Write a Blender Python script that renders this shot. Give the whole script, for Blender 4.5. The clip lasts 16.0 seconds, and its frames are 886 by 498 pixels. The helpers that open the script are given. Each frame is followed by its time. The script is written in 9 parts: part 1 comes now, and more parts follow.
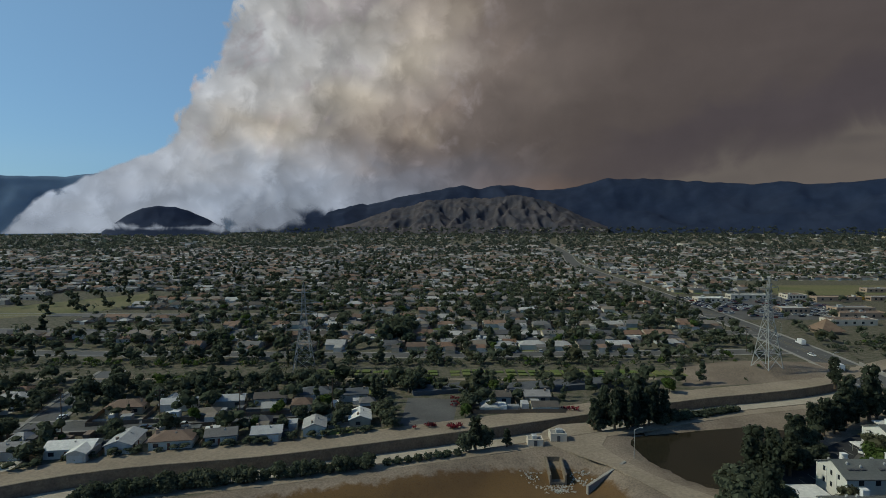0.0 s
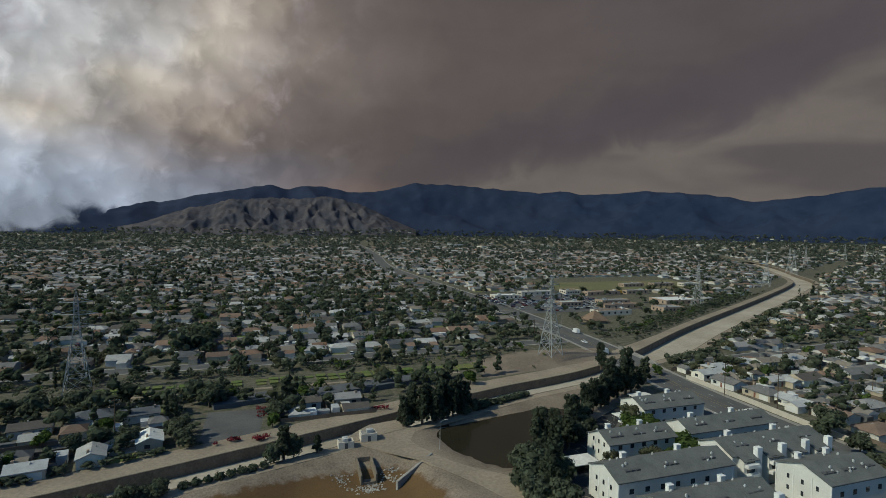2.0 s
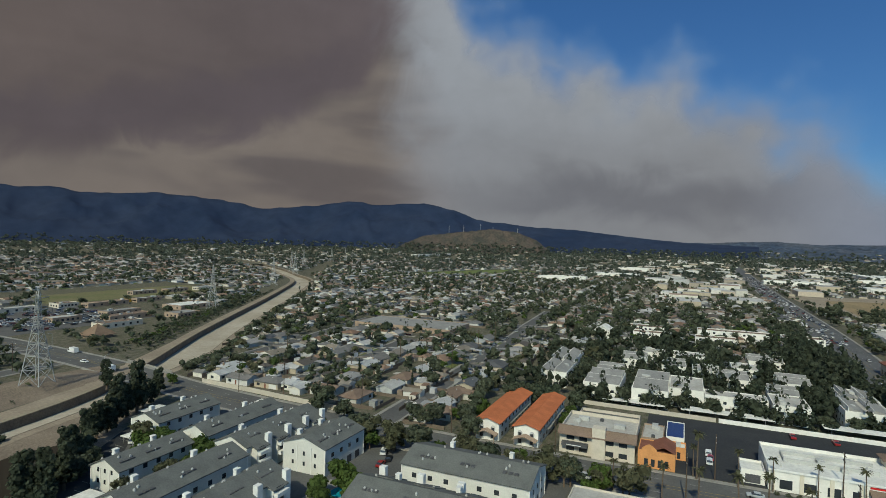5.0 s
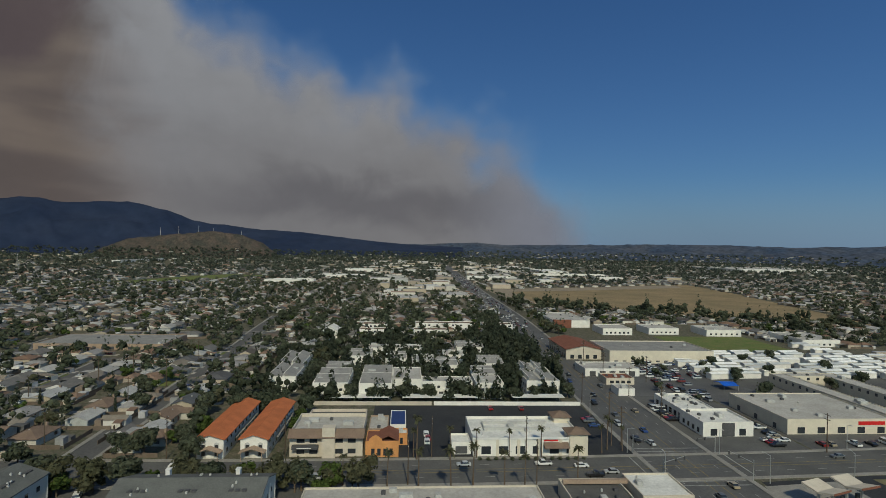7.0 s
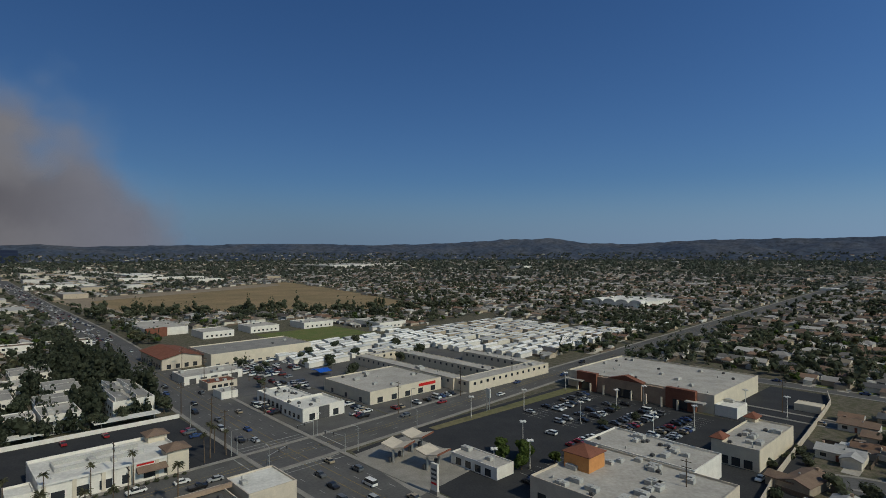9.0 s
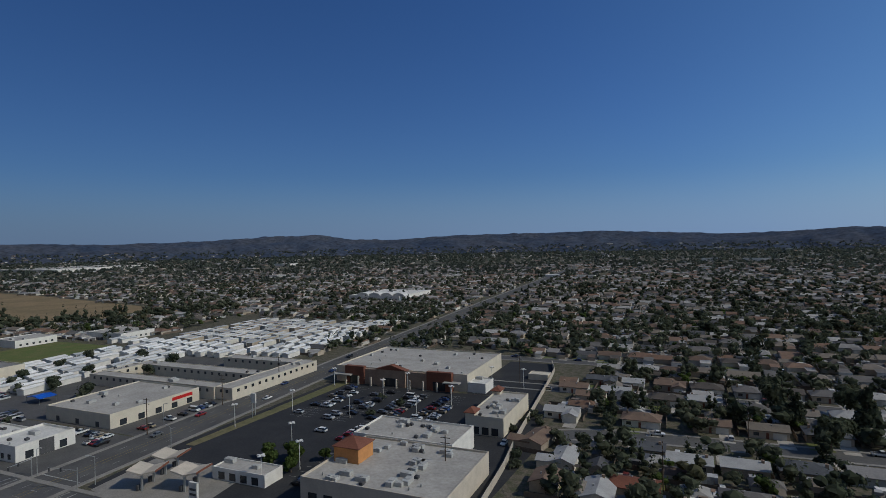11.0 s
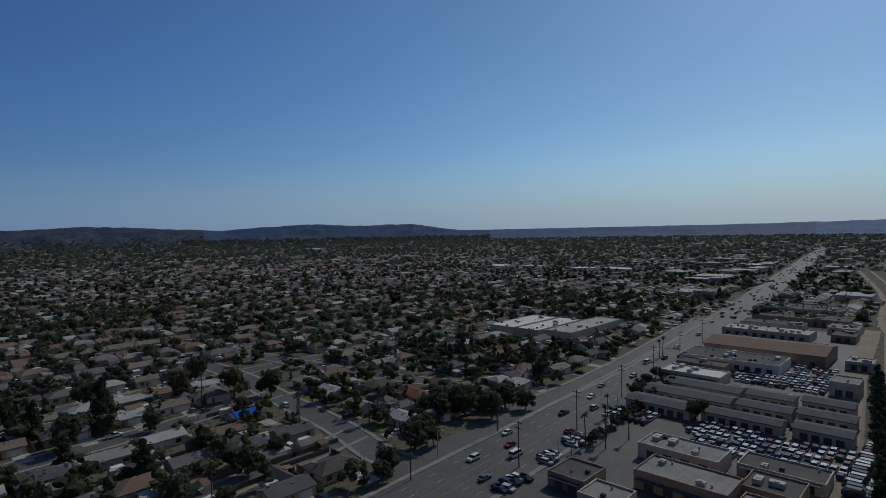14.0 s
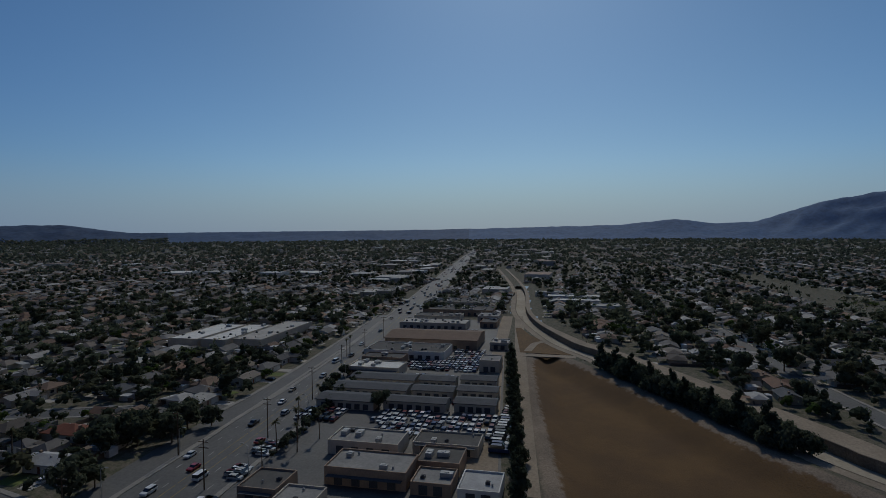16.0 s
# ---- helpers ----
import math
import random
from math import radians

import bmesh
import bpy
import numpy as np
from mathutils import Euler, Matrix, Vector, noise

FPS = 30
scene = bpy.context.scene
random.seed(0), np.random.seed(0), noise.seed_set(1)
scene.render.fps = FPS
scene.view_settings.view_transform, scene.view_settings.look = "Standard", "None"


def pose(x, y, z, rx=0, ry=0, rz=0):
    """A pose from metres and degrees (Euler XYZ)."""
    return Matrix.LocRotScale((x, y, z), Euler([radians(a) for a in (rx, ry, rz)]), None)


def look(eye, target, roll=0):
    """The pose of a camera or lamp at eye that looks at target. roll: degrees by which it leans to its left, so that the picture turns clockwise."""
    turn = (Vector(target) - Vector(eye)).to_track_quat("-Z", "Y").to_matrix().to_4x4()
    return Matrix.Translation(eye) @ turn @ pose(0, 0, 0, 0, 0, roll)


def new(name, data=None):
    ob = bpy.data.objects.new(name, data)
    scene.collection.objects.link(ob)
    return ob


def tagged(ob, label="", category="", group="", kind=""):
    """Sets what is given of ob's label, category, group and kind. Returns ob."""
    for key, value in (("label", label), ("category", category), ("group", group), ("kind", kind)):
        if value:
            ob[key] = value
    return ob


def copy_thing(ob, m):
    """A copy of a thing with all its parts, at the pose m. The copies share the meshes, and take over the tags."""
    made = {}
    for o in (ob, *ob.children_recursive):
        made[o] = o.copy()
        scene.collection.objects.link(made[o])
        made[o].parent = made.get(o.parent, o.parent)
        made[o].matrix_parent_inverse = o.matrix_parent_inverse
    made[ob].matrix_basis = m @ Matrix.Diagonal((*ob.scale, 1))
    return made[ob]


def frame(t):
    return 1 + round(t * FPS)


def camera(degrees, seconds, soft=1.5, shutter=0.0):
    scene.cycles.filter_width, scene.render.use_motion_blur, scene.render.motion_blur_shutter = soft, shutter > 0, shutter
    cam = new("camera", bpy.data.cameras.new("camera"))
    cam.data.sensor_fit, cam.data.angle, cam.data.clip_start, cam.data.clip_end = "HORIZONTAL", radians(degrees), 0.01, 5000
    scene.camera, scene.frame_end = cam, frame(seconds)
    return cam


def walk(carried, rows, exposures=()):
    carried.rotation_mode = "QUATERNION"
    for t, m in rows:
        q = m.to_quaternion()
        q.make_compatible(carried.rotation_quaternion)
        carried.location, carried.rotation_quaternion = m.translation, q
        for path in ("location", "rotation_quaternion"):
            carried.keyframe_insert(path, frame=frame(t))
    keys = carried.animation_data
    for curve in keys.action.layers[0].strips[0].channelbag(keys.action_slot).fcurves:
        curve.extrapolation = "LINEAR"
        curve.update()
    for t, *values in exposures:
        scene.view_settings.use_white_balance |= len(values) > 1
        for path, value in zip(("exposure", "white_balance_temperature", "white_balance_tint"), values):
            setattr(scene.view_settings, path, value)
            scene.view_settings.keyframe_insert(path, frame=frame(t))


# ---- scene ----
cam = camera(77.0, 16.0, soft=0.5)

# ---- camera path: a drone hovering 70 m up, turning clockwise ----
EYE = Matrix.Translation((0, 0, 70))
TILT = Matrix.Rotation(radians(-2.7), 4, "X")
ROWS = [
    (0.0, 0, 0, 0), (0.5, -2.6, 0, 0), (1.0, -7.4, 0.1, 0), (1.5, -13.1, 0.1, 0.1), (2.0, -19.3, 0.2, 0.1),
    (2.5, -26.6, 0.2, 0.2), (3.0, -35.5, 0.3, 0.3), (3.5, -44.2, 0.4, 0.4), (4.0, -52.1, 0.3, 0.6),
    (6.5, -86.6, -0.1, 1.5), (7.0, -93.9, -0.3, 1.7), (7.5, -103.0, -0.6, 1.8), (8.0, -113.0, -0.9, 1.9),
    (8.5, -122.2, -1.3, 2.0), (9.0, -133.4, -1.7, 2.1), (11.5, -166.1, -3.4, 1.9), (12.0, -179.0, -3.8, 1.4),
    (12.5, -192.5, -4.1, 0.8), (13.0, -206.2, -4.1, 0.0), (13.5, -217.6, -4.0, -0.5), (14.0, -226.2, -3.8, -0.9),
    (14.5, -234.0, -3.6, -1.3), (15.0, -241.3, -3.3, -1.6), (15.5, -248.7, -3.0, -1.9), (16.0, -257.3, -2.5, -2.2),
]
EXPOSURES = [(0.0, -0.06, 6050, -2), (2.0, 0.18, 5980, -2), (3.0, 0.42, 5980, -2), (4.0, 0.49, 5980, -3), (7.0, 0.03, 6400, 1), (9.0, -0.17, 6300, 5), (11.5, -0.40, 5780, 11), (13.0, -0.47, 5800, 10), (14.5, -0.86, 5720, 10), (16.0, -1.06, 5700, 10)]
walk(cam, [(t, EYE @ TILT @ pose(0, 0, 0, 90 + p, r, y)) for t, y, p, r in ROWS], EXPOSURES)

# ---- sky and sun ----
SUN_EL, SUN_AZ = 41.0, 95.0  # azimuth counted anticlockwise from +y
world = bpy.data.worlds.new("sky")
scene.world = world
world.use_nodes = True
wn = world.node_tree
wn.nodes.clear()
sky = wn.nodes.new("ShaderNodeTexSky")
sky.sky_type = "NISHITA"
sky.sun_disc = False
sky.sun_elevation = radians(SUN_EL)
sky.sun_rotation = radians(-SUN_AZ)
sky.air_density, sky.dust_density, sky.ozone_density = 1.0, 0.6, 6.0
bg = wn.nodes.new("ShaderNodeBackground")
bg.inputs["Strength"].default_value = 0.06
wout = wn.nodes.new("ShaderNodeOutputWorld")
deep = wn.nodes.new("ShaderNodeMix")  # clear dry air: a deeper blue than the plain model
deep.data_type, deep.blend_type = "RGBA", "MULTIPLY"
deep.inputs[0].default_value = 1.0
up = wn.nodes.new("ShaderNodeSeparateXYZ")
wco = wn.nodes.new("ShaderNodeTexCoord")
wn.links.new(wco.outputs["Generated"], up.inputs[0])
tone = wn.nodes.new("ShaderNodeValToRGB")  # pale dust low down, deep blue above
tone.color_ramp.elements[0].color = (0.67, 0.82, 1.04, 1)
tone.color_ramp.elements[1].position = 0.55
tone.color_ramp.elements[1].color = (0.50, 0.71, 0.96, 1)
wn.links.new(up.outputs["Z"], tone.inputs[0])
wn.links.new(tone.outputs[0], deep.inputs[7])
wn.links.new(sky.outputs[0], deep.inputs[6])
# dust scatters forward: the sky brightens smoothly towards the sun
sunward = wn.nodes.new("ShaderNodeVectorMath")
sunward.operation = "DOT_PRODUCT"
sunward.inputs[1].default_value = (-math.sin(radians(SUN_AZ)) * math.cos(radians(SUN_EL)), math.cos(radians(SUN_AZ)) * math.cos(radians(SUN_EL)), math.sin(radians(SUN_EL)))
wn.links.new(wco.outputs["Generated"], sunward.inputs[0])
glow = wn.nodes.new("ShaderNodeMapRange")
for key, val in (("From Min", -0.6), ("From Max", 0.75), ("To Min", 0.82), ("To Max", 1.9)):
    glow.inputs[key].default_value = val
wn.links.new(sunward.outputs["Value"], glow.inputs["Value"])
lift = wn.nodes.new("ShaderNodeVectorMath")
lift.operation = "SCALE"
haze = wn.nodes.new("ShaderNodeMix")  # blue-grey haze over the horizon
haze.data_type = "RGBA"
haze.inputs[7].default_value = (3.0, 4.4, 6.8, 1)
low = wn.nodes.new("ShaderNodeMapRange")
low.interpolation_type = "SMOOTHSTEP"
for key, val in (("From Min", 0.0), ("From Max", 0.13), ("To Min", 0.75), ("To Max", 0.0)):
    low.inputs[key].default_value = val
wn.links.new(up.outputs["Z"], low.inputs["Value"])
wn.links.new(low.outputs[0], haze.inputs[0])
wn.links.new(deep.outputs[2], haze.inputs[6])
wn.links.new(haze.outputs[2], lift.inputs[0])
wn.links.new(glow.outputs[0], lift.inputs["Scale"])
pale = wn.nodes.new("ShaderNodeMix")  # whiter towards the sun
pale.data_type, pale.blend_type = "RGBA", "MULTIPLY"
pale.inputs[7].default_value = (1.31, 1.12, 0.81, 1)
near_sun = wn.nodes.new("ShaderNodeMapRange")
near_sun.inputs["From Min"].default_value, near_sun.inputs["From Max"].default_value = 0.15, 0.85
wn.links.new(sunward.outputs["Value"], near_sun.inputs["Value"])
wn.links.new(near_sun.outputs[0], pale.inputs[0])
wn.links.new(lift.outputs[0], pale.inputs[6])
wn.links.new(pale.outputs[2], bg.inputs["Color"])
wn.links.new(bg.outputs[0], wout.inputs["Surface"])
sun_data = bpy.data.lights.new("sun", "SUN")
sun_data.energy, sun_data.angle, sun_data.color = 2.75, radians(0.6), (1.0, 0.885, 0.71)
sun = new("sun", sun_data)
sd = Vector((-math.sin(radians(SUN_AZ)) * math.cos(radians(SUN_EL)), math.cos(radians(SUN_AZ)) * math.cos(radians(SUN_EL)), math.sin(radians(SUN_EL))))
sun.matrix_world = look(sd * 900, (0, 0, 0))


# ---- materials ----
def shader(name):
    m = bpy.data.materials.new(name)
    m.use_nodes = True
    nt = m.node_tree
    nt.nodes.clear()
    out = nt.nodes.new("ShaderNodeOutputMaterial")
    return m, nt, out


def node(nt, kind, **inputs):
    n = nt.nodes.new(kind)
    for k, v in inputs.items():
        n.inputs[k.replace("_", " ")].default_value = v
    return n


def drab(name, c):
    """Warms town colours by cutting a little of their blue; far slopes, blue things and water keep theirs."""
    if c is None or any(w in name for w in ("slope", "hill", "blue", "water")):
        return c
    return (c[0], c[1] * 0.99, c[2] * 0.93)


def mat(name, c1, c2=None, rough=0.85, big=0.15, fine=3.0, grain=0.25, bump=0.3, metal=0.0, vary=0.0, ramp=None, island=False, spec=0.1):
    """Two-scale procedural surface: large stains mix c1 and c2, fine grain varies the value, vary shifts each object or island."""
    c1, c2 = drab(name, c1), drab(name, c2)
    ramp = [drab(name, c) for c in ramp] if ramp else None
    m, nt, out = shader(name)
    L = nt.links.new
    bsdf = node(nt, "ShaderNodeBsdfPrincipled", Roughness=rough, Metallic=metal)
    bsdf.inputs["Specular IOR Level"].default_value = spec
    geo = nt.nodes.new("ShaderNodeNewGeometry")
    n1 = node(nt, "ShaderNodeTexNoise", Scale=big, Detail=4.0, Roughness=0.6)
    n2 = node(nt, "ShaderNodeTexNoise", Scale=fine, Detail=3.0, Roughness=0.65)
    L(geo.outputs["Position"], n1.inputs["Vector"])
    L(geo.outputs["Position"], n2.inputs["Vector"])
    rnd = None
    if vary or ramp:
        rnd = geo.outputs["Random Per Island"] if island else nt.nodes.new("ShaderNodeObjectInfo").outputs["Random"]
    mix = nt.nodes.new("ShaderNodeMix")
    mix.data_type = "RGBA"
    stretch = node(nt, "ShaderNodeMapRange", From_Min=0.35, From_Max=0.65)
    L(n1.outputs["Fac"], stretch.inputs["Value"])
    L(stretch.outputs[0], mix.inputs[0])
    if ramp:
        cr = nt.nodes.new("ShaderNodeValToRGB")
        cr.color_ramp.interpolation = "CONSTANT"
        els = cr.color_ramp.elements
        while len(els) < len(ramp):
            els.new(0.5)
        for i, c in enumerate(ramp):
            els[i].position = i / len(ramp)
            els[i].color = (*c, 1)
        L(rnd, cr.inputs[0])
        L(cr.outputs[0], mix.inputs[6])
        dark = node(nt, "ShaderNodeHueSaturation", Value=0.8, Saturation=0.85)
        L(cr.outputs[0], dark.inputs["Color"])
        L(dark.outputs[0], mix.inputs[7])
    else:
        mix.inputs[6].default_value = (*c1, 1)
        mix.inputs[7].default_value = (*(c2 or [v * 0.8 for v in c1]), 1)
    hsv = nt.nodes.new("ShaderNodeHueSaturation")
    L(mix.outputs[2], hsv.inputs["Color"])
    val = node(nt, "ShaderNodeMapRange", From_Min=0.3, From_Max=0.7, To_Min=1 - grain, To_Max=1 + grain)
    L(n2.outputs["Fac"], val.inputs["Value"])
    last = val.outputs[0]
    if vary:
        spread = node(nt, "ShaderNodeMapRange", To_Min=1 - vary, To_Max=1 + vary)
        L(rnd, spread.inputs["Value"])
        mul = nt.nodes.new("ShaderNodeMath")
        mul.operation = "MULTIPLY"
        L(last, mul.inputs[0])
        L(spread.outputs[0], mul.inputs[1])
        last = mul.outputs[0]
    L(last, hsv.inputs["Value"])
    L(hsv.outputs[0], bsdf.inputs["Base Color"])
    if bump:
        b = node(nt, "ShaderNodeBump", Strength=bump, Distance=0.08)
        L(n2.outputs["Fac"], b.inputs["Height"])
        L(b.outputs[0], bsdf.inputs["Normal"])
    L(bsdf.outputs[0], out.inputs["Surface"])
    return m


ROOFS = [(0.24, 0.15, 0.105), (0.42, 0.41, 0.39), (0.12, 0.105, 0.093), (0.18, 0.17, 0.163), (0.23, 0.20, 0.17), (0.16, 0.112, 0.085), (0.10, 0.10, 0.106), (0.26, 0.25, 0.245),
         (0.21, 0.14, 0.10), (0.145, 0.14, 0.136), (0.36, 0.35, 0.335), (0.18, 0.155, 0.125)]
WALLS = [(0.55, 0.52, 0.46), (0.45, 0.38, 0.28), (0.62, 0.60, 0.57), (0.36, 0.31, 0.25), (0.50, 0.42, 0.33), (0.42, 0.43, 0.42), (0.66, 0.63, 0.55)]
DIRT = mat("pale_dirt", (0.29, 0.24, 0.183), (0.22, 0.181, 0.137), big=0.05, fine=0.9, grain=0.18)
SAND = mat("channel_floor", (0.40, 0.355, 0.29), (0.31, 0.27, 0.21), big=0.03, fine=0.7, grain=0.15)
PARKLAWN = mat("dry_park_lawn", (0.125, 0.13, 0.06), (0.17, 0.15, 0.085), big=0.02, fine=0.4, grain=0.2)
STRAW = mat("straw_field", (0.27, 0.20, 0.115), (0.19, 0.15, 0.085), big=0.02, fine=0.3, grain=0.2)
DRYPLOT = mat("brown_dry_grass", (0.14, 0.085, 0.036), (0.105, 0.066, 0.03), big=0.05, fine=0.6, grain=0.25)
LAWN = mat("lawn", (0.10, 0.14, 0.04), (0.15, 0.15, 0.06), big=0.1, fine=2.0, grain=0.3)
ASPHALT = mat("asphalt", (0.118, 0.116, 0.113), (0.088, 0.087, 0.086), big=0.08, fine=1.5, grain=0.15, bump=0.1)
OLDASPHALT = mat("worn_asphalt", (0.112, 0.109, 0.105), (0.084, 0.082, 0.080), rough=0.72, big=0.07, fine=1.0, grain=0.18, bump=0.1, spec=0.25)
NEWASPHALT = mat("dark_asphalt", (0.034, 0.036, 0.040), (0.046, 0.047, 0.05), big=0.1, fine=1.5, grain=0.2, bump=0.1)
CONCRETE = mat("concrete", (0.28, 0.265, 0.245), (0.22, 0.21, 0.19), big=0.2, fine=2.0, grain=0.15)
WALLCON = mat("channel_concrete", (0.20, 0.165, 0.125), (0.145, 0.12, 0.095), big=0.25, fine=1.5, grain=0.25)
PAINTLINE = mat("road_paint", (0.40, 0.40, 0.38), (0.20, 0.20, 0.19), big=0.3, fine=2.0, grain=0.3)
YELLOWLINE = mat("yellow_paint", (0.30, 0.22, 0.07), (0.18, 0.15, 0.09), big=0.3, fine=2.0, grain=0.3)
WATER = mat("pond_water", (0.022, 0.02, 0.013), (0.028, 0.024, 0.015), rough=0.12, big=0.05, fine=0.6, grain=0.1, bump=0.06)
# distance haze is painted into these two base colours as blue
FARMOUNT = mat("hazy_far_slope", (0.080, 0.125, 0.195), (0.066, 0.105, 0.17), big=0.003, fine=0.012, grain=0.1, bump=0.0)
MOUNT = mat("haze_tinted_chaparral_slope", (0.015, 0.025, 0.053), (0.022, 0.032, 0.060), big=0.003, fine=0.012, grain=0.14, bump=0.0)
FOOTHILL = mat("dry_foothill", (0.090, 0.080, 0.080), (0.042, 0.045, 0.057), big=0.01, fine=0.04, grain=0.35, bump=0.0)
# wooded hills with the blue of haze painted over their own colour
FARHILL = mat("haze_tinted_wooded_hill", (0.040, 0.056, 0.086), (0.070, 0.078, 0.095), big=0.006, fine=0.03, grain=0.45, bump=0.0)
# haze blue again, painted in three steps, paler towards the sun
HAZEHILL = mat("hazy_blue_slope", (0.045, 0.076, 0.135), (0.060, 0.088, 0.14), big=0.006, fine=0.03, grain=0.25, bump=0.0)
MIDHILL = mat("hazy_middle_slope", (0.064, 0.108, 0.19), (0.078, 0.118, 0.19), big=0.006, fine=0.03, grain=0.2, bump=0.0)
BLUEHILL = mat("haze_blue_mountain_slope", (0.085, 0.145, 0.25), (0.10, 0.155, 0.25), big=0.006, fine=0.03, grain=0.2, bump=0.0)
BROWNHILL = mat("brown_hill", (0.088, 0.068, 0.054), (0.046, 0.046, 0.038), big=0.02, fine=0.1, grain=0.35, bump=0.0)
ROOF = mat("shingle_roof", (0, 0, 0), ramp=ROOFS, big=0.3, fine=2.5, grain=0.16, vary=0.15)
ROOF_FAR = mat("mixed_roofs", (0, 0, 0), ramp=ROOFS, big=0.3, fine=1.2, grain=0.16, vary=0.2, island=True)
WALL = mat("painted_stucco", (0, 0, 0), ramp=WALLS, big=0.5, fine=3.0, grain=0.08)
WALL_FAR = mat("mixed_stucco", (0, 0, 0), ramp=WALLS, big=0.5, fine=2.0, grain=0.1, island=True)
WHITE = mat("white_stucco", (0.74, 0.72, 0.68), (0.64, 0.62, 0.58), big=0.3, fine=2.0, grain=0.06)
CREAM = mat("cream_stucco", (0.61, 0.555, 0.455), (0.54, 0.49, 0.405), big=0.3, fine=2.0, grain=0.06)
BEIGE = mat("beige_stucco", (0.56, 0.50, 0.42), (0.48, 0.43, 0.36), big=0.3, fine=2.0, grain=0.07)
TANBRICK = mat("tan_block", (0.36, 0.27, 0.20), (0.28, 0.21, 0.16), big=0.3, fine=2.0, grain=0.12)
ORANGE_STUCCO = mat("orange_stucco", (0.58, 0.28, 0.11), (0.50, 0.24, 0.095), big=0.3, fine=2.0, grain=0.08)
SIDING = mat("pale_grey_siding", (0.60, 0.59, 0.55), (0.53, 0.52, 0.485), big=0.2, fine=2.5, grain=0.07)
GREYROOF = mat("grey_shingles", (0.135, 0.138, 0.132), (0.105, 0.108, 0.104), big=0.25, fine=2.5, grain=0.14)
FLATROOF = mat("grey_roof_membrane", (0.43, 0.41, 0.38), (0.34, 0.325, 0.30), big=0.12, fine=0.9, grain=0.14)
GREYFLAT = mat("grey_gravel_roof", (0.27, 0.262, 0.25), (0.21, 0.205, 0.20), big=0.15, fine=1.0, grain=0.14)
PALEROOF = mat("white_roof_coating", (0.66, 0.65, 0.62), (0.55, 0.54, 0.51), big=0.15, fine=1.0, grain=0.12)
DARKROOF = mat("tar_roof", (0.115, 0.11, 0.105), (0.085, 0.083, 0.08), big=0.15, fine=1.2, grain=0.15)
TILE = mat("orange_roof_tile", (0.46, 0.150, 0.063), (0.36, 0.118, 0.052), big=0.25, fine=3.0, grain=0.16)
REDTILE = mat("red_brown_roof_tile", (0.21, 0.09, 0.062), (0.165, 0.072, 0.05), big=0.25, fine=3.0, grain=0.16)
BROWNROOF = mat("brown_shingles", (0.20, 0.145, 0.11), (0.16, 0.115, 0.09), big=0.25, fine=2.5, grain=0.15)
LIGHTROOF = mat("pale_grey_shingles", (0.40, 0.40, 0.40), (0.32, 0.32, 0.32), big=0.25, fine=2.5, grain=0.12)
SLATE = mat("dark_grey_shingles", (0.11, 0.115, 0.125), (0.085, 0.09, 0.10), big=0.25, fine=2.5, grain=0.15)
DRIVE = mat("driveway_concrete", (0.44, 0.41, 0.37), (0.33, 0.31, 0.28), big=0.15, fine=1.5, grain=0.12)
SHED = mat("shed_and_awning_tops", (0, 0, 0), ramp=[(0.55, 0.55, 0.53), (0.30, 0.30, 0.30), (0.68, 0.67, 0.65), (0.22, 0.17, 0.13), (0.42, 0.42, 0.43), (0.12, 0.12, 0.12)], big=0.4, fine=2.0, grain=0.1, island=True)
SHEDROOF = mat("mixed_flat_roofs", (0, 0, 0), ramp=[(0.5, 0.49, 0.47), (0.36, 0.35, 0.33), (0.62, 0.61, 0.58), (0.25, 0.24, 0.23), (0.42, 0.40, 0.37), (0.30, 0.22, 0.17)], big=0.2, fine=1.0, grain=0.1, vary=0.15, island=True)
MOBROOF = mat("mobile_home_roofs", (0, 0, 0), ramp=[(0.80, 0.80, 0.79), (0.66, 0.67, 0.67), (0.84, 0.84, 0.83), (0.46, 0.47, 0.48), (0.76, 0.75, 0.73)], big=0.4, fine=1.5, grain=0.1, vary=0.12)
MOBFAR = mat("far_mobile_home_roofs", (0, 0, 0), ramp=[(0.80, 0.80, 0.79), (0.50, 0.51, 0.51), (0.84, 0.84, 0.83), (0.36, 0.36, 0.37), (0.74, 0.73, 0.71)], big=0.4, fine=1.5, grain=0.1, vary=0.12, island=True)
TARP = mat("blue_tarp", (0.02, 0.12, 0.55), (0.02, 0.09, 0.42), rough=0.4, fine=1.0, grain=0.2)
BLUEPANEL = mat("blue_awning", (0.03, 0.055, 0.16), (0.025, 0.045, 0.13), rough=0.4)
GLASS = mat("dark_window_glass", (0.03, 0.035, 0.042), rough=0.08, grain=0.1, bump=0.0, spec=0.8)
DOORWHITE = mat("white_painted_door", (0.62, 0.61, 0.58), grain=0.05)
TRIM = mat("white_trim", (0.72, 0.71, 0.69), grain=0.05)
PYLON = mat("weathered_lattice_steel", (0.38, 0.385, 0.38), rough=0.6, metal=0.2, grain=0.15, bump=0.0)
METAL = mat("galvanised_steel", (0.46, 0.47, 0.47), rough=0.5, metal=0.6, grain=0.1, bump=0.0)
DARKMETAL = mat("dark_equipment", (0.09, 0.09, 0.095), rough=0.6, grain=0.2)
UNIT = mat("roof_unit_grey", (0.45, 0.45, 0.44), rough=0.6, grain=0.15)
WOODPOLE = mat("weathered_pole", (0.10, 0.075, 0.055), grain=0.25, fine=5.0)
FENCE = mat("board_fence", (0.17, 0.135, 0.105), (0.125, 0.10, 0.08), vary=0.3)
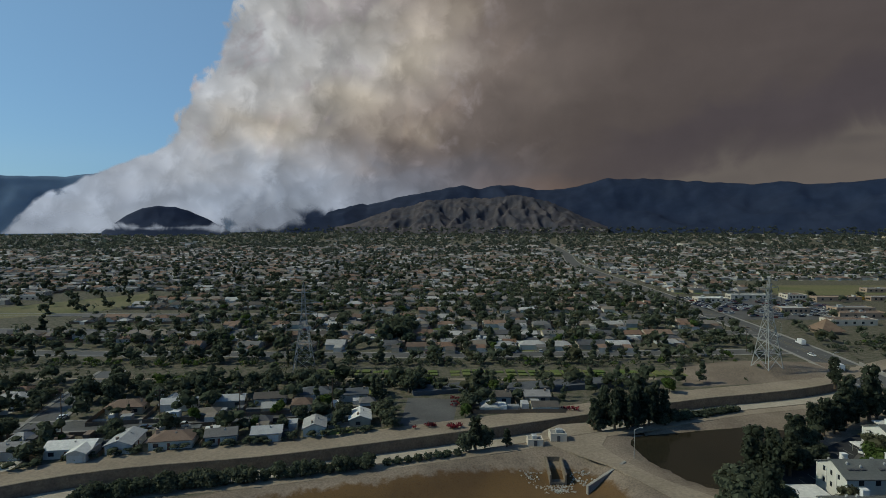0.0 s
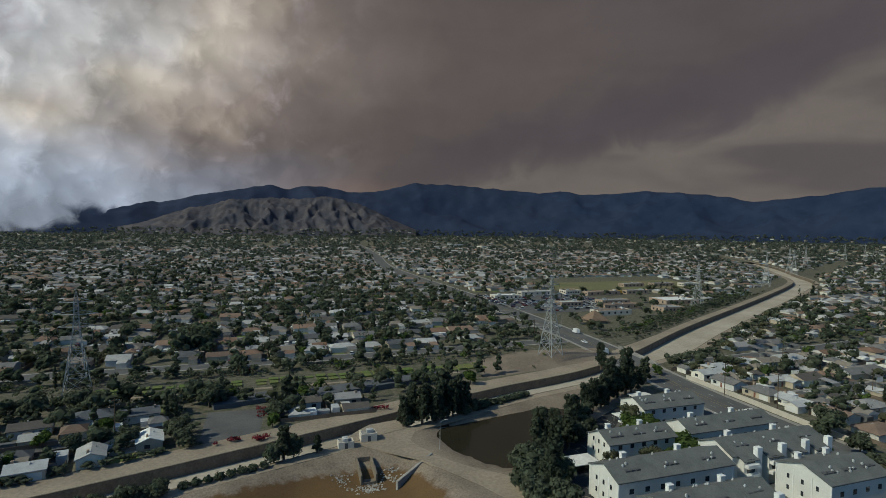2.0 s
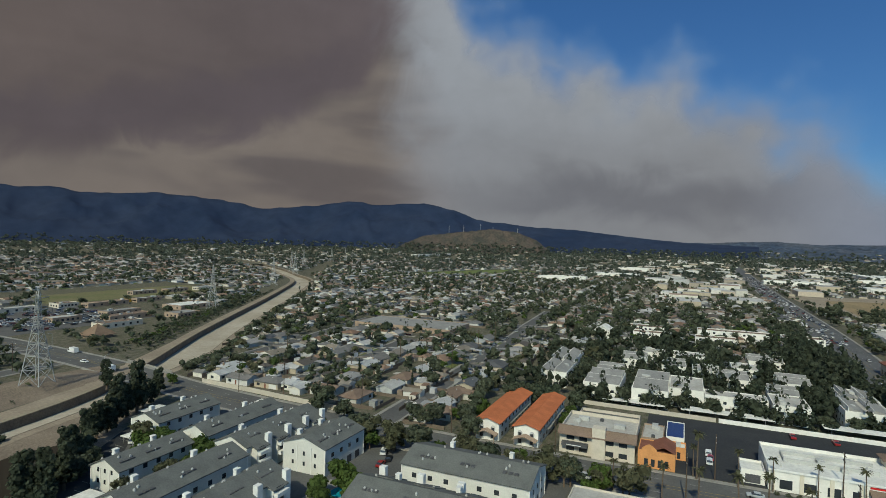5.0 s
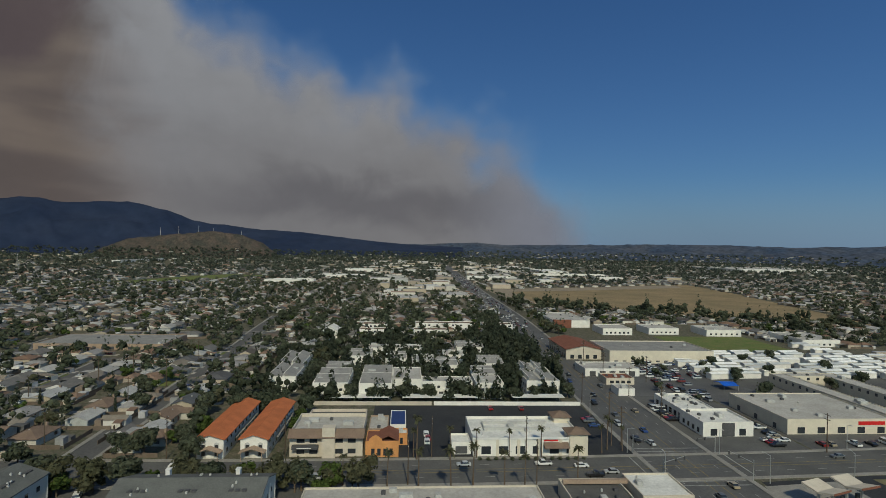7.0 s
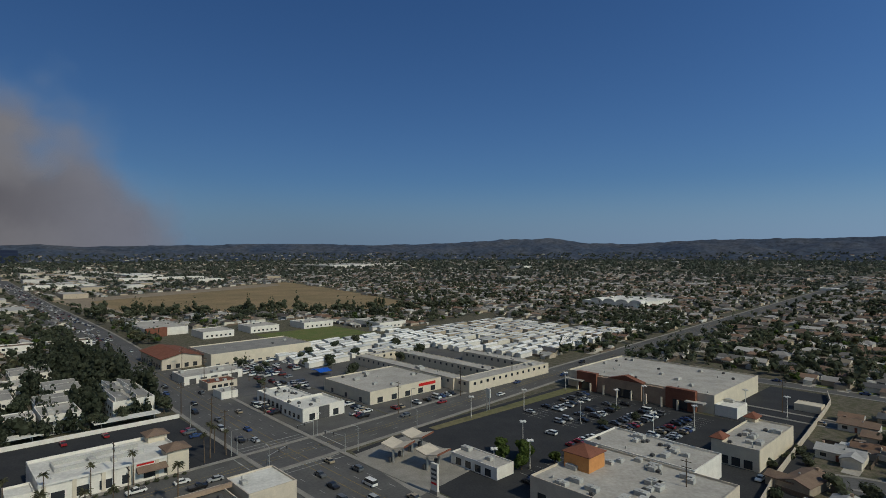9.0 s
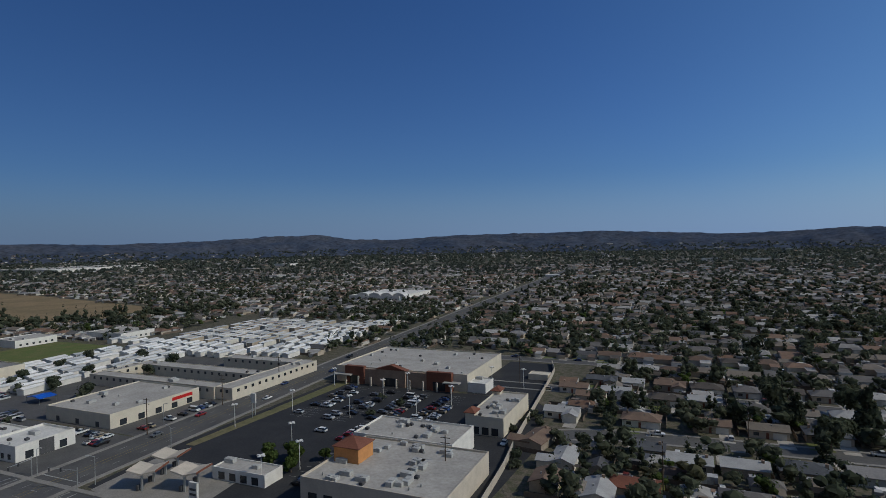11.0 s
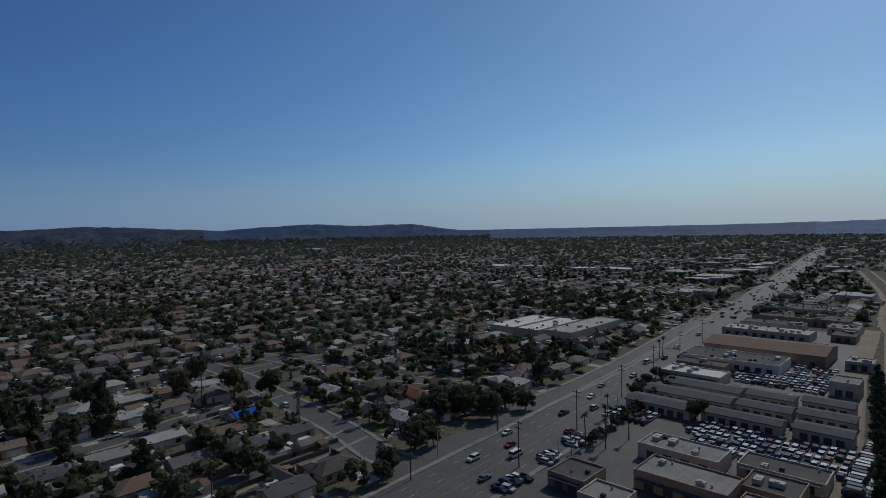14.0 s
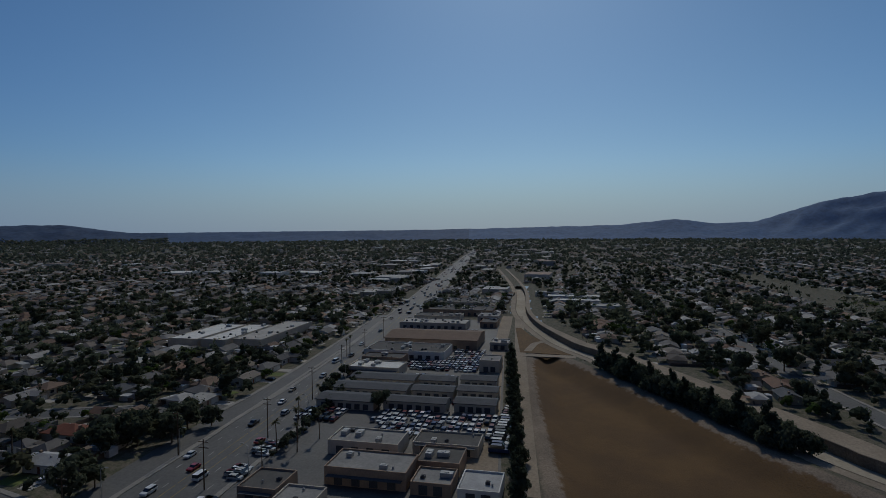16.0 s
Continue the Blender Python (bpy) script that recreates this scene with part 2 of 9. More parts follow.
BLOCKWALL = mat("block_wall", (0.50, 0.45, 0.38), (0.42, 0.38, 0.32), grain=0.12)
BARK = mat("bark", (0.13, 0.10, 0.075), grain=0.3)


def leaf_mat(name, c1, c2, vary=0.45):
    """Leaves: each clump a little lighter or darker, some light passes through."""
    m, nt, out = shader(name)
    L = nt.links.new
    geo = nt.nodes.new("ShaderNodeNewGeometry")
    n1 = node(nt, "ShaderNodeTexNoise", Scale=0.05, Detail=3.0)
    L(geo.outputs["Position"], n1.inputs["Vector"])
    st = node(nt, "ShaderNodeMapRange", From_Min=0.38, From_Max=0.62)
    L(n1.outputs["Fac"], st.inputs["Value"])
    mix = nt.nodes.new("ShaderNodeMix")
    mix.data_type = "RGBA"
    mix.inputs[6].default_value, mix.inputs[7].default_value = (*c1, 1), (*c2, 1)
    L(st.outputs[0], mix.inputs[0])
    hsv = nt.nodes.new("ShaderNodeHueSaturation")
    L(mix.outputs[2], hsv.inputs["Color"])
    v = node(nt, "ShaderNodeMapRange", To_Min=1 - vary, To_Max=1 + vary)
    L(geo.outputs["Random Per Island"], v.inputs["Value"])
    L(v.outputs[0], hsv.inputs["Value"])
    d, t = nt.nodes.new("ShaderNodeBsdfDiffuse"), nt.nodes.new("ShaderNodeBsdfTranslucent")
    L(hsv.outputs[0], d.inputs["Color"])
    L(hsv.outputs[0], t.inputs["Color"])
    x = node(nt, "ShaderNodeMixShader", Fac=0.5)
    L(d.outputs[0], x.inputs[1])
    L(t.outputs[0], x.inputs[2])
    L(x.outputs[0], out.inputs["Surface"])
    return m


# far canopy: distance haze painted in as a lighter, greyer leaf colour
FARLEAF = leaf_mat("hazed_far_leaves", (0.092, 0.108, 0.080), (0.118, 0.130, 0.098))
LEAF = leaf_mat("leaves", (0.084, 0.099, 0.062), (0.112, 0.122, 0.078))
LEAFBRIGHT = leaf_mat("bright_leaves", (0.095, 0.135, 0.036), (0.085, 0.115, 0.038))
LEAFOLIVE = leaf_mat("olive_leaves", (0.125, 0.122, 0.070), (0.098, 0.100, 0.056))
LEAFDARK = leaf_mat("dark_needles", (0.058, 0.070, 0.046), (0.074, 0.084, 0.054))
FLOWER = mat("red_blossom", (0.17, 0.02, 0.03), (0.11, 0.02, 0.025), vary=0.4, island=True, bump=0.0)
TYRE = mat("tyre_rubber", (0.02, 0.02, 0.02), grain=0.1)
WOODSHAKE = mat("tan_shake_roof", (0.20, 0.14, 0.10), (0.155, 0.108, 0.078), big=0.3, fine=2.5, grain=0.15)
POOL = mat("pool_water", (0.02, 0.24, 0.30), (0.02, 0.20, 0.26), rough=0.08, grain=0.05, bump=0.05)
BUSPAINT = mat("yellow_bus_paint", (0.33, 0.21, 0.04), rough=0.4, grain=0.05)
ROCK = mat("pale_rock", (0.36, 0.34, 0.31), (0.25, 0.235, 0.21), vary=0.35, island=True)
PLASTICRED = mat("red_sign", (0.55, 0.03, 0.03), rough=0.4)
PAINTS = {}
for pname, pc in {"white": (0.75, 0.75, 0.74), "silver": (0.42, 0.43, 0.44), "black": (0.018, 0.018, 0.02), "grey": (0.12, 0.125, 0.13),
                  "red": (0.28, 0.02, 0.02), "blue": (0.03, 0.06, 0.17), "tan": (0.35, 0.29, 0.2)}.items():
    PAINTS[pname] = mat("car_paint_" + pname, pc, rough=0.28, grain=0.04, bump=0.0, spec=0.6)


# ---- mesh helpers ----
def box(bm, x0, y0, z0, x1, y1, z1):
    v = [bm.verts.new(p) for p in ((x0, y0, z0), (x1, y0, z0), (x1, y1, z0), (x0, y1, z0), (x0, y0, z1), (x1, y0, z1), (x1, y1, z1), (x0, y1, z1))]
    for f in ((3, 2, 1, 0), (4, 5, 6, 7), (0, 1, 5, 4), (1, 2, 6, 5), (2, 3, 7, 6), (3, 0, 4, 7)):
        bm.faces.new([v[i] for i in f])
    return v


def prism(bm, profile, axis, a, b):
    """A closed profile of (u, z) swept from a to b along x or y."""
    put = (lambda s, u, z: (s, u, z)) if axis == "x" else (lambda s, u, z: (u, s, z))
    r0 = [bm.verts.new(put(a, u, z)) for u, z in profile]
    r1 = [bm.verts.new(put(b, u, z)) for u, z in profile]
    n = len(profile)
    for i in range(n):
        bm.faces.new((r0[i], r0[(i + 1) % n], r1[(i + 1) % n], r1[i]))
    bm.faces.new(r0[::-1])
    bm.faces.new(r1)
    return bm


def beam(bm, p, q, w):
    """A square bar from p to q."""
    p, q = Vector(p), Vector(q)
    d = (q - p).normalized()
    s = d.orthogonal().normalized() * w / 2
    t = d.cross(s)
    r0 = [bm.verts.new(p + s * a + t * b) for a, b in ((1, 1), (-1, 1), (-1, -1), (1, -1))]
    r1 = [bm.verts.new(q + s * a + t * b) for a, b in ((1, 1), (-1, 1), (-1, -1), (1, -1))]
    for i in range(4):
        bm.faces.new((r0[i], r1[i], r1[(i + 1) % 4], r0[(i + 1) % 4]))
    bm.faces.new(r0)
    bm.faces.new(r1[::-1])


def tube(bm, p, q, r0, r1, n=8):
    p, q = Vector(p), Vector(q)
    d = (q - p).normalized()
    s = d.orthogonal().normalized()
    t = d.cross(s)
    a = [bm.verts.new(p + (s * math.cos(k) + t * math.sin(k)) * r0) for k in (2 * math.pi * i / n for i in range(n))]
    b = [bm.verts.new(q + (s * math.cos(k) + t * math.sin(k)) * r1) for k in (2 * math.pi * i / n for i in range(n))]
    for i in range(n):
        bm.faces.new((a[i], a[(i + 1) % n], b[(i + 1) % n], b[i]))
    bm.faces.new(a[::-1])
    bm.faces.new(b)


def mesh_of(name, bm, material):
    bmesh.ops.recalc_face_normals(bm, faces=bm.faces)
    me = bpy.data.meshes.new(name)
    bm.to_mesh(me)
    bm.free()
    me.materials.append(material)
    return me


def part(name, bm, material, parent=None, label=""):
    ob = new(name, mesh_of(name, bm, material))
    ob.parent = parent
    return tagged(ob, label)


def shared(name, me, parent, m):
    """One more object on a mesh that exists."""
    ob = new(name, me)
    ob.parent = parent
    ob.matrix_local = m
    return ob


def thing(name, label, category, m=None, group="", kind=""):
    ob = new(name)
    ob.empty_display_size = 0.5
    if m is not None:
        ob.matrix_world = m
    return tagged(ob, label, category, group, kind)


def B():
    return bmesh.new()


def boxed(*b):
    bm = bmesh.new()
    for q in b:
        box(bm, *q)
    return bm


def at(x, y, z=0.0, yaw=0.0):
    return pose(x, y, z, 0, 0, yaw)


def joined(name, verts, loops, lens, materials, midx=None, label="", category="", kind="stuff", group=""):
    """One mesh out of plain arrays."""
    me = bpy.data.meshes.new(name)
    me.vertices.add(len(verts))
    me.vertices.foreach_set("co", np.asarray(verts, dtype=np.float32).ravel())
    me.loops.add(len(loops))
    me.loops.foreach_set("vertex_index", np.asarray(loops, dtype=np.int32))
    me.polygons.add(len(lens))
    starts = np.concatenate(([0], np.cumsum(lens)[:-1])).astype(np.int32)
    me.polygons.foreach_set("loop_start", starts)
    if midx is not None:
        me.polygons.foreach_set("material_index", np.asarray(midx, dtype=np.int32))
    for m in materials:
        me.materials.append(m)
    me.polygons.foreach_set("use_smooth", np.zeros(len(lens), dtype=bool))
    me.update(calc_edges=True)
    me.validate()
    return tagged(new(name, me), label, category, group, kind)


class Template:
    """A small mesh to be repeated inside one joined mesh."""

    def __init__(self, verts, faces, mats):
        self.v = np.array(verts, dtype=np.float64)
        self.loops = np.array([i for f in faces for i in f], dtype=np.int64)
        self.lens = np.array([len(f) for f in faces], dtype=np.int64)
        self.m = np.array(mats, dtype=np.int64)


class Batch:
    def __init__(self):
        self.v, self.l, self.n, self.m, self.count = [], [], [], [], 0

    def add(self, tp, x, y, z, yaw, sx, sy, sz):
        c, s = math.cos(yaw), math.sin(yaw)
        px, py = tp.v[:, 0] * sx, tp.v[:, 1] * sy
        self.v.append(np.stack((x + px * c - py * s, y + px * s + py * c, z + tp.v[:, 2] * sz), 1))
        self.l.append(tp.loops + self.count)
        self.n.append(tp.lens)
        self.m.append(tp.m)
        self.count += len(tp.v)

    def build(self, name, materials, label, category):
        return joined(name, np.concatenate(self.v), np.concatenate(self.l), np.concatenate(self.n), materials, np.concatenate(self.m), label, category)


def polydist(px, py, pts):
    """Distance from points to a polyline, and the signed side (left of the way is positive)."""
    best = np.full(np.shape(px), 1e9)
    side = np.zeros(np.shape(px))
    for (ax, ay), (bx, by) in zip(pts[:-1], pts[1:]):
        dx, dy = bx - ax, by - ay
        k = np.clip(((px - ax) * dx + (py - ay) * dy) / (dx * dx + dy * dy + 1e-9), 0, 1)
        d = np.hypot(px - ax - k * dx, py - ay - k * dy)
        s = dx * (py - ay) - dy * (px - ax)
        side = np.where(d < best, s, side)
        best = np.minimum(best, d)
    return best, side


def smooth(pts, step=8.0):
    """A polyline rounded by Catmull-Rom."""
    out = []
    p = [pts[0], *pts, pts[-1]]
    for i in range(1, len(p) - 2):
        a, b, c, d = (np.array(q, float) for q in p[i - 1:i + 3])
        n = max(1, int(np.linalg.norm(c - b) / step))
        for k in range(n):
            t = k / n
            out.append(tuple(0.5 * (2 * b + (c - a) * t + (2 * a - 5 * b + 4 * c - d) * t * t + (3 * b - a - 3 * c + d) * t ** 3)))
    out.append(tuple(pts[-1]))
    return out


def offset(pts, d):
    """The polyline moved d to its left."""
    out = []
    for i, p in enumerate(pts):
        a, b = np.array(pts[max(0, i - 1)]), np.array(pts[min(len(pts) - 1, i + 1)])
        t = (b - a) / (np.linalg.norm(b - a) + 1e-9)
        out.append((p[0] - t[1] * d, p[1] + t[0] * d))
    return out


def ribbon(bm, left, right, z0, z1, zr=None):
    """A solid strip between two polylines, from height z0 to z1; zr is the top height on the right side."""
    zr = z1 if zr is None else zr
    prev = None
    for (lx, ly), (rx, ry) in zip(left, right):
        q = [bm.verts.new(v) for v in ((lx, ly, z0), (rx, ry, z0), (rx, ry, zr), (lx, ly, z1))]
        if prev:
            for i in range(4):
                bm.faces.new((prev[i], prev[(i + 1) % 4], q[(i + 1) % 4], q[i]))
        else:
            bm.faces.new(q)
        prev = q
    bm.faces.new(prev[::-1])
    return bm


def strip(name, pts, width, z0, z1, material, label, category, kind="structure"):
    ob = part(name, ribbon(B(), offset(pts, width / 2), offset(pts, -width / 2), z0, z1), material, None, label)
    return tagged(ob, "", category, "", kind)


def inside(x, y, poly):
    hit = np.zeros(np.shape(x), dtype=bool)
    n = len(poly)
    for i in range(n):
        (ax, ay), (bx, by) = poly[i], poly[(i + 1) % n]
        if ay != by:
            hit ^= ((ay > y) != (by > y)) & (x < (bx - ax) * (y - ay) / (by - ay) + ax)
    return hit


# ---- the plan: main lines of the place ----
WALL_LINE = smooth([(-1000, -112), (-674, -54), (-469, -33), (-363, -2), (-316, 25), (-210, 80), (-185, 93), (-112, 147), (-48, 165), (23, 189), (97, 216), (176, 242),
                    (300, 318), (453, 405), (560, 467), (679, 540), (740, 590), (800, 660), (904, 775), (1000, 900), (1200, 1200)], 8)
CHAN_Z = -3.6
CROSS = smooth([(260, -1500), (214, -700), (198, -450), (187, -280), (176, -100), (174, 60), (180, 180), (198, 300), (209, 500), (222, 917), (290, 1350), (420, 2400), (560, 3600)], 20)
AVENUE = smooth([(-4600, -640), (-3060, -446), (-1400, -252), (-435, -132), (-300, -117), (-140, -105), (0, -99), (180, -94), (400, -101), (574, -109), (977, -118), (1600, -140), (3200, -200)], 20)
BASIN = [(-330, -14), (-300, -20), (-235, -14), (-146, -2), (-60, 8), (30, 20), (48, 60), (50, 110), (52, 150), (48, 164), (34, 168), (14, 164), (-14, 152), (-55, 139), (-106, 117), (-156, 81), (-192, 58), (-222, 44), (-276, 16), (-306, -2)]
POND = [(57, 178), (62, 186), (109, 196), (122, 190), (128, 183), (103, 166), (88, 150), (76, 140), (66, 148), (58, 164)]


def chan(x):
    """Width of the flood channel."""
    return np.interp(x, [-420, -330, 190, 235], [9.0, 15.0, 15.0, 24.0])


def depth(x, y):
    """Height of the ground: level, but for the basin, the pond and the mound under the power pylon."""
    z = np.zeros(np.shape(x))
    for poly, low, run in ((BASIN, -5.0, 11.0), (POND, -2.4, 5.0)):
        d, _ = polydist(x, y, poly + poly[:1])
        k = np.where(inside(x, y, poly), np.clip(d / run, 0, 1), 0)
        z = z + low * k
    mound = np.exp(-(((x - 152) / 28) ** 2 + ((y - 262) / 9) ** 2))
    return z + 3.5 * mound * (polydist(x, y, WALL_LINE)[0] > 10)


def spread(lo, hi, step, far):
    out = list(np.arange(lo, hi + 0.1, step))
    s, v = step, hi
    while v < far:
        s *= 1.22
        v += s
        out.append(v)
    s, v = step, lo
    while v > -far:
        s *= 1.22
        v -= s
        out.insert(0, v)
    return np.array(out)


def ground_material():
    """Dry yards everywhere; brown grass in the basin and pale dirt round it, with ragged borders."""
    m, nt, out = shader("valley_ground")
    L = nt.links.new
    geo = nt.nodes.new("ShaderNodeNewGeometry")
    noises = []
    for sc, det in ((0.05, 4.0), (0.35, 4.0), (1.6, 3.0)):
        n = node(nt, "ShaderNodeTexNoise", Scale=sc, Detail=det, Roughness=0.62)
        L(geo.outputs["Position"], n.inputs["Vector"])
        noises.append(n.outputs["Fac"])

    def blend(fac, a, b):
        x = nt.nodes.new("ShaderNodeMix")
        x.data_type = "RGBA"
        L(fac, x.inputs[0])
        for i, v in ((6, a), (7, b)):
            if isinstance(v, tuple):
                x.inputs[i].default_value = (*v, 1)
            else:
                L(v, x.inputs[i])
        return x.outputs[2]

    def step(src, lo, hi):
        r = node(nt, "ShaderNodeMapRange", From_Min=lo, From_Max=hi)
        L(src, r.inputs["Value"])
        return r.outputs[0]

    def ragged(name, amount):
        at_ = nt.nodes.new("ShaderNodeAttribute")
        at_.attribute_name = name
        w = nt.nodes.new("ShaderNodeMath")
        w.operation = "MULTIPLY_ADD"
        L(noises[1], w.inputs[0])
        w.inputs[1].default_value = amount
        L(at_.outputs["Fac"], w.inputs[2])
        return step(w.outputs[0], amount * 0.5 - 0.8, amount * 0.5 + 0.8)

    yard = blend(step(noises[1], 0.4, 0.6), (0.135, 0.115, 0.085), (0.075, 0.078, 0.045))
    grass = blend(step(noises[0], 0.38, 0.62), (0.152, 0.091, 0.036), (0.108, 0.065, 0.029))
    grass = blend(step(noises[2], 0.45, 0.75), grass, (0.064, 0.043, 0.023))
    dirt = blend(step(noises[0], 0.38, 0.62), (0.235, 0.187, 0.136), (0.165, 0.131, 0.095))
    col = blend(ragged("dirt", 4.0), yard, dirt)
    col = blend(ragged("grass", 7.0), col, grass)
    hsv = nt.nodes.new("ShaderNodeHueSaturation")
    L(col, hsv.inputs["Color"])
    v = node(nt, "ShaderNodeMapRange", From_Min=0.3, From_Max=0.7, To_Min=0.72, To_Max=1.28)
    L(noises[2], v.inputs["Value"])
    L(v.outputs[0], hsv.inputs["Value"])
    bsdf = node(nt, "ShaderNodeBsdfPrincipled", Roughness=0.95)
    bsdf.inputs["Specular IOR Level"].default_value = 0.15
    L(hsv.outputs[0], bsdf.inputs["Base Color"])
    b = node(nt, "ShaderNodeBump", Strength=0.5, Distance=0.3)
    L(noises[2], b.inputs["Height"])
    L(b.outputs[0], bsdf.inputs["Normal"])
    L(bsdf.outputs[0], out.inputs["Surface"])
    return m


gx, gy = spread(-420, 420, 4.0, 430), spread(-440, 440, 4.0, 450)
far_x, far_y = spread(-420, 900, 5.0, 5200), spread(-440, 820, 5.0, 5200)
gx = np.concatenate((far_x[far_x < -424], gx[abs(gx) < 423], far_x[far_x > 424]))
gy = np.concatenate((far_y[far_y < -444], gy[abs(gy) < 443], far_y[far_y > 444]))
GX, GY = np.meshgrid(gx, gy)
GZ = depth(GX, GY)
nx, ny = len(gx), len(gy)
I, J = np.meshgrid(np.arange(nx - 1), np.arange(ny - 1))
a = (J * nx + I).ravel()
quads = np.stack((a, a + 1, a + 1 + nx, a + nx), 1)
cx, cy = (GX[:-1, :-1] + GX[1:, 1:]).ravel() / 2, (GY[:-1, :-1] + GY[1:, 1:]).ravel() / 2
# the sheet is open where the flood channel is sunk into it
dist, side = polydist(cx, cy, WALL_LINE)
size = (GX[1:, 1:] - GX[:-1, :-1]).ravel() + (GY[1:, 1:] - GY[:-1, :-1]).ravel()
near_edge = np.where(cx > 420, 1.8, 3.0)
cut = (dist < np.where(side > 0, near_edge, chan(cx) + near_edge)) & (size < 60)
quads = quads[~cut]
ground = joined("ground", np.stack((GX.ravel(), GY.ravel(), GZ.ravel()), 1), quads.ravel(), np.full(len(quads), 4), [ground_material()], None,
                "dry bare valley ground between houses and roads", "ground", "structure")
px_, py_ = GX.ravel(), GY.ravel()


def signed(poly):
    d, _ = polydist(px_, py_, poly + poly[:1])
    return np.where(inside(px_, py_, poly), d, -d)


basin_d, pond_d = signed(BASIN), signed(POND)
spill_d = signed([(100, 200), (172, 232), (175, 210), (140, 186), (118, 184)])
mound_d = signed([(104, 234), (186, 248), (194, 276), (150, 280), (108, 264)])
bank_d = signed([(-20, 152), (28, 158), (50, 170), (60, 150), (80, 118), (60, 90), (44, 120), (30, 140)])
for key, val in (("grass", np.clip(basin_d - 1.5 - 5.0 * np.exp(-(((px_ - 34) / 26) ** 2 + ((py_ - 158) / 14) ** 2)), -20, 20)), ("dirt", np.clip(np.maximum.reduce([basin_d + 4.0, pond_d + 8, spill_d, mound_d, bank_d]), -20, 20))):
    ground.data.attributes.new(key, "FLOAT", "POINT").data.foreach_set("value", val.astype(np.float32))
for p in ground.data.polygons:
    p.use_smooth = True

# flood channel: floor, walls, banks
near_ch = [p for p in WALL_LINE]
south = [(p[0] + (q[0] - p[0]) * chan(p[0]), p[1] + (q[1] - p[1]) * chan(p[0])) for p, q in zip(near_ch, offset(near_ch, -1.0))]
bank = [(p[0] + (q[0] - p[0]) * w, p[1] + (q[1] - p[1]) * w) for p, q in zip(near_ch, offset(near_ch, 1.0)) for w in [np.interp(p[0], [-420, -300, 200, 260], [4.0, 11.5, 11.5, 7.0])]]
tagged(part("channel_floor", ribbon(B(), offset(near_ch, 0.4), offset(south, -0.4), CHAN_Z - 0.5, CHAN_Z), SAND, None, "pale sandy concrete floor of a flood channel"), "", "channel floor", "", "structure")
tagged(part("channel_wall_north", ribbon(B(), offset(near_ch, 0.5), near_ch, CHAN_Z - 0.4, 0.25), WALLCON, None, "tall stained concrete flood channel wall"), "", "channel wall", "", "structure")
tagged(part("channel_wall_south", ribbon(B(), south, offset(south, -0.5), CHAN_Z - 0.4, 0.15), WALLCON, None, "stained concrete flood channel wall"), "", "channel wall", "", "structure")
tagged(part("bank_road_north", ribbon(B(), bank, offset(near_ch, 0.5), -0.6, 0.09), DIRT, None, "pale dirt maintenance road along the flood channel"), "", "dirt road", "", "structure")
tagged(part("bank_road_south", ribbon(B(), offset(south, -0.5), offset(south, -4.6), -0.6, 0.07), DIRT, None, "pale dirt bank along the flood channel"), "", "dirt road", "", "structure")

bm = B()
vs = [bm.verts.new((x, y, -1.5)) for x, y in POND]
bm.faces.new(vs)
pond = tagged(part("water", bm, WATER, None, "still dark brown pond water"), "", "pond", "", "structure")


# ---- mountains and hills ----
def table(az, pairs):
    a = [p[0] for p in pairs][::-1]
    return np.interp(az, a, [p[1] for p in pairs][::-1])


RIDGE = [(62, 3.6), (52, 4.6), (44, 4.2), (38, 3.8), (34, 3.9), (30, 4.7), (22, 4.0), (14, 3.0), (10, 2.5), (7.7, 1.8), (4.9, 2.5), (1.4, 3.15), (-1.8, 3.84), (-3.8, 3.43), (-5.8, 3.93),
         (-10, 3.33), (-12.3, 3.36), (-16.6, 4.35), (-21.6, 4.1), (-26.2, 3.7), (-28.8, 3.4), (-31, 3.7), (-33.4, 3.25), (-39.5, 3.6), (-44.8, 3.24), (-48.3, 2.54), (-52.9, 3.02), (-57.3, 3.64),
         (-59.8, 3.34), (-64.3, 3.7), (-67.6, 3.07), (-69.8, 2.1), (-75, 1.55), (-80, 1.3), (-84, 0.85), (-90, 0.3), (-96, 0.1)]
HILLS = [(-78, 0.1), (-84, 0.3), (-89, 0.3), (-97, 0.65), (-101, 0.45), (-110, 0.65), (-118, 0.8), (-126, 0.6), (-134, 0.82), (-140, 1.2), (-144.5, 1.28), (-148, 0.75), (-152, 0.66), (-158, 1.0),
         (-167, 1.08), (-173, 1.15), (-184, 0.6), (-189, 0.68), (-193.5, 0.92), (-199, 0.68), (-204.5, 0.42), (-212.5, 0.9), (-218, 0.67), (-223, 0.8), (-228, 0.03), (-240, 0.05), (-252, 0.1),
         (-266, 0.3), (-275, 0.5), (-280, 1.0), (-283.5, 0.55), (-286.7, 0.7), (-291.3, 2.31), (-295.7, 3.1), (-300, 3.6), (-308, 4.2)]


RINGS = []


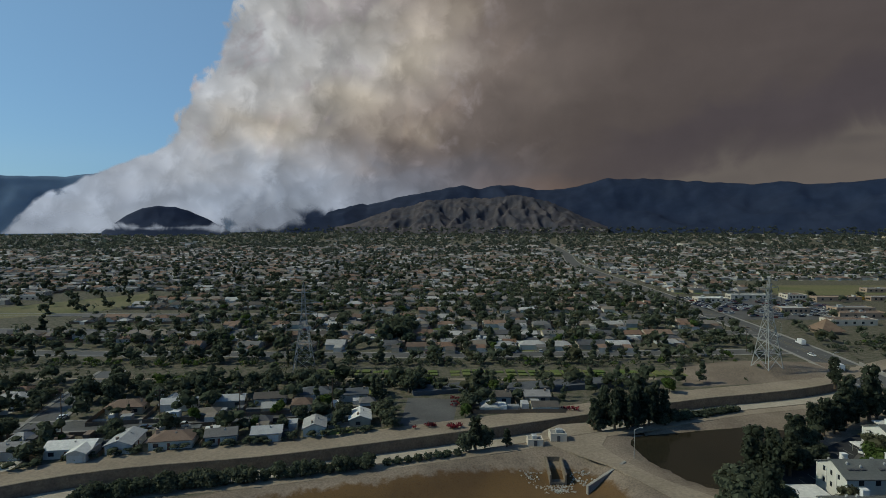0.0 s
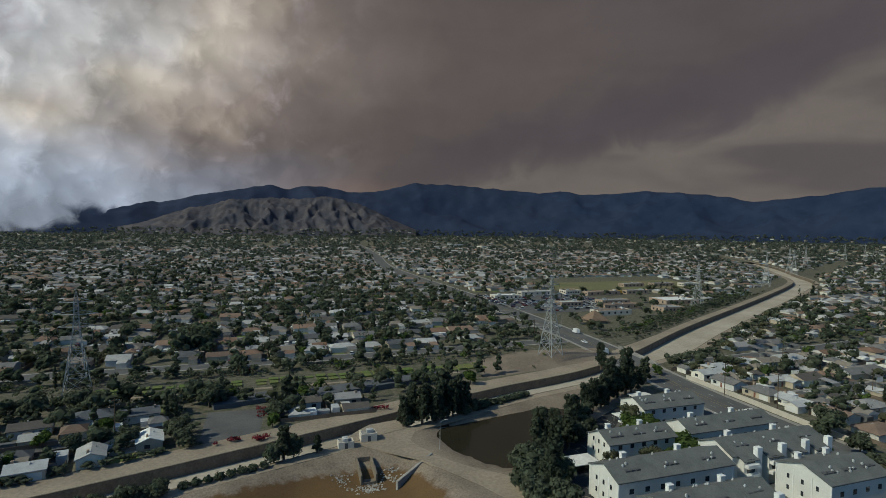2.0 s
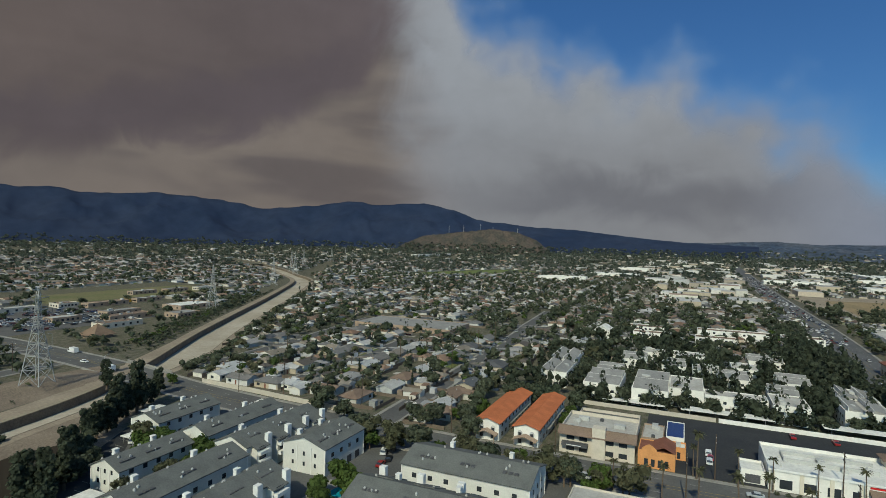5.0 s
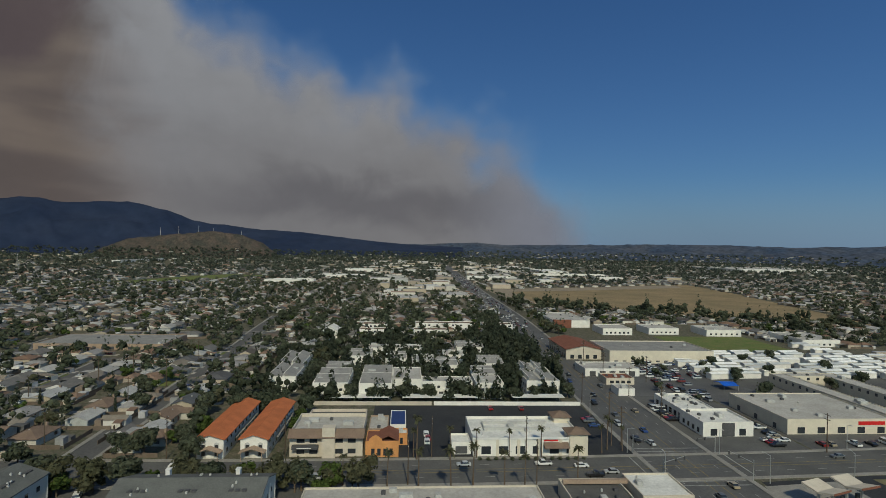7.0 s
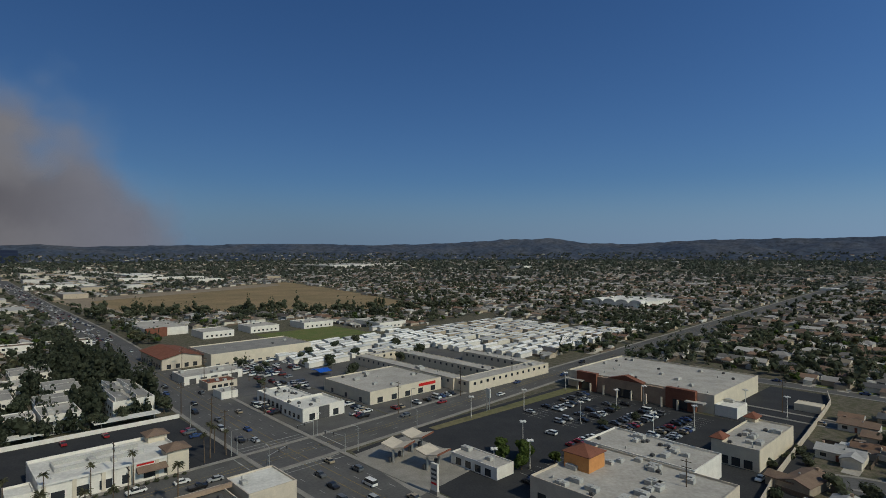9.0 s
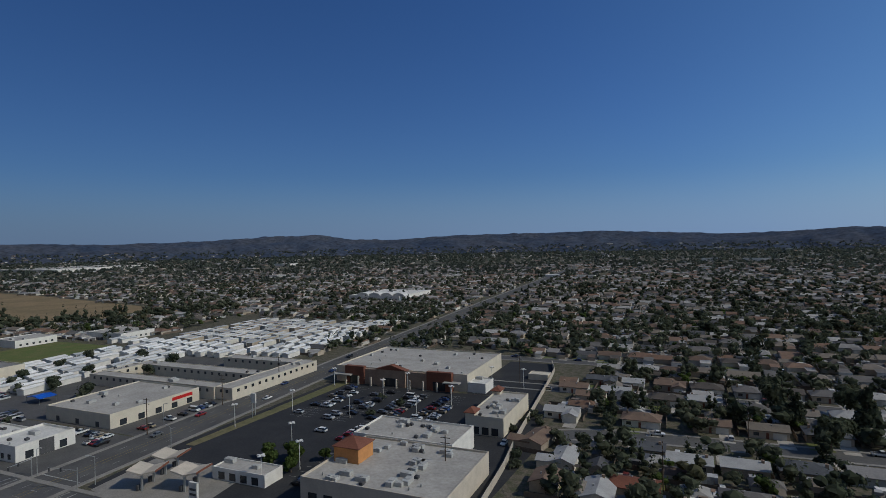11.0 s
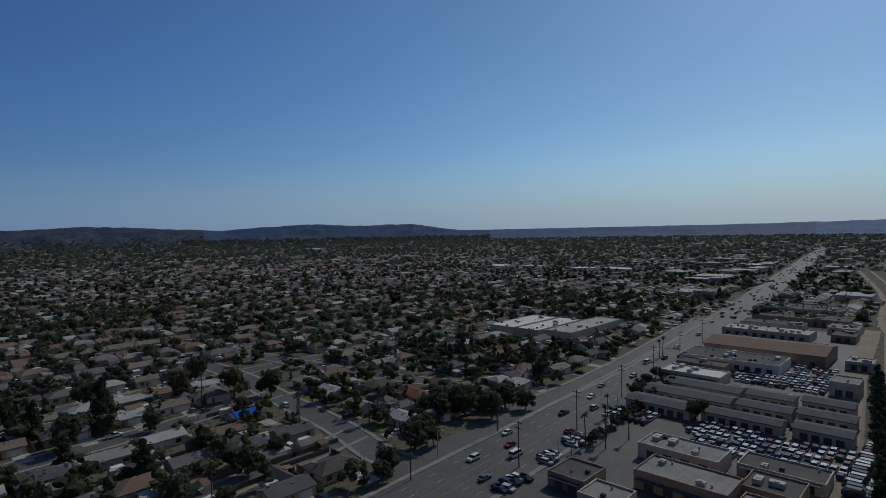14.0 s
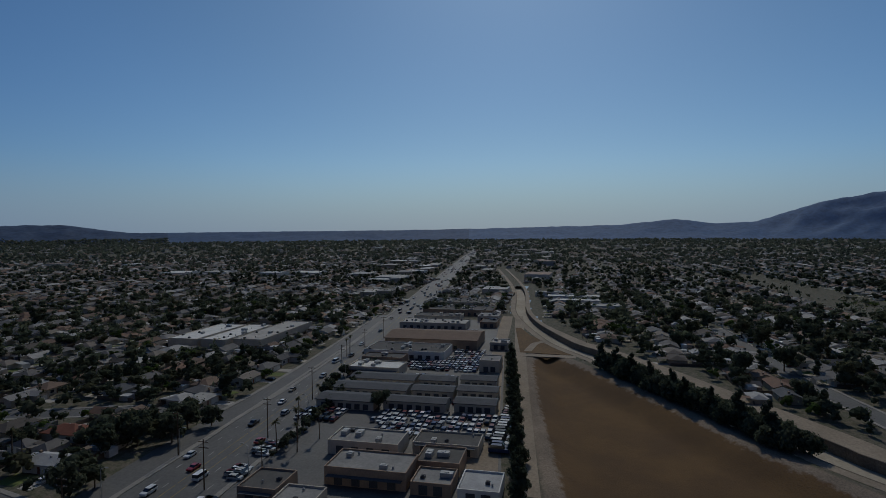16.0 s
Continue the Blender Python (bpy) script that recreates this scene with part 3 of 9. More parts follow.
def ring(name, az0, az1, n, r0, rtop, r1, pairs, rough, material, label, category, shift=0.0, freq=1.0, rows=26):
    """Relief between two azimuths: foot at r0, crest at rtop whose elevation follows a table, back at r1."""
    az = np.linspace(az0, az1, n)
    crest = 70 + rtop * np.tan(np.radians(table(az, pairs) + shift))
    rad = np.linspace(0, 1, rows)
    verts = []
    for j, k in enumerate(rad):
        r = r0 + (rtop - r0) * k / 0.8 if k <= 0.8 else rtop + (r1 - rtop) * (k - 0.8) / 0.2
        up = (k / 0.8) ** 1.25 if k <= 0.8 else 1 - ((k - 0.8) / 0.2) * 0.5
        for i in range(n):
            x, y = -r * math.sin(radians(az[i])), r * math.cos(radians(az[i]))
            g = noise.ridged_multi_fractal(Vector((x * 0.0022 * freq, y * 0.0022 * freq, 3.1)), 1.0, 2.1, 5, 1.0, 2.0) - 1.1
            f = noise.noise(Vector((x * 0.012 * freq, y * 0.012 * freq, 1.0)))
            amp = rough * crest[i] * (4 * up * (1 - up) if k <= 0.8 else 0.5)
            e = rough * 0.07 * crest[i] * f if k > 0.5 else 0
            verts.append((x, y, max(-2.0, crest[i] * up + amp * g * 0.35 + e) if k > 0 else -4.0))
    RINGS.append((name, np.array(verts).reshape(rows, n, 3)))
    q = []
    for j in range(rows - 1):
        for i in range(n - 1):
            a = j * n + i
            q += [a, a + n, a + n + 1, a + 1]
    ob = joined(name, verts, q, np.full(len(q) // 4, 4), [material], None, label, category, "structure")
    for p in ob.data.polygons:
        p.use_smooth = True
    return ob


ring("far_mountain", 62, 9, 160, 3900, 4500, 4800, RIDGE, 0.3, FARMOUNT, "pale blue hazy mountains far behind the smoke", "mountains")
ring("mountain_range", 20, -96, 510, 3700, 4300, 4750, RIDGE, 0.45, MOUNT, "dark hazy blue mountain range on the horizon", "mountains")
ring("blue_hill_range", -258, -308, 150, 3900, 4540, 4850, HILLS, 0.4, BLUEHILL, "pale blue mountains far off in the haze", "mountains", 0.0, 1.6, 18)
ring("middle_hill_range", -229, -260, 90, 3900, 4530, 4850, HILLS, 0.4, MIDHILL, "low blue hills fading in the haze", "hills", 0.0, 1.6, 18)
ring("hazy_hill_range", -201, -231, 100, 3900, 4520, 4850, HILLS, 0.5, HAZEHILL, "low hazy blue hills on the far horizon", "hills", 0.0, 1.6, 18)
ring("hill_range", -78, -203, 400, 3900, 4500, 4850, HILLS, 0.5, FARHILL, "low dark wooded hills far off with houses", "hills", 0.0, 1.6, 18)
ring("foothill", 11, -16.5, 190, 3250, 3640, 3950, [(12, -0.6), (9.4, -0.1), (7.2, 0.7), (4.9, 1.5), (3.4, 1.7), (1.8, 2.3), (0.2, 2.35), (-1.8, 2.6), (-5, 2.5), (-7, 2.85), (-8.4, 2.7), (-10.6, 2.2), (-12.3, 1.5), (-14.5, 0.4), (-17, -0.6)], 0.6, FOOTHILL,
     "dry grey-brown eroded foothill at the mountain foot", "foothill", 0.0, 4.2, 40)
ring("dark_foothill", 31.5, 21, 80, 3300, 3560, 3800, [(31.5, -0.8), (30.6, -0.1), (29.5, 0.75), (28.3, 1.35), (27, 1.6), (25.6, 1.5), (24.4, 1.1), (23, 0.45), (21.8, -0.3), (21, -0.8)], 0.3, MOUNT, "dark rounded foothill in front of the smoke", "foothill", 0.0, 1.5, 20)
ring("brown_hill", -61, -78, 120, 3050, 3220, 3450, [(-61, -1.4), (-62.4, -0.5), (-64.4, 0.4), (-67.7, 0.8), (-71.4, 1.25), (-73.9, 1.0), (-76, 0.2), (-78, -1.5)], 0.5, BROWNHILL,
     "isolated brown scrub hill with masts", "hill", 0.0, 4.0, 20)


# ---- smoke plume: a billowing curtain behind and beside the mountains ----
def smoke_material():
    """Smoke in degrees of bearing and height: white young column, brown roof, tan gap below it, grey drifting cloud;
    lit and shaded tones are painted in.
    """
    m, nt, out = shader("wildfire_smoke")
    L = nt.links.new

    def val(n, i, v):
        if isinstance(v, (int, float)):
            n.inputs[i].default_value = v
        else:
            L(v, n.inputs[i])

    def calc(op, x, y):
        n = nt.nodes.new("ShaderNodeMath")
        n.operation = op
        val(n, 0, x)
        val(n, 1, y)
        return n.outputs[0]

    def step(src, lo, hi, a=0.0, b=1.0, kind="SMOOTHSTEP"):
        n = node(nt, "ShaderNodeMapRange", From_Min=lo, From_Max=hi, To_Min=a, To_Max=b)
        n.interpolation_type = kind
        L(src, n.inputs["Value"])
        return n.outputs[0]

    def cloud(scale, detail, rough, stretch=(1, 1), dist=0.0):
        mp = nt.nodes.new("ShaderNodeMapping")
        mp.inputs["Scale"].default_value = (*stretch, 1)
        L(uv.outputs[0], mp.inputs["Vector"])
        n = node(nt, "ShaderNodeTexNoise", Scale=scale, Detail=detail, Roughness=rough, Distortion=dist)
        L(mp.outputs[0], n.inputs["Vector"])
        return calc("SUBTRACT", n.outputs["Fac"], 0.5)

    def curve(src, lo, hi, pts, unit):
        """A table of numbers over src, as a ramp."""
        r = nt.nodes.new("ShaderNodeValToRGB")
        r.color_ramp.interpolation = "EASE"
        els = r.color_ramp.elements
        while len(els) < len(pts):
            els.new(0.5)
        for e, (p, v) in zip(els, pts):
            e.position = (p - lo) / (hi - lo)
            e.color = (v / unit, v / unit, v / unit, 1)
        L(step(src, lo, hi, kind="LINEAR"), r.inputs[0])
        return calc("MULTIPLY", r.outputs[0], unit)

    def blend(fac, a, b):
        x = nt.nodes.new("ShaderNodeMix")
        x.data_type = "RGBA"
        val(x, 0, fac)
        for i, v in ((6, a), (7, b)):
            if isinstance(v, tuple):
                x.inputs[i].default_value = (*v, 1)
            else:
                L(v, x.inputs[i])
        return x.outputs[2]

    uv = nt.nodes.new("ShaderNodeUVMap")
    sep = nt.nodes.new("ShaderNodeSeparateXYZ")
    L(uv.outputs[0], sep.inputs[0])
    wide, mid, fine = cloud(0.055, 2.0, 0.5, (1, 1.6)), cloud(0.15, 4.0, 0.55, (1, 1), 0.8), cloud(0.5, 8.0, 0.6, (1, 1), 0.5)
    streak = cloud(0.07, 3.0, 0.5, (0.7, 2.6), 0.4)
    puff = cloud(0.17, 2.5, 0.5)
    young = step(sep.outputs["X"], -14.0, 8.0)  # 1 in the young column
    wob = calc("ADD", calc("MULTIPLY", wide, 9.0), calc("MULTIPLY", calc("ADD", calc("MULTIPLY", mid, 6.0), calc("MULTIPLY", fine, 2.6)), step(young, 0, 1, 0.55, 1.25)))
    A, H = calc("ADD", sep.outputs["X"], wob), calc("ADD", sep.outputs["Y"], calc("ADD", calc("MULTIPLY", mid, 5.0), calc("MULTIPLY", streak, 5.0)))
    # the column leans: its bright side bulges at mid height and draws in at the foot
    lean = calc("SUBTRACT", curve(sep.outputs["Y"], 0, 30, [(0, 22.0), (3.5, 20.0), (6.5, 16.0), (10, 13.0), (13, 8.0), (16, 4.5), (20, 7.0), (24, 11.0), (30, 15.0)], 24.0), 12.0)
    along = calc("SUBTRACT", A, lean)
    ramp = nt.nodes.new("ShaderNodeValToRGB")
    stops = [(32, (0.415, 0.43, 0.44)), (22, (0.445, 0.425, 0.39)), (13, (0.40, 0.36, 0.305)), (7, (0.32, 0.268, 0.22)), (1.5, (0.215, 0.17, 0.137)), (-4, (0.150, 0.119, 0.098)), (-14, (0.100, 0.079, 0.067)), (-38, (0.082, 0.066, 0.061)), (-55, (0.088, 0.071, 0.069))]
    els = ramp.color_ramp.elements
    while len(els) < len(stops):
        els.new(0.5)
    for e, (a, c) in zip(els, stops):
        e.position = (32 - a) / 87
        e.color = (*c, 1)
    L(step(along, 32, -55, kind="LINEAR"), ramp.inputs[0])
    col = ramp.outputs[0]
    # rounded billows, strongest in the young column: crests painted lighter, creases darker
    warp = nt.nodes.new("ShaderNodeCombineXYZ")
    L(calc("ADD", sep.outputs["X"], calc("MULTIPLY", fine, 3.4)), warp.inputs[0])
    L(calc("ADD", sep.outputs["Y"], calc("MULTIPLY", calc("ADD", mid, fine), 2.6)), warp.inputs[1])
    puffs = []
    for sc in (0.2, 0.5):
        vor = nt.nodes.new("ShaderNodeTexVoronoi")
        vor.feature, vor.voronoi_dimensions = "SMOOTH_F1", "2D"
        vor.inputs["Scale"].default_value, vor.inputs["Smoothness"].default_value = sc, 0.55
        L(warp.outputs[0], vor.inputs["Vector"])
        puffs.append(calc("SUBTRACT", 0.48, vor.outputs["Distance"]))
    lump = calc("ADD", puffs[0], calc("MULTIPLY", puffs[1], 0.6))
    # lilac-grey and cream pockets inside the column
    pocket = calc("MULTIPLY", young, step(calc("ADD", mid, calc("MULTIPLY", fine, 0.5)), 0.02, 0.2))
    col = blend(calc("MULTIPLY", pocket, 0.65), col, (0.33, 0.28, 0.265))
    cream = calc("MULTIPLY", calc("MULTIPLY", young, step(wide, -0.02, 0.13)), 0.5)
    col = blend(cream, col, (0.60, 0.49, 0.34))
    # blue-white fresh smoke low over the fires
    fresh = calc("MULTIPLY", step(H, 9.5, 2.0), step(sep.outputs["X"], 4.0, 14.0))
    col = blend(calc("MULTIPLY", fresh, 0.75), col, (0.40, 0.43, 0.47))
    # dusky foot of the column against the mountains
    foot = calc("MULTIPLY", step(H, 9.0, 3.5), calc("MULTIPLY", step(sep.outputs["X"], 11.0, 4.0), step(sep.outputs["X"], -16.0, -6.0)))
    col = blend(calc("MULTIPLY", foot, 0.7), col, (0.115, 0.092, 0.088))
    # the brown roof ends in a slanting lower edge with a lighter tan gap under it
    edge_h = curve(sep.outputs["X"], -66, 0, [(-66, 30.0), (-61, 19.0), (-56, 14.0), (-51, 11.8), (-43, 9.6), (-31, 7.2), (-15, 3.5), (0, 0.0)], 30.0)
    under = step(calc("SUBTRACT", edge_h, H), -1.2, 1.4)
    tan = blend(step(streak, -0.1, 0.12), (0.094, 0.079, 0.071), (0.130, 0.108, 0.089))
    tan = blend(step(sep.outputs["X"], -58.0, -70.0), tan, blend(step(streak, -0.12, 0.12), (0.140, 0.132, 0.128), (0.190, 0.182, 0.178)))
    col = blend(under, col, tan)
    # dark violet belly just above that edge
    belly = calc("MULTIPLY", step(calc("ABSOLUTE", calc("SUBTRACT", calc("SUBTRACT", H, edge_h), 2.2), 0.0), 3.4, 0.6), calc("MULTIPLY", step(sep.outputs["X"], -8.0, -24.0), step(sep.outputs["X"], -62.0, -54.0)))
    col = blend(calc("MULTIPLY", belly, 0.6), col, (0.070, 0.057, 0.060))
    # orange light of the fire over the ridge, painted into the smoke colour
    ember = calc("MULTIPLY", step(H, 5.4, 3.4), calc("MULTIPLY", step(sep.outputs["X"], 1.0, -4.0), step(sep.outputs["X"], -17.0, -11.0)))
    col = blend(calc("MULTIPLY", ember, 0.4), col, (0.200, 0.128, 0.086))
    # thin smoke low over the fire: a dim bluish veil painted into its colour
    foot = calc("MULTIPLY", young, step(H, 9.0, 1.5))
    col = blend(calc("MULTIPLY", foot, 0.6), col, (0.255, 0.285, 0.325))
    edge = nt.nodes.new("ShaderNodeAttribute")
    edge.attribute_name = "edge"
    # a crisp border on the young column, a soft rounded one where the smoke drifts off
    torn = calc("ADD", calc("MULTIPLY", puff, step(sep.outputs["X"], 10.0, -70.0, 4.5, 9.0)), calc("ADD", calc("MULTIPLY", lump, 1.2), calc("MULTIPLY", fine, step(sep.outputs["X"], 10.0, -70.0, 3.0, 1.2))))
    rim = calc("ADD", edge.outputs["Fac"], torn)
    # grey drifting cloud with a dusky layer near its foot
    grey = step(calc("ADD", A, calc("MULTIPLY", mid, 7.0)), -58.0, -68.0)
    cloudy = blend(step(H, 4.0, 19.0), (0.160, 0.158, 0.156), (0.222, 0.228, 0.230))
    cloudy = blend(calc("MULTIPLY", step(calc("ABSOLUTE", calc("SUBTRACT", H, 4.6), 0.0), 3.2, 0.3), calc("MULTIPLY", step(sep.outputs["X"], -66.0, -80.0, 0.25, 0.8), step(sep.outputs["X"], -104.0, -94.0))), cloudy, (0.104, 0.102, 0.106))
    cloudy = blend(step(sep.outputs["X"], -92.0, -108.0, 0.0, 0.6), cloudy, (0.17, 0.19, 0.235))
    cloudy = blend(step(rim, 5.5, 0.0), cloudy, (0.14, 0.225, 0.33))
    col = blend(calc("MULTIPLY", grey, calc("SUBTRACT", 1.0, calc("MULTIPLY", step(H, 8.0, 4.0), step(sep.outputs["X"], -70.0, -62.0)))), col, cloudy)
    tint = nt.nodes.new("ShaderNodeMix")
    tint.data_type, tint.blend_type = "RGBA", "MULTIPLY"
    tint.inputs[0].default_value = 1.0
    tint.inputs[7].default_value = (1.03, 0.975, 1.06, 1)
    L(col, tint.inputs[6])
    col = tint.outputs[2]
    k = calc("ADD", 1.0, calc("ADD", calc("ADD", calc("MULTIPLY", fine, step(young, 0, 1, 0.12, 0.4)), calc("MULTIPLY", lump, step(young, 0, 1, 0.03, 0.72))), calc("MULTIPLY", streak, step(sep.outputs["X"], -66.0, -58.0, 0.12, 0.35))))
    hsv = nt.nodes.new("ShaderNodeHueSaturation")
    L(col, hsv.inputs["Color"])
    L(k, hsv.inputs["Value"])
    # sunlight scattered in the smoke is put in as the smoke's own glow
    em = node(nt, "ShaderNodeEmission", Strength=1.15)
    df = nt.nodes.new("ShaderNodeBsdfDiffuse")
    L(hsv.outputs[0], em.inputs["Color"])
    L(hsv.outputs[0], df.inputs["Color"])
    body = nt.nodes.new("ShaderNodeMixShader")
    L(step(young, 0, 1, 0.2, 0.24), body.inputs[0])
    L(em.outputs[0], body.inputs[1])
    L(df.outputs[0], body.inputs[2])
    alpha = nt.nodes.new("ShaderNodeMapRange")
    alpha.interpolation_type = "SMOOTHSTEP"
    alpha.inputs["From Min"].default_value = -0.4
    L(rim, alpha.inputs["Value"])
    L(step(sep.outputs["X"], 20.0, -75.0, 0.45, 7.5, "LINEAR"), alpha.inputs["From Max"])
    # thin pale haze round the fire, added as a faint glow lightening the sky
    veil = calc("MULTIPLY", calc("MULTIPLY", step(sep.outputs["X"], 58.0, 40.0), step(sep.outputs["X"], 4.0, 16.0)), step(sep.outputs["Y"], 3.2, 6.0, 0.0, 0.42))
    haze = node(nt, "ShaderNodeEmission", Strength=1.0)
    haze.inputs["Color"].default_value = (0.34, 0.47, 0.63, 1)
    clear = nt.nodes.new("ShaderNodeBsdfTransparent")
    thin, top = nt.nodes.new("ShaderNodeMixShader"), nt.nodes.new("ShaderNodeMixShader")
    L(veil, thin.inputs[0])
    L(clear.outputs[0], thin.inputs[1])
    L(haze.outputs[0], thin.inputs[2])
    L(alpha.outputs[0], top.inputs[0])
    L(thin.outputs[0], top.inputs[1])
    L(body.outputs[0], top.inputs[2])
    L(top.outputs[0], out.inputs["Surface"])
    return m


def smoke_sheet(name, az, el, edge, radius, swell, material, label, keep):
    """A sheet of smoke round the eye, swollen into lumps; edge: degrees inside its outline."""
    verts = []
    for j in range(len(el)):
        for i in range(len(az)):
            q = Vector((az[i] * 0.16, el[j] * 0.16, 0.0))
            q += Vector((noise.noise(q * 1.7 + Vector((5, 0, 0))), noise.noise(q * 1.7 + Vector((0, 9, 0))), 0)) * 0.35
            lump = 0.6 * noise.noise(q) + 0.34 * noise.noise(q * 2.3) + 0.14 * noise.noise(q * 5.0)
            r = radius[j, i] - swell[j, i] * lump
            a, e = radians(az[i]), radians(el[j])
            verts.append((-r * math.sin(a), r * math.cos(a), 70 + r * math.tan(e)))
    n = len(az)
    ok = edge > keep
    ok = ok[:-1, :-1] | ok[1:, :-1] | ok[:-1, 1:] | ok[1:, 1:]
    j, i = np.nonzero(ok)
    k = j * n + i
    q = np.stack((k, k + 1, k + 1 + n, k + n), 1)
    ob = joined(name, verts, q.ravel(), np.full(len(q), 4), [material], None, label, "smoke", "structure")
    me = ob.data
    me.attributes.new("edge", "FLOAT", "POINT").data.foreach_set("value", edge.ravel().astype(np.float32))
    uvl = me.uv_layers.new(name="UVMap")
    vi = np.zeros(len(me.loops), dtype=np.int32)
    me.loops.foreach_get("vertex_index", vi)
    A, E_ = np.meshgrid(az, el)
    uvl.data.foreach_set("uv", np.stack((A.ravel()[vi], E_.ravel()[vi]), 1).astype(np.float32).ravel())
    for p in me.polygons:
        p.use_smooth = True
    ob.visible_shadow = False


def smoke_plume():
    smoke = smoke_material()
    az = np.concatenate((np.arange(60, 42, -1.0), np.arange(42, -4, -0.25), np.arange(-4, -120, -0.6)))
    el = np.concatenate((np.arange(-0.9, 26, 0.3), np.arange(26, 46, 1.5)))
    A, E_ = np.meshgrid(az, el)
    left = np.interp(E_, [-1, 0, 2.0, 3.6, 5.3, 7.0, 9.3, 12.2, 14.8, 20.3, 30, 46], [38.8, 38.2, 35.5, 32.8, 29.2, 26.4, 25.0, 23.6, 22.2, 19.2, 14, 6])
    topel = np.interp(-A, [60, 66, 70, 74.5, 79, 85, 88.5, 92, 97, 100, 103, 106, 110, 114], [60, 29, 24.5, 22.2, 20.6, 19.8, 20.2, 17.6, 15.2, 14.6, 11.5, 7.0, 3.0, -1.5])
    floor_el = np.interp(-A, [-42, -34, -31, -27, -22, -19, -15, -11, -8, -5, 0, 30, 60], [-2, -2, -0.6, 0.4, 0.4, -0.9, 0.5, 1.2, 1.3, -1, -3, -3, -10])
    edge = np.minimum(np.minimum(left - A, (topel - E_) * 0.85), (E_ - floor_el) * 1.1)
    R = np.interp(-A, [-60, -16, -4, 5, 118], [3680, 3680, 4500, 4800, 4800])
    swell = np.interp(-A, [-60, -8, 15, 118], [210, 210, 40, 20])
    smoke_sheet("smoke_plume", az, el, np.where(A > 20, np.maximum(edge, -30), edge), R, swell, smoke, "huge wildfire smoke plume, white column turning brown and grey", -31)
    # fresh smoke creeping along the ground before the burning hills
    az, el = np.arange(38.5, 8, -0.2), np.arange(-1.2, 3.4, 0.15)
    A, E_ = np.meshgrid(az, el)
    tops = np.interp(-A, [-38.5, -36, -33, -30.5, -28.5, -25, -22.5, -21, -19, -17.5, -15.5, -14, -12, -10, -8], [0.1, 0.9, 0.8, 0.5, -0.2, -0.1, 0.0, -0.6, 1.1, 2.2, 2.5, 1.2, -0.2, -0.6, -1.0])
    edge = np.minimum.reduce([(tops - E_) * 1.6, (E_ + 0.8) * 1.6, (A - 12.5) * 0.8, (38.0 - A) * 0.8]) - 0.7
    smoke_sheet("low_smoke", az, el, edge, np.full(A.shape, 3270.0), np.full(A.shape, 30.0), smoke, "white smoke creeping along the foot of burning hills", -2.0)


smoke_plume()

# ---- roads ----
PATHS = []  # (polyline, half width) kept free of houses and trees


def road(name, pts, width, material, label, walk_w=2.2, lines="none", z=0.06):
    strip(name, pts, width, -0.3, z, material, label, "road")
    PATHS.append((pts, width / 2 + walk_w + 1))
    if walk_w:
        bm = B()
        for sgn in (1, -1):
            o0, o1 = offset(pts, sgn * (width / 2 + 0.003)), offset(pts, sgn * (width / 2 + walk_w))
            ribbon(bm, o0, o1, -0.3, z + 0.14) if sgn > 0 else ribbon(bm, o1, o0, -0.3, z + 0.14)
        tagged(part("pavement", bm, CONCRETE, None, "pale concrete pavement with kerb along the road"), "", "pavement", "", "structure")
    return pts


def dashes(name, pts, off, width, material, on=3.0, gap=9.0, reach=900.0, z=0.068):
    """Painted lane line made of separate dashes."""
    line = offset(pts, off)
    bm = B()
    run = 0.0
    for (ax, ay), (bx, by) in zip(line[:-1], line[1:]):
        L_ = math.hypot(bx - ax, by - ay)
        ux, uy = (bx - ax) / L_, (by - ay) / L_
        s = -run
        while s < L_:
            a0, a1 = max(0, s), min(L_, s + on)
            if a1 > a0 and math.hypot(ax, ay) < reach:
                p0, p1 = (ax + ux * a0, ay + uy * a0), (ax + ux * a1, ay + uy * a1)
                w = width / 2
                v = [bm.verts.new((p[0] + uy * w * k, p[1] - ux * w * k, z)) for p, k in ((p0, -1), (p0, 1), (p1, 1), (p1, -1))]
                bm.faces.new(v)
            s += on + gap
        run = (L_ - (s - (on + gap))) if s > L_ else 0.0
        run = run % (on + gap)
    tagged(part(name, bm, material, None, "painted lane line on the road"), "", "lane line", "", "structure")


road("avenue", AVENUE, 25.0, OLDASPHALT, "wide worn asphalt avenue with many lanes", 1.8)
road("cross_street", CROSS, 18.5, ASPHALT, "asphalt cross street with pavements", 1.9, z=0.05)
for off in (-6.4, -3.2, 3.2, 6.4):
    dashes("lane_line", AVENUE, off * 1.35, 0.22, PAINTLINE, 3, 8)
for off in (-0.35, 0.35):
    dashes("centre_line", AVENUE, off * 5, 0.25, YELLOWLINE, 19, 1)
    dashes("centre_line", CROSS, off * 3, 0.22, YELLOWLINE, 19, 1)
for off in (-4.8, 4.8):
    dashes("lane_line", CROSS, off, 0.2, PAINTLINE, 3, 8)
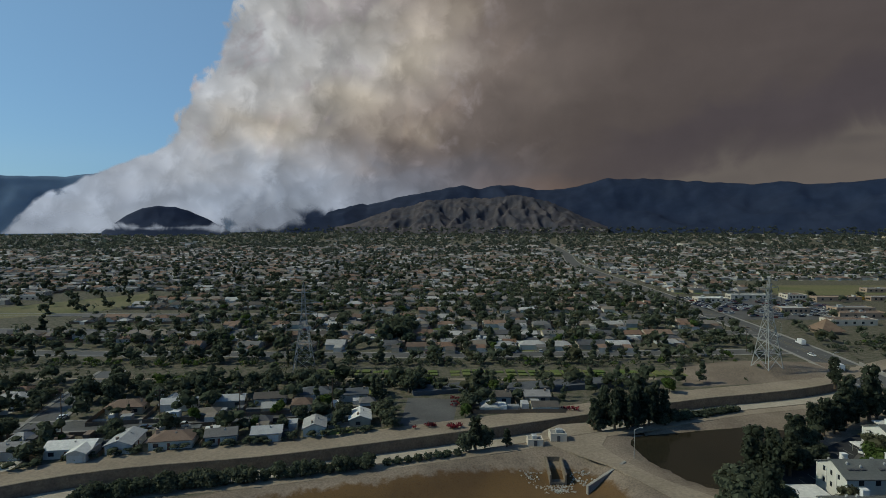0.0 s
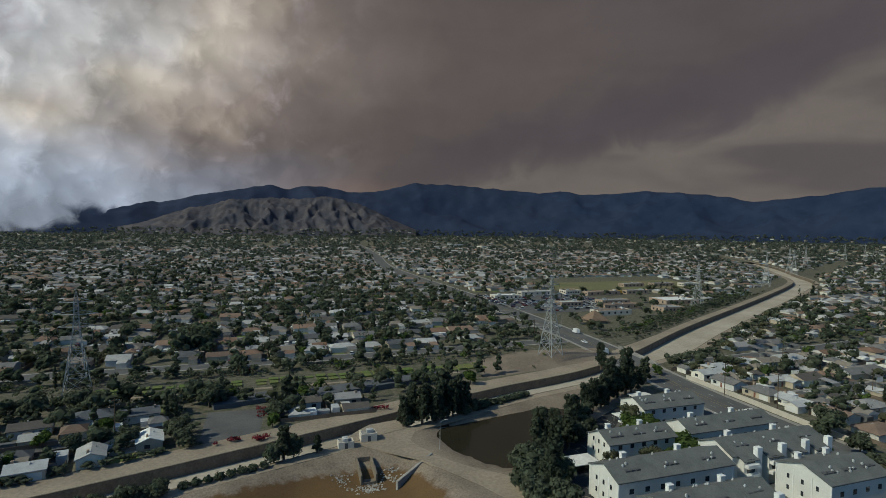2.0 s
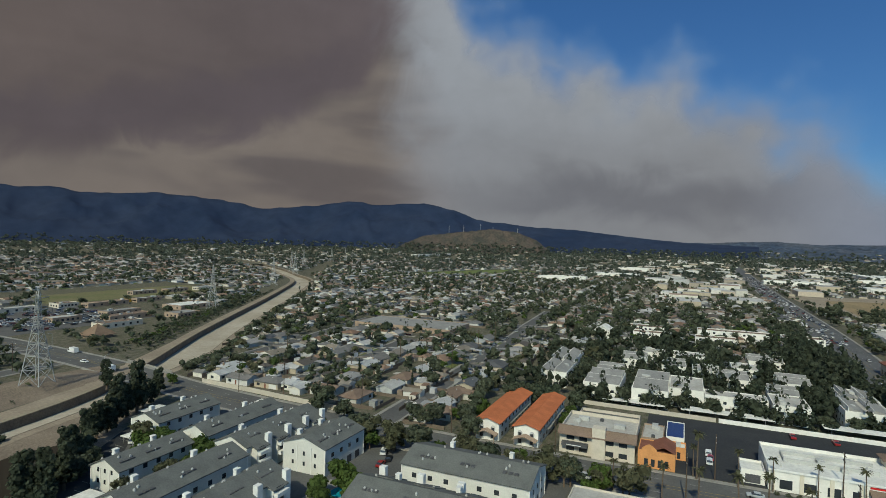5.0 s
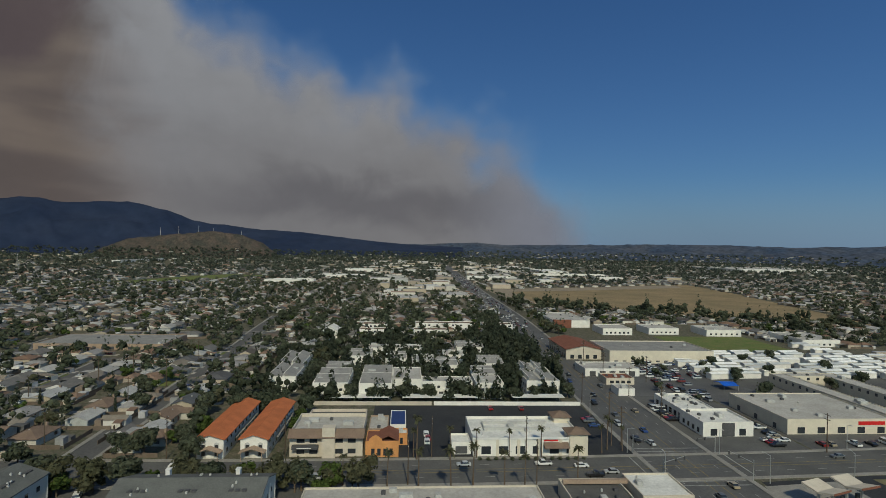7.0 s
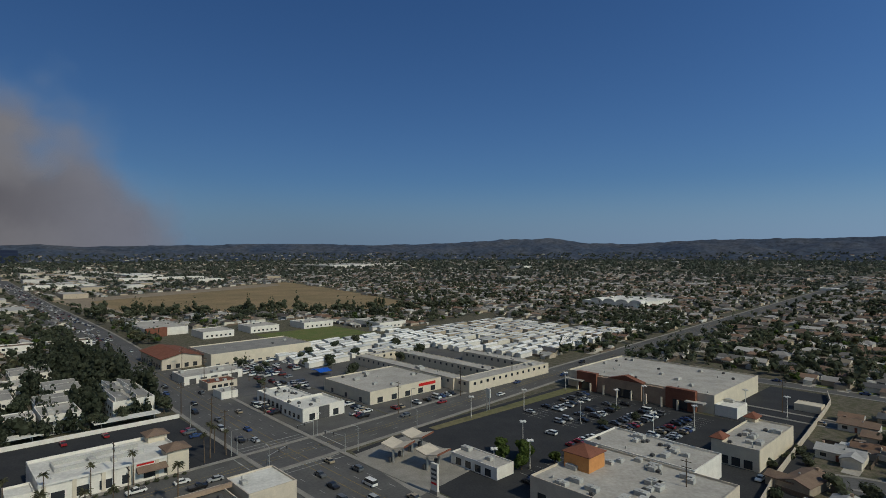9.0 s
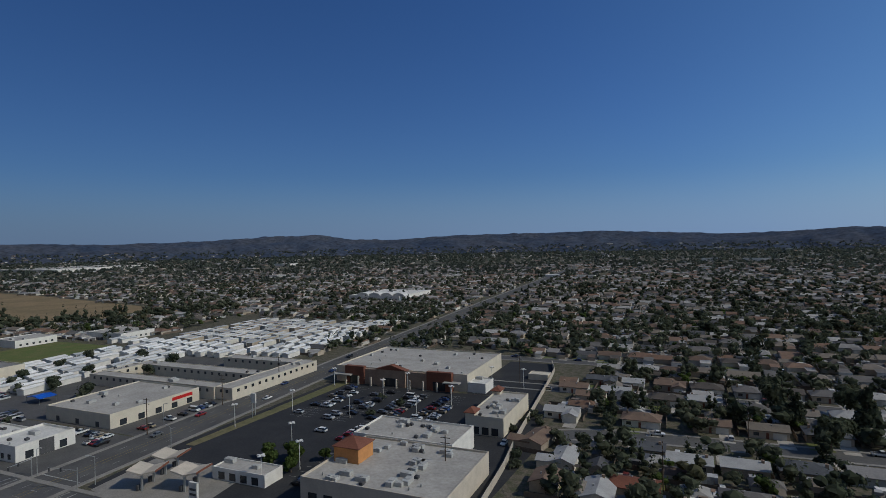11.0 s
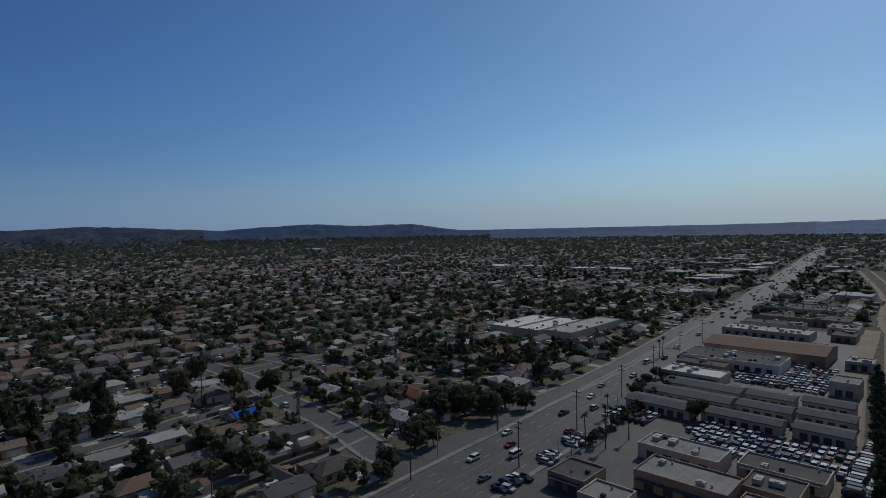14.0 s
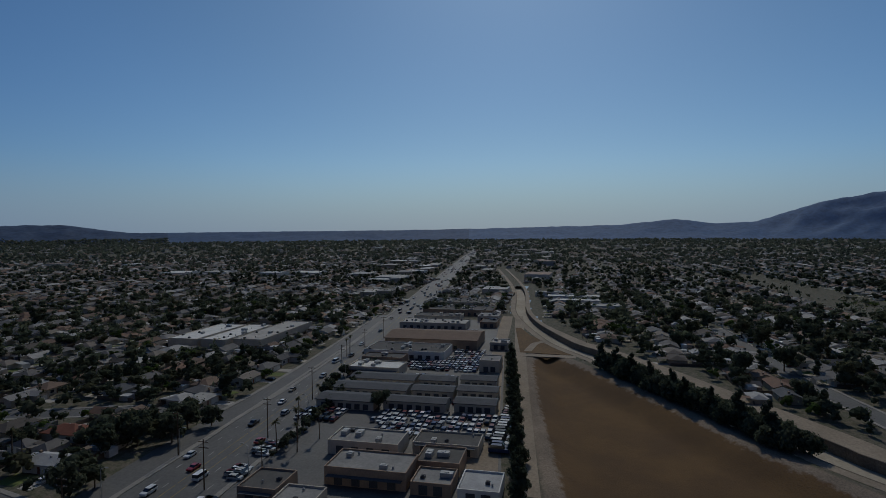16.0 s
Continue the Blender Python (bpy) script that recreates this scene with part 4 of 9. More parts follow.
# frontage lane along the avenue's far side
FRONT = smooth([(-440, -149), (-300, -134), (-230, -128), (-182, -127), (-150, -125), (-100, -121)], 10)
road("frontage_road", [p for p in FRONT if p[0] < -178], 9.0, OLDASPHALT, "narrow frontage road beside the avenue", 2.0, z=0.05)
road("frontage_lane", [p for p in FRONT if p[0] >= -182], 10.0, OLDASPHALT, "frontage lane opening into the avenue", 0, z=0.047)
strip("traffic_island", smooth([(-172, -120.0), (-150, -118.6), (-124, -117.4)], 6), 1.6, -0.2, 0.25, CONCRETE, "long narrow concrete traffic island", "traffic island")
STREETS = [
    [(40, -202), (22, -208), (-26, -211), (-66, -213), (-99, -217), (-122, -221)],
    [(10, -138), (-41, -144), (-68, -149), (-97, -152), (-116, -155)],
    [(-110, -124), (-110, -135), (-116, -165), (-121, -219), (-126, -262), (-124, -330)],
    [(-197, -134), (-188, -160), (-178, -188), (-172, -207), (-162, -253), (-150, -330)],
    [(184, 104), (264, 107), (398, 113), (449, 118), (560, 124)],
    [(-300, 168), (-190, 180), (-139, 187), (-95, 192), (-38, 203), (-28, 206)],
    [(-139, 187), (-148, 222), (-156, 260)],
    [(-500, 300), (-250, 296), (0, 292), (186, 300)],
    [(-500, 362), (-250, 358), (0, 354), (200, 352)],
    [(-500, 424), (-250, 420), (0, 416), (204, 414)],
    [(-150, -268), (0, -266), (90, -266)], [(-150, -330), (0, -328), (150, -328)], [(-400, -271), (-300, -270), (-165, -266)],
    [(-400, -333), (-300, -332), (-160, -330)], [(205, 170), (300, 172), (350, 176)], [(215, 230), (300, 236), (420, 250)],
    [(450, 60), (450, 118), (446, 240)],
    [(-420, 101), (-300, 103), (-200, 116)],
]
STREETS = [smooth(s, 8) for s in STREETS]
for i, s in enumerate(STREETS):
    road("street", s, 9.5, OLDASPHALT, "quiet worn asphalt residential street", 1.6, z=0.02 + 0.0045 * (i % 9))
tp = [(30 + 9.5 * math.cos(k * math.pi / 12), -203 + 9.5 * math.sin(k * math.pi / 12)) for k in range(24)]


def slab(name, poly, z0, z1, material, label, category, kind="structure"):
    bm = B()
    lo = [bm.verts.new((x, y, z0)) for x, y in poly]
    hi = [bm.verts.new((x, y, z1)) for x, y in poly]
    n = len(poly)
    bm.faces.new(lo[::-1])
    bm.faces.new(hi)
    for i in range(n):
        bm.faces.new((lo[i], lo[(i + 1) % n], hi[(i + 1) % n], hi[i]))
    return tagged(part(name, bm, material, None, label), "", category, "", kind)


def rect(x0, y0, x1, y1):
    return [(x0, y0), (x1, y0), (x1, y1), (x0, y1)]


slab("turning_circle", tp, -0.2, 0.063, OLDASPHALT, "round asphalt end of a residential street", "road")
slab("shop_car_park", [(62, -110), (163, -110), (167, -150), (166, -243), (60, -243), (52, -232), (46, -180), (50, -122)], -0.2, 0.04, NEWASPHALT, "dark sealed asphalt car park with painted bays", "car park")
slab("rear_yard", [(49.5, -122), (53.6, -122), (53.6, -162), (65, -181), (58.6, -190), (58.6, -229), (60, -243.5), (92.6, -243.5), (92.6, -318), (69, -318), (63.5, -300), (56.5, -217), (54, -186), (51.5, -166)], -0.2, 0.036, NEWASPHALT, "dark asphalt service yard behind shops", "car park")
slab("drugstore_car_park", rect(186, -80, 246, 12), -0.2, 0.04, NEWASPHALT, "dark asphalt car park round a drugstore", "car park")
slab("fast_food_car_park", rect(187, -146, 262, -108), -0.2, 0.04, ASPHALT, "grey asphalt car park of a fast food place", "car park")
slab("market_car_park", rect(188, -196, 262, -147), -0.2, 0.035, OLDASPHALT, "worn asphalt car park of a market", "car park")
slab("yard_east", rect(262, -178, 340, -112), -0.2, 0.03, OLDASPHALT, "worn asphalt yard between shops", "car park")
slab("station_forecourt", [(120, -104), (160, -109), (163, -135), (124, -136)], -0.2, 0.07, CONCRETE, "pale concrete petrol station forecourt", "forecourt")
slab("industrial_yard", [(-110, -88), (-420, -118), (-430, -50), (-300, -34), (-110, -14)], -0.2, 0.035, OLDASPHALT, "worn grey asphalt between workshops and car yards", "yard")
slab("apartment_lot", [(80, 30), (165, 28), (168, 186), (150, 184), (100, 152), (80, 132)], -0.2, 0.03, ASPHALT, "dark asphalt lanes between apartment houses", "car park")
slab("apartment_lane", [(80, 110), (86, 110), (86, 126), (100, 142), (126, 166), (160, 188), (152, 190), (115, 168), (84, 146)], -0.2, 0.042, NEWASPHALT, "dark asphalt drive with painted parking bays", "car park")
slab("strip_lot", rect(112, -92, 165, 28), -0.2, 0.03, OLDASPHALT, "worn asphalt lot behind street shops", "car park")
slab("tennis_court", [(-15, 189), (3, 186), (6, 218), (-14, 220)], -0.1, 0.05, ASPHALT, "dark fenced hard court", "court")
slab("straw_field", [(520, -470), (560, -330), (690, -150), (955, -136), (1000, -260), (1150, -600), (900, -560)], -0.2, 0.05, STRAW, "wide mown straw-coloured open field", "field")
slab("field_edge", [(690, -150), (955, -138), (1000, -262), (1120, -560), (1050, -540), (940, -280), (905, -175), (700, -172)], -0.2, 0.062, DIRT, "pale bare strip along the straw field", "field")
slab("sports_field", rect(372, -282, 446, -205), -0.2, 0.05, LAWN, "green sports lawn", "lawn")
slab("park_lawn", [(-372, 448), (-330, 400), (-270, 440), (-262, 520), (-290, 552)], -0.2, 0.05, PARKLAWN, "dry yellowish park lawn", "lawn")
slab("school_field", rect(330, 535, 545, 620), -0.2, 0.05, PARKLAWN, "green school playing field", "lawn")
slab("school_lot", rect(214, 400, 330, 520), -0.2, 0.05, OLDASPHALT, "worn asphalt school car park", "car park")
slab("golf_green", smooth([(1010, 520), (1180, 470), (1330, 400), (1290, 300), (1240, 330), (1060, 420), (1000, 470), (1010, 520)], 60)[:-1], -0.2, 0.05, LAWN, "distant green lawn", "lawn")
slab("verge", [(164, -147), (160, -147), (156, -245), (163, -245)], -0.1, 0.12, PARKLAWN, "strip of mown grass beside the car park", "lawn")
slab("basin_road", smooth([(-145, -13), (-235, -22), (-330, -31), (-452, -42), (-452, -36), (-330, -25), (-235, -16), (-145, -7)], 40), -0.2, 0.06, DIRT, "pale dirt track beside a dry basin", "dirt road")
slab("field_track", smooth([(-150, -30), (-295, -41), (-450, -52), (-450, -44), (-295, -34), (-150, -19)], 40), -0.2, 0.05, DIRT, "pale dirt track behind a tree row", "dirt road")
slab("pond_road", smooth([(36, 170), (30, 178), (40, 190), (50, 192), (55, 182), (50, 172), (58, 152), (72, 136), (90, 110), (74, 100), (60, 135), (48, 158)], 6), -0.4, 0.1, DIRT, "pale dirt track winding round the pond", "dirt road")

# ground that is kept free of the rows of houses
FREE = [rect(60, -20, 202, 218), rect(-450, -118, -90, -12), rect(40, -330, 215, -90), rect(186, -300, 452, -78), rect(186, -80, 345, 75), [(520, -470), (560, -330), (690, -150), (955, -136), (1000, -260), (1150, -600), (900, -560)], rect(440, -300, 520, -135), rect(-385, 335, -258, 565),
        rect(210, 330, 420, 530), rect(325, 515, 565, 665), [(1000, 530), (1180, 480), (1340, 405), (1290, 290), (1060, 410), (990, 470)], BASIN, [(-330, -16), (60, -16), (60, 150), (-48, 158), (-112, 138), (-209, 76), (-306, 16)], rect(100, -130, 200, 30), rect(-22, 182, 10, 224), rect(368, 150, 420, 244), rect(-380, -242, -285, -168),
        [(-460, -60), (-300, -40), (-300, 30), (-460, -20)], rect(225, -440, 400, -250)]
FREE.append([(-130, 128), (-48, 150), (23, 174), (62, 190), (62, 90), (-130, 90)])
STRIP = [(-900, 250), (-66, 258), (150, 258), (330, 345), (700, 560), (1300, 900)]  # clear land under the power line


def masks(x, y, m_road=6.0):
    """True where a house or tree of the suburb may stand."""
    ok = np.ones(len(x), dtype=bool)
    for poly in FREE:
        ok &= ~inside(x, y, poly)
    for pts, half in PATHS:
        ok &= polydist(x, y, pts[::2] + [pts[-1]])[0] > half + m_road
    d, s = polydist(x, y, WALL_LINE[::2])
    ok &= ~((d < 15 + m_road) & (s > 0)) & ~((d < chan(x) + 10 + m_road) & (s <= 0))
    return ok


# ---- trees ----
rng = np.random.default_rng(7)


def leaf_quads(lobes, n, size, r=rng, flat=0.0):
    """Leaf clumps scattered through the outer part of several lobes (x, y, z, rx, ry, rz)."""
    lob = np.array(lobes, float)
    vol = lob[:, 3] * lob[:, 4] * lob[:, 5]
    pick = r.choice(len(lob), n, p=vol / vol.sum())
    d = r.normal(size=(n, 3))
    d /= np.linalg.norm(d, axis=1)[:, None]
    rad = r.uniform(0.45, 1.06, n) ** 0.5
    c = lob[pick, :3] + d * lob[pick, 3:] * rad[:, None]
    nrm = d + r.normal(size=(n, 3)) * 0.38 + np.array([0, 0, 0.3])
    nrm /= np.linalg.norm(nrm, axis=1)[:, None]
    t = np.cross(nrm, r.normal(size=(n, 3)))
    t /= np.linalg.norm(t, axis=1)[:, None]
    b = np.cross(nrm, t)
    s = size * r.uniform(0.5, 1.25, n)[:, None]
    k = r.uniform(0.5, 1.0, n)[:, None]
    v = np.stack((c - t * s - b * s * k * 0.6, c + t * s * 0.7 - b * s * k, c + t * s + b * s * k * 0.7, c - t * s * 0.6 + b * s * k), 1).reshape(-1, 3)
    return v


ICO = bmesh.new()
bmesh.ops.create_icosphere(ICO, subdivisions=1, radius=1.0)
ICO.verts.ensure_lookup_table()
ICO_V = np.array([p.co[:] for p in ICO.verts])
ICO_F = np.array([[p.index for p in f.verts] for f in ICO.faces])
ICO.free()


def cores(lobes, r, keep=99, fill=0.8):
    """Lumpy inner masses of foliage, one for each of the larger lobes, as loose triangles."""
    lob = sorted(lobes, key=lambda q: -q[3] * q[4] * q[5])[:keep]
    out = []
    for x, y, z, a, b, c in lob:
        p = ICO_V * (fill * r.uniform(0.75, 1.15, (len(ICO_V), 1))) * np.array([a, b, c]) + np.array([x, y, z])
        out.append(p[ICO_F])
    return np.concatenate(out)


def add_core(template_v, core):
    """Quads of leaves with the core's triangles after them: vertices and faces."""
    n = len(template_v)
    v = np.concatenate((template_v, core.reshape(-1, 3)))
    f = np.arange(n).reshape(-1, 4).tolist() + (n + np.arange(len(core) * 3)).reshape(-1, 3).tolist()
    return v, f


def crown_mesh_full(name, v, core, material):
    vv, f = add_core(v, core)
    me = bpy.data.meshes.new(name)
    me.from_pydata([tuple(p) for p in vv], [], f)
    me.materials.append(material)
    return me


def crown_mesh(name, v, material):
    me = bpy.data.meshes.new(name)
    n = len(v) // 4
    me.vertices.add(len(v))
    me.vertices.foreach_set("co", v.astype(np.float32).ravel())
    me.loops.add(len(v))
    me.loops.foreach_set("vertex_index", np.arange(len(v), dtype=np.int32))
    me.polygons.add(n)
    me.polygons.foreach_set("loop_start", np.arange(0, len(v), 4, dtype=np.int32))
    me.materials.append(material)
    me.update(calc_edges=True)
    return me


def lobes_round(w, h, k, seed):
    r = np.random.default_rng(seed)
    out = [(0, 0, h * 0.62, w * 0.36, w * 0.36, h * 0.30)]
    for i in range(k):
        a = 2 * math.pi * i / k + r.uniform(-0.4, 0.4)
        d = w * r.uniform(0.18, 0.38)
        s = r.uniform(0.12, 0.25)
        out.append((d * math.cos(a), d * math.sin(a), h * r.uniform(0.32, 0.84), w * s, w * s * r.uniform(0.8, 1.2), h * s * 0.85))
    return out


def lobes_tall(w, h, k, seed):
    r = np.random.default_rng(seed)
    out = []
    for i in range(k):
        z = 0.2 + 0.75 * i / (k - 1)
        s = (1.05 - z) * 0.5 + 0.14
        a = r.uniform(0, 6.28)
        out.append((w * 0.16 * math.cos(a), w * 0.16 * math.sin(a), h * z, w * s * r.uniform(0.65, 1.0), w * s * r.uniform(0.65, 1.0), h * 0.12))
    return out


def lobes_pine(w, h, k, seed):
    """Dense upright crown from near the ground, ragged tufts at the edge and several tips."""
    r = np.random.default_rng(seed)
    out = [(0, 0, h * 0.45, w * 0.26, w * 0.26, h * 0.33)]
    for i in range(k):
        z = 0.16 + 0.72 * i / (k - 1)
        a = i * 2.4 + r.uniform(-0.5, 0.5)
        d = w * (0.36 - 0.24 * z) * r.uniform(0.7, 1.15)
        s = r.uniform(0.12, 0.19)
        out.append((d * math.cos(a), d * math.sin(a), h * z, w * s, w * s, h * 0.095 * r.uniform(0.7, 1.4)))
    for i in range(3):
        out.append((w * r.uniform(-0.16, 0.16), w * r.uniform(-0.16, 0.16), h * r.uniform(0.84, 0.95), w * 0.09, w * 0.09, h * 0.09))
    return out


TREES = {}


def again(ob, m):
    """A copy whose size comes from m alone."""
    return copy_thing(ob, m @ Matrix.Diagonal((1 / ob.scale[0], 1 / ob.scale[1], 1 / ob.scale[2], 1)))


def make_tree(key, m):
    kind, variant = key
    label, category, leaf = {
        "round": ("broad dark green shade tree with uneven crown", "tree", LEAF), "bright": ("leafy bright green garden tree", "tree", LEAFBRIGHT), "olive": ("open dusty olive-green street tree", "tree", LEAFOLIVE),
        "tall": ("tall dark conifer with ragged outline", "tree", LEAFDARK), "cypress": ("narrow dark columnar cypress", "tree", LEAFDARK), "bush": ("low rounded dark green shrub", "shrub", LEAF),
        "pine": ("dense dark pine with ragged upright crown", "tree", LEAFDARK), "thicket": ("bushy dark green tree, leafy to the ground", "tree", LEAF),
        "palm": ("tall slender fan palm with drooping skirt", "palm tree", LEAFOLIVE)}[kind]
    name = {"palm": "palm_tree", "bush": "shrub"}.get(kind, "tree")
    t = thing(name, label, category, m)
    sd_ = 11 + variant * 5
    r = np.random.default_rng(sd_)
    bm = B()
    if kind == "palm":
        h = 13.0
        lean = 0.35 * (variant - 1)
        p = [(lean * (z / h) ** 2, 0, z) for z in (-0.2, h * 0.3, h * 0.65, h)]
        for a, b, ra, rb in ((p[0], p[1], 0.34, 0.24), (p[1], p[2], 0.24, 0.2), (p[2], p[3], 0.2, 0.17)):
            tube(bm, a, b, ra, rb, 6)
        part("trunk", bm, BARK, t)
        vs = []
        for i in range(34):
            az_, up = r.uniform(0, 6.28), r.uniform(-0.9, 1.0)
            L_ = r.uniform(1.5, 2.3)
            o = np.array(p[3])
            dirv = np.array([math.cos(az_), math.sin(az_), up * 0.9])
            sidev = np.array([-math.sin(az_), math.cos(az_), 0]) * 0.33
            q = o + dirv * L_ * 0.55
            e = o + dirv * L_ - np.array([0, 0, 0.55 * L_ * (0.6 if up > 0 else 0.2)])
            vs += [o - sidev * 0.2, o + sidev * 0.2, q + sidev, q - sidev, q - sidev, q + sidev, e + sidev * 0.3, e - sidev * 0.3]
        v = np.array(vs)
    else:
        if kind in ("round", "bright", "olive"):
            w, h = {"round": (8.5, 8.0), "bright": (6.5, 6.5), "olive": (8.0, 8.5)}[kind]
            lob = lobes_round(w, h, 10, sd_)
            n, size = (640, 0.45) if kind != "olive" else (620, 0.34)
        elif kind == "pine":
            w, h = 6.4, 11.5
            lob = lobes_pine(w, h, 16, sd_)
            n, size = 1050, 0.33
        elif kind == "thicket":
            w, h = 6.4, 5.6
            lob = [(x, y, z * 0.8, a, b, c) for x, y, z, a, b, c in lobes_round(w, h, 12, sd_)] + [(0, 0, h * 0.3, w * 0.42, w * 0.42, h * 0.28)]
            n, size = 760, 0.33
        elif kind == "tall":
            w, h = 6.5, 13.0
            lob = lobes_tall(w, h, 9, sd_)
            n, size = 850, 0.42
        elif kind == "cypress":
            w, h = 2.0, 10.0
            lob = [(0, 0, h * z, w * s, w * s, h * 0.12) for z, s in ((0.14, 0.42), (0.3, 0.5), (0.48, 0.5), (0.66, 0.42), (0.82, 0.3), (0.93, 0.17))]
            n, size = 260, 0.3
        else:
            w, h = 3.6, 2.4
            lob = lobes_round(w, h, 4, sd_)
            lob[0] = (0, 0, h * 0.45, w * 0.4, w * 0.4, h * 0.4)
            n, size = 170, 0.28
        tube(bm, (0, 0, -0.3), (0, 0, h * 0.32), 0.035 * h, 0.026 * h, 6)
        tube(bm, (0, 0, h * 0.3), (0.02 * h, 0, h * 0.74), 0.026 * h, 0.008 * h, 5)
        for x, y, z, *_ in lob[1:4]:
            tube(bm, (0, 0, h * 0.28), (x * 0.8, y * 0.8, z), 0.016 * h, 0.005 * h, 5)
        part("trunk", bm, BARK, t)
        v = leaf_quads(lob, n, size, r)
    c = new("crown", crown_mesh("crown", v, leaf) if kind == "palm" else crown_mesh_full("crown", v, cores(lob, r), leaf))
    c.parent = t
    return t


tree_count = [0]


def tree(kind, x, y, scale=1.0, tall=None, z=0.0):
    tree_count[0] += 1
    variant = tree_count[0] % 3
    s = scale * (0.9 + 0.2 * ((tree_count[0] * 0.618) % 1))
    m = at(x, y, z, (tree_count[0] * 137.5) % 360) @ Matrix.Diagonal((s, s, s * (tall or 1.0), 1))
    key = (kind, variant)
    if key in TREES:
        return again(TREES[key], m)
    TREES[key] = make_tree(key, at(0, 0))
    first = TREES[key]
    first.matrix_basis = m
    return first




# ---- houses ----
def roof_gable(bm, x0, y0, x1, y1, z, rise, axis, over=0.5, th=0.18):
    if axis == "x":
        mid = (y0 + y1) / 2
        prism(bm, [(y0 - over, z - 0.05), (y0 - over, z + th), (mid, z + rise + th), (y1 + over, z + th), (y1 + over, z - 0.05), (mid, z + rise - 0.02)], "x", x0 - over, x1 + over)
    else:
        mid = (x0 + x1) / 2
        prism(bm, [(x0 - over, z - 0.05), (x0 - over, z + th), (mid, z + rise + th), (x1 + over, z + th), (x1 + over, z - 0.05), (mid, z + rise - 0.02)], "y", y0 - over, y1 + over)


def wall_gable(bm, x0, y0, x1, y1, z, rise, axis):
    if axis == "x":
        prism(bm, [(y0, 0), (y1, 0), (y1, z), ((y0 + y1) / 2, z + rise - 0.06), (y0, z)], "x", x0, x1)
    else:
        prism(bm, [(x0, 0), (x1, 0), (x1, z), ((x0 + x1) / 2, z + rise - 0.06), (x0, z)], "y", y0, y1)


def roof_hip(bm, x0, y0, x1, y1, z, rise, over=0.6, th=0.2):
    x0, y0, x1, y1 = x0 - over, y0 - over, x1 + over, y1 + over
    w, d = x1 - x0, y1 - y0
    k = min(w, d) / 2
    if w >= d:
        r0, r1 = (x0 + k, (y0 + y1) / 2), (x1 - k + 0.01, (y0 + y1) / 2)
    else:
        r0, r1 = ((x0 + x1) / 2, y0 + k), ((x0 + x1) / 2, y1 - k + 0.01)
    c = [(x0, y0), (x1, y0), (x1, y1), (x0, y1)]
    lo = [bm.verts.new((*p, z)) for p in c]
    hi = [bm.verts.new((*p, z + th)) for p in c]
    a, b = bm.verts.new((*r0, z + th + rise)), bm.verts.new((*r1, z + th + rise))
    bm.faces.new(lo[::-1])
    for i in range(4):
        bm.faces.new((lo[i], lo[(i + 1) % 4], hi[(i + 1) % 4], hi[i]))
    if w >= d:
        fs = ((hi[0], hi[1], b, a), (hi[1], hi[2], b), (hi[2], hi[3], a, b), (hi[3], hi[0], a))
    else:
        fs = ((hi[0], hi[1], a), (hi[1], hi[2], b, a), (hi[2], hi[3], b), (hi[3], hi[0], a, b))
    for f in fs:
        bm.faces.new(f)


HOUSES = {}
ROOFMATS = {"mixed": (ROOF, "shingle"), "brown": (BROWNROOF, "brown shingle"), "light": (LIGHTROOF, "pale grey"), "dark": (SLATE, "dark grey shingle"), "white": (PALEROOF, "white"), "red": (REDTILE, "red-brown tile"), "tarp": (SLATE, "blue-tarped")}


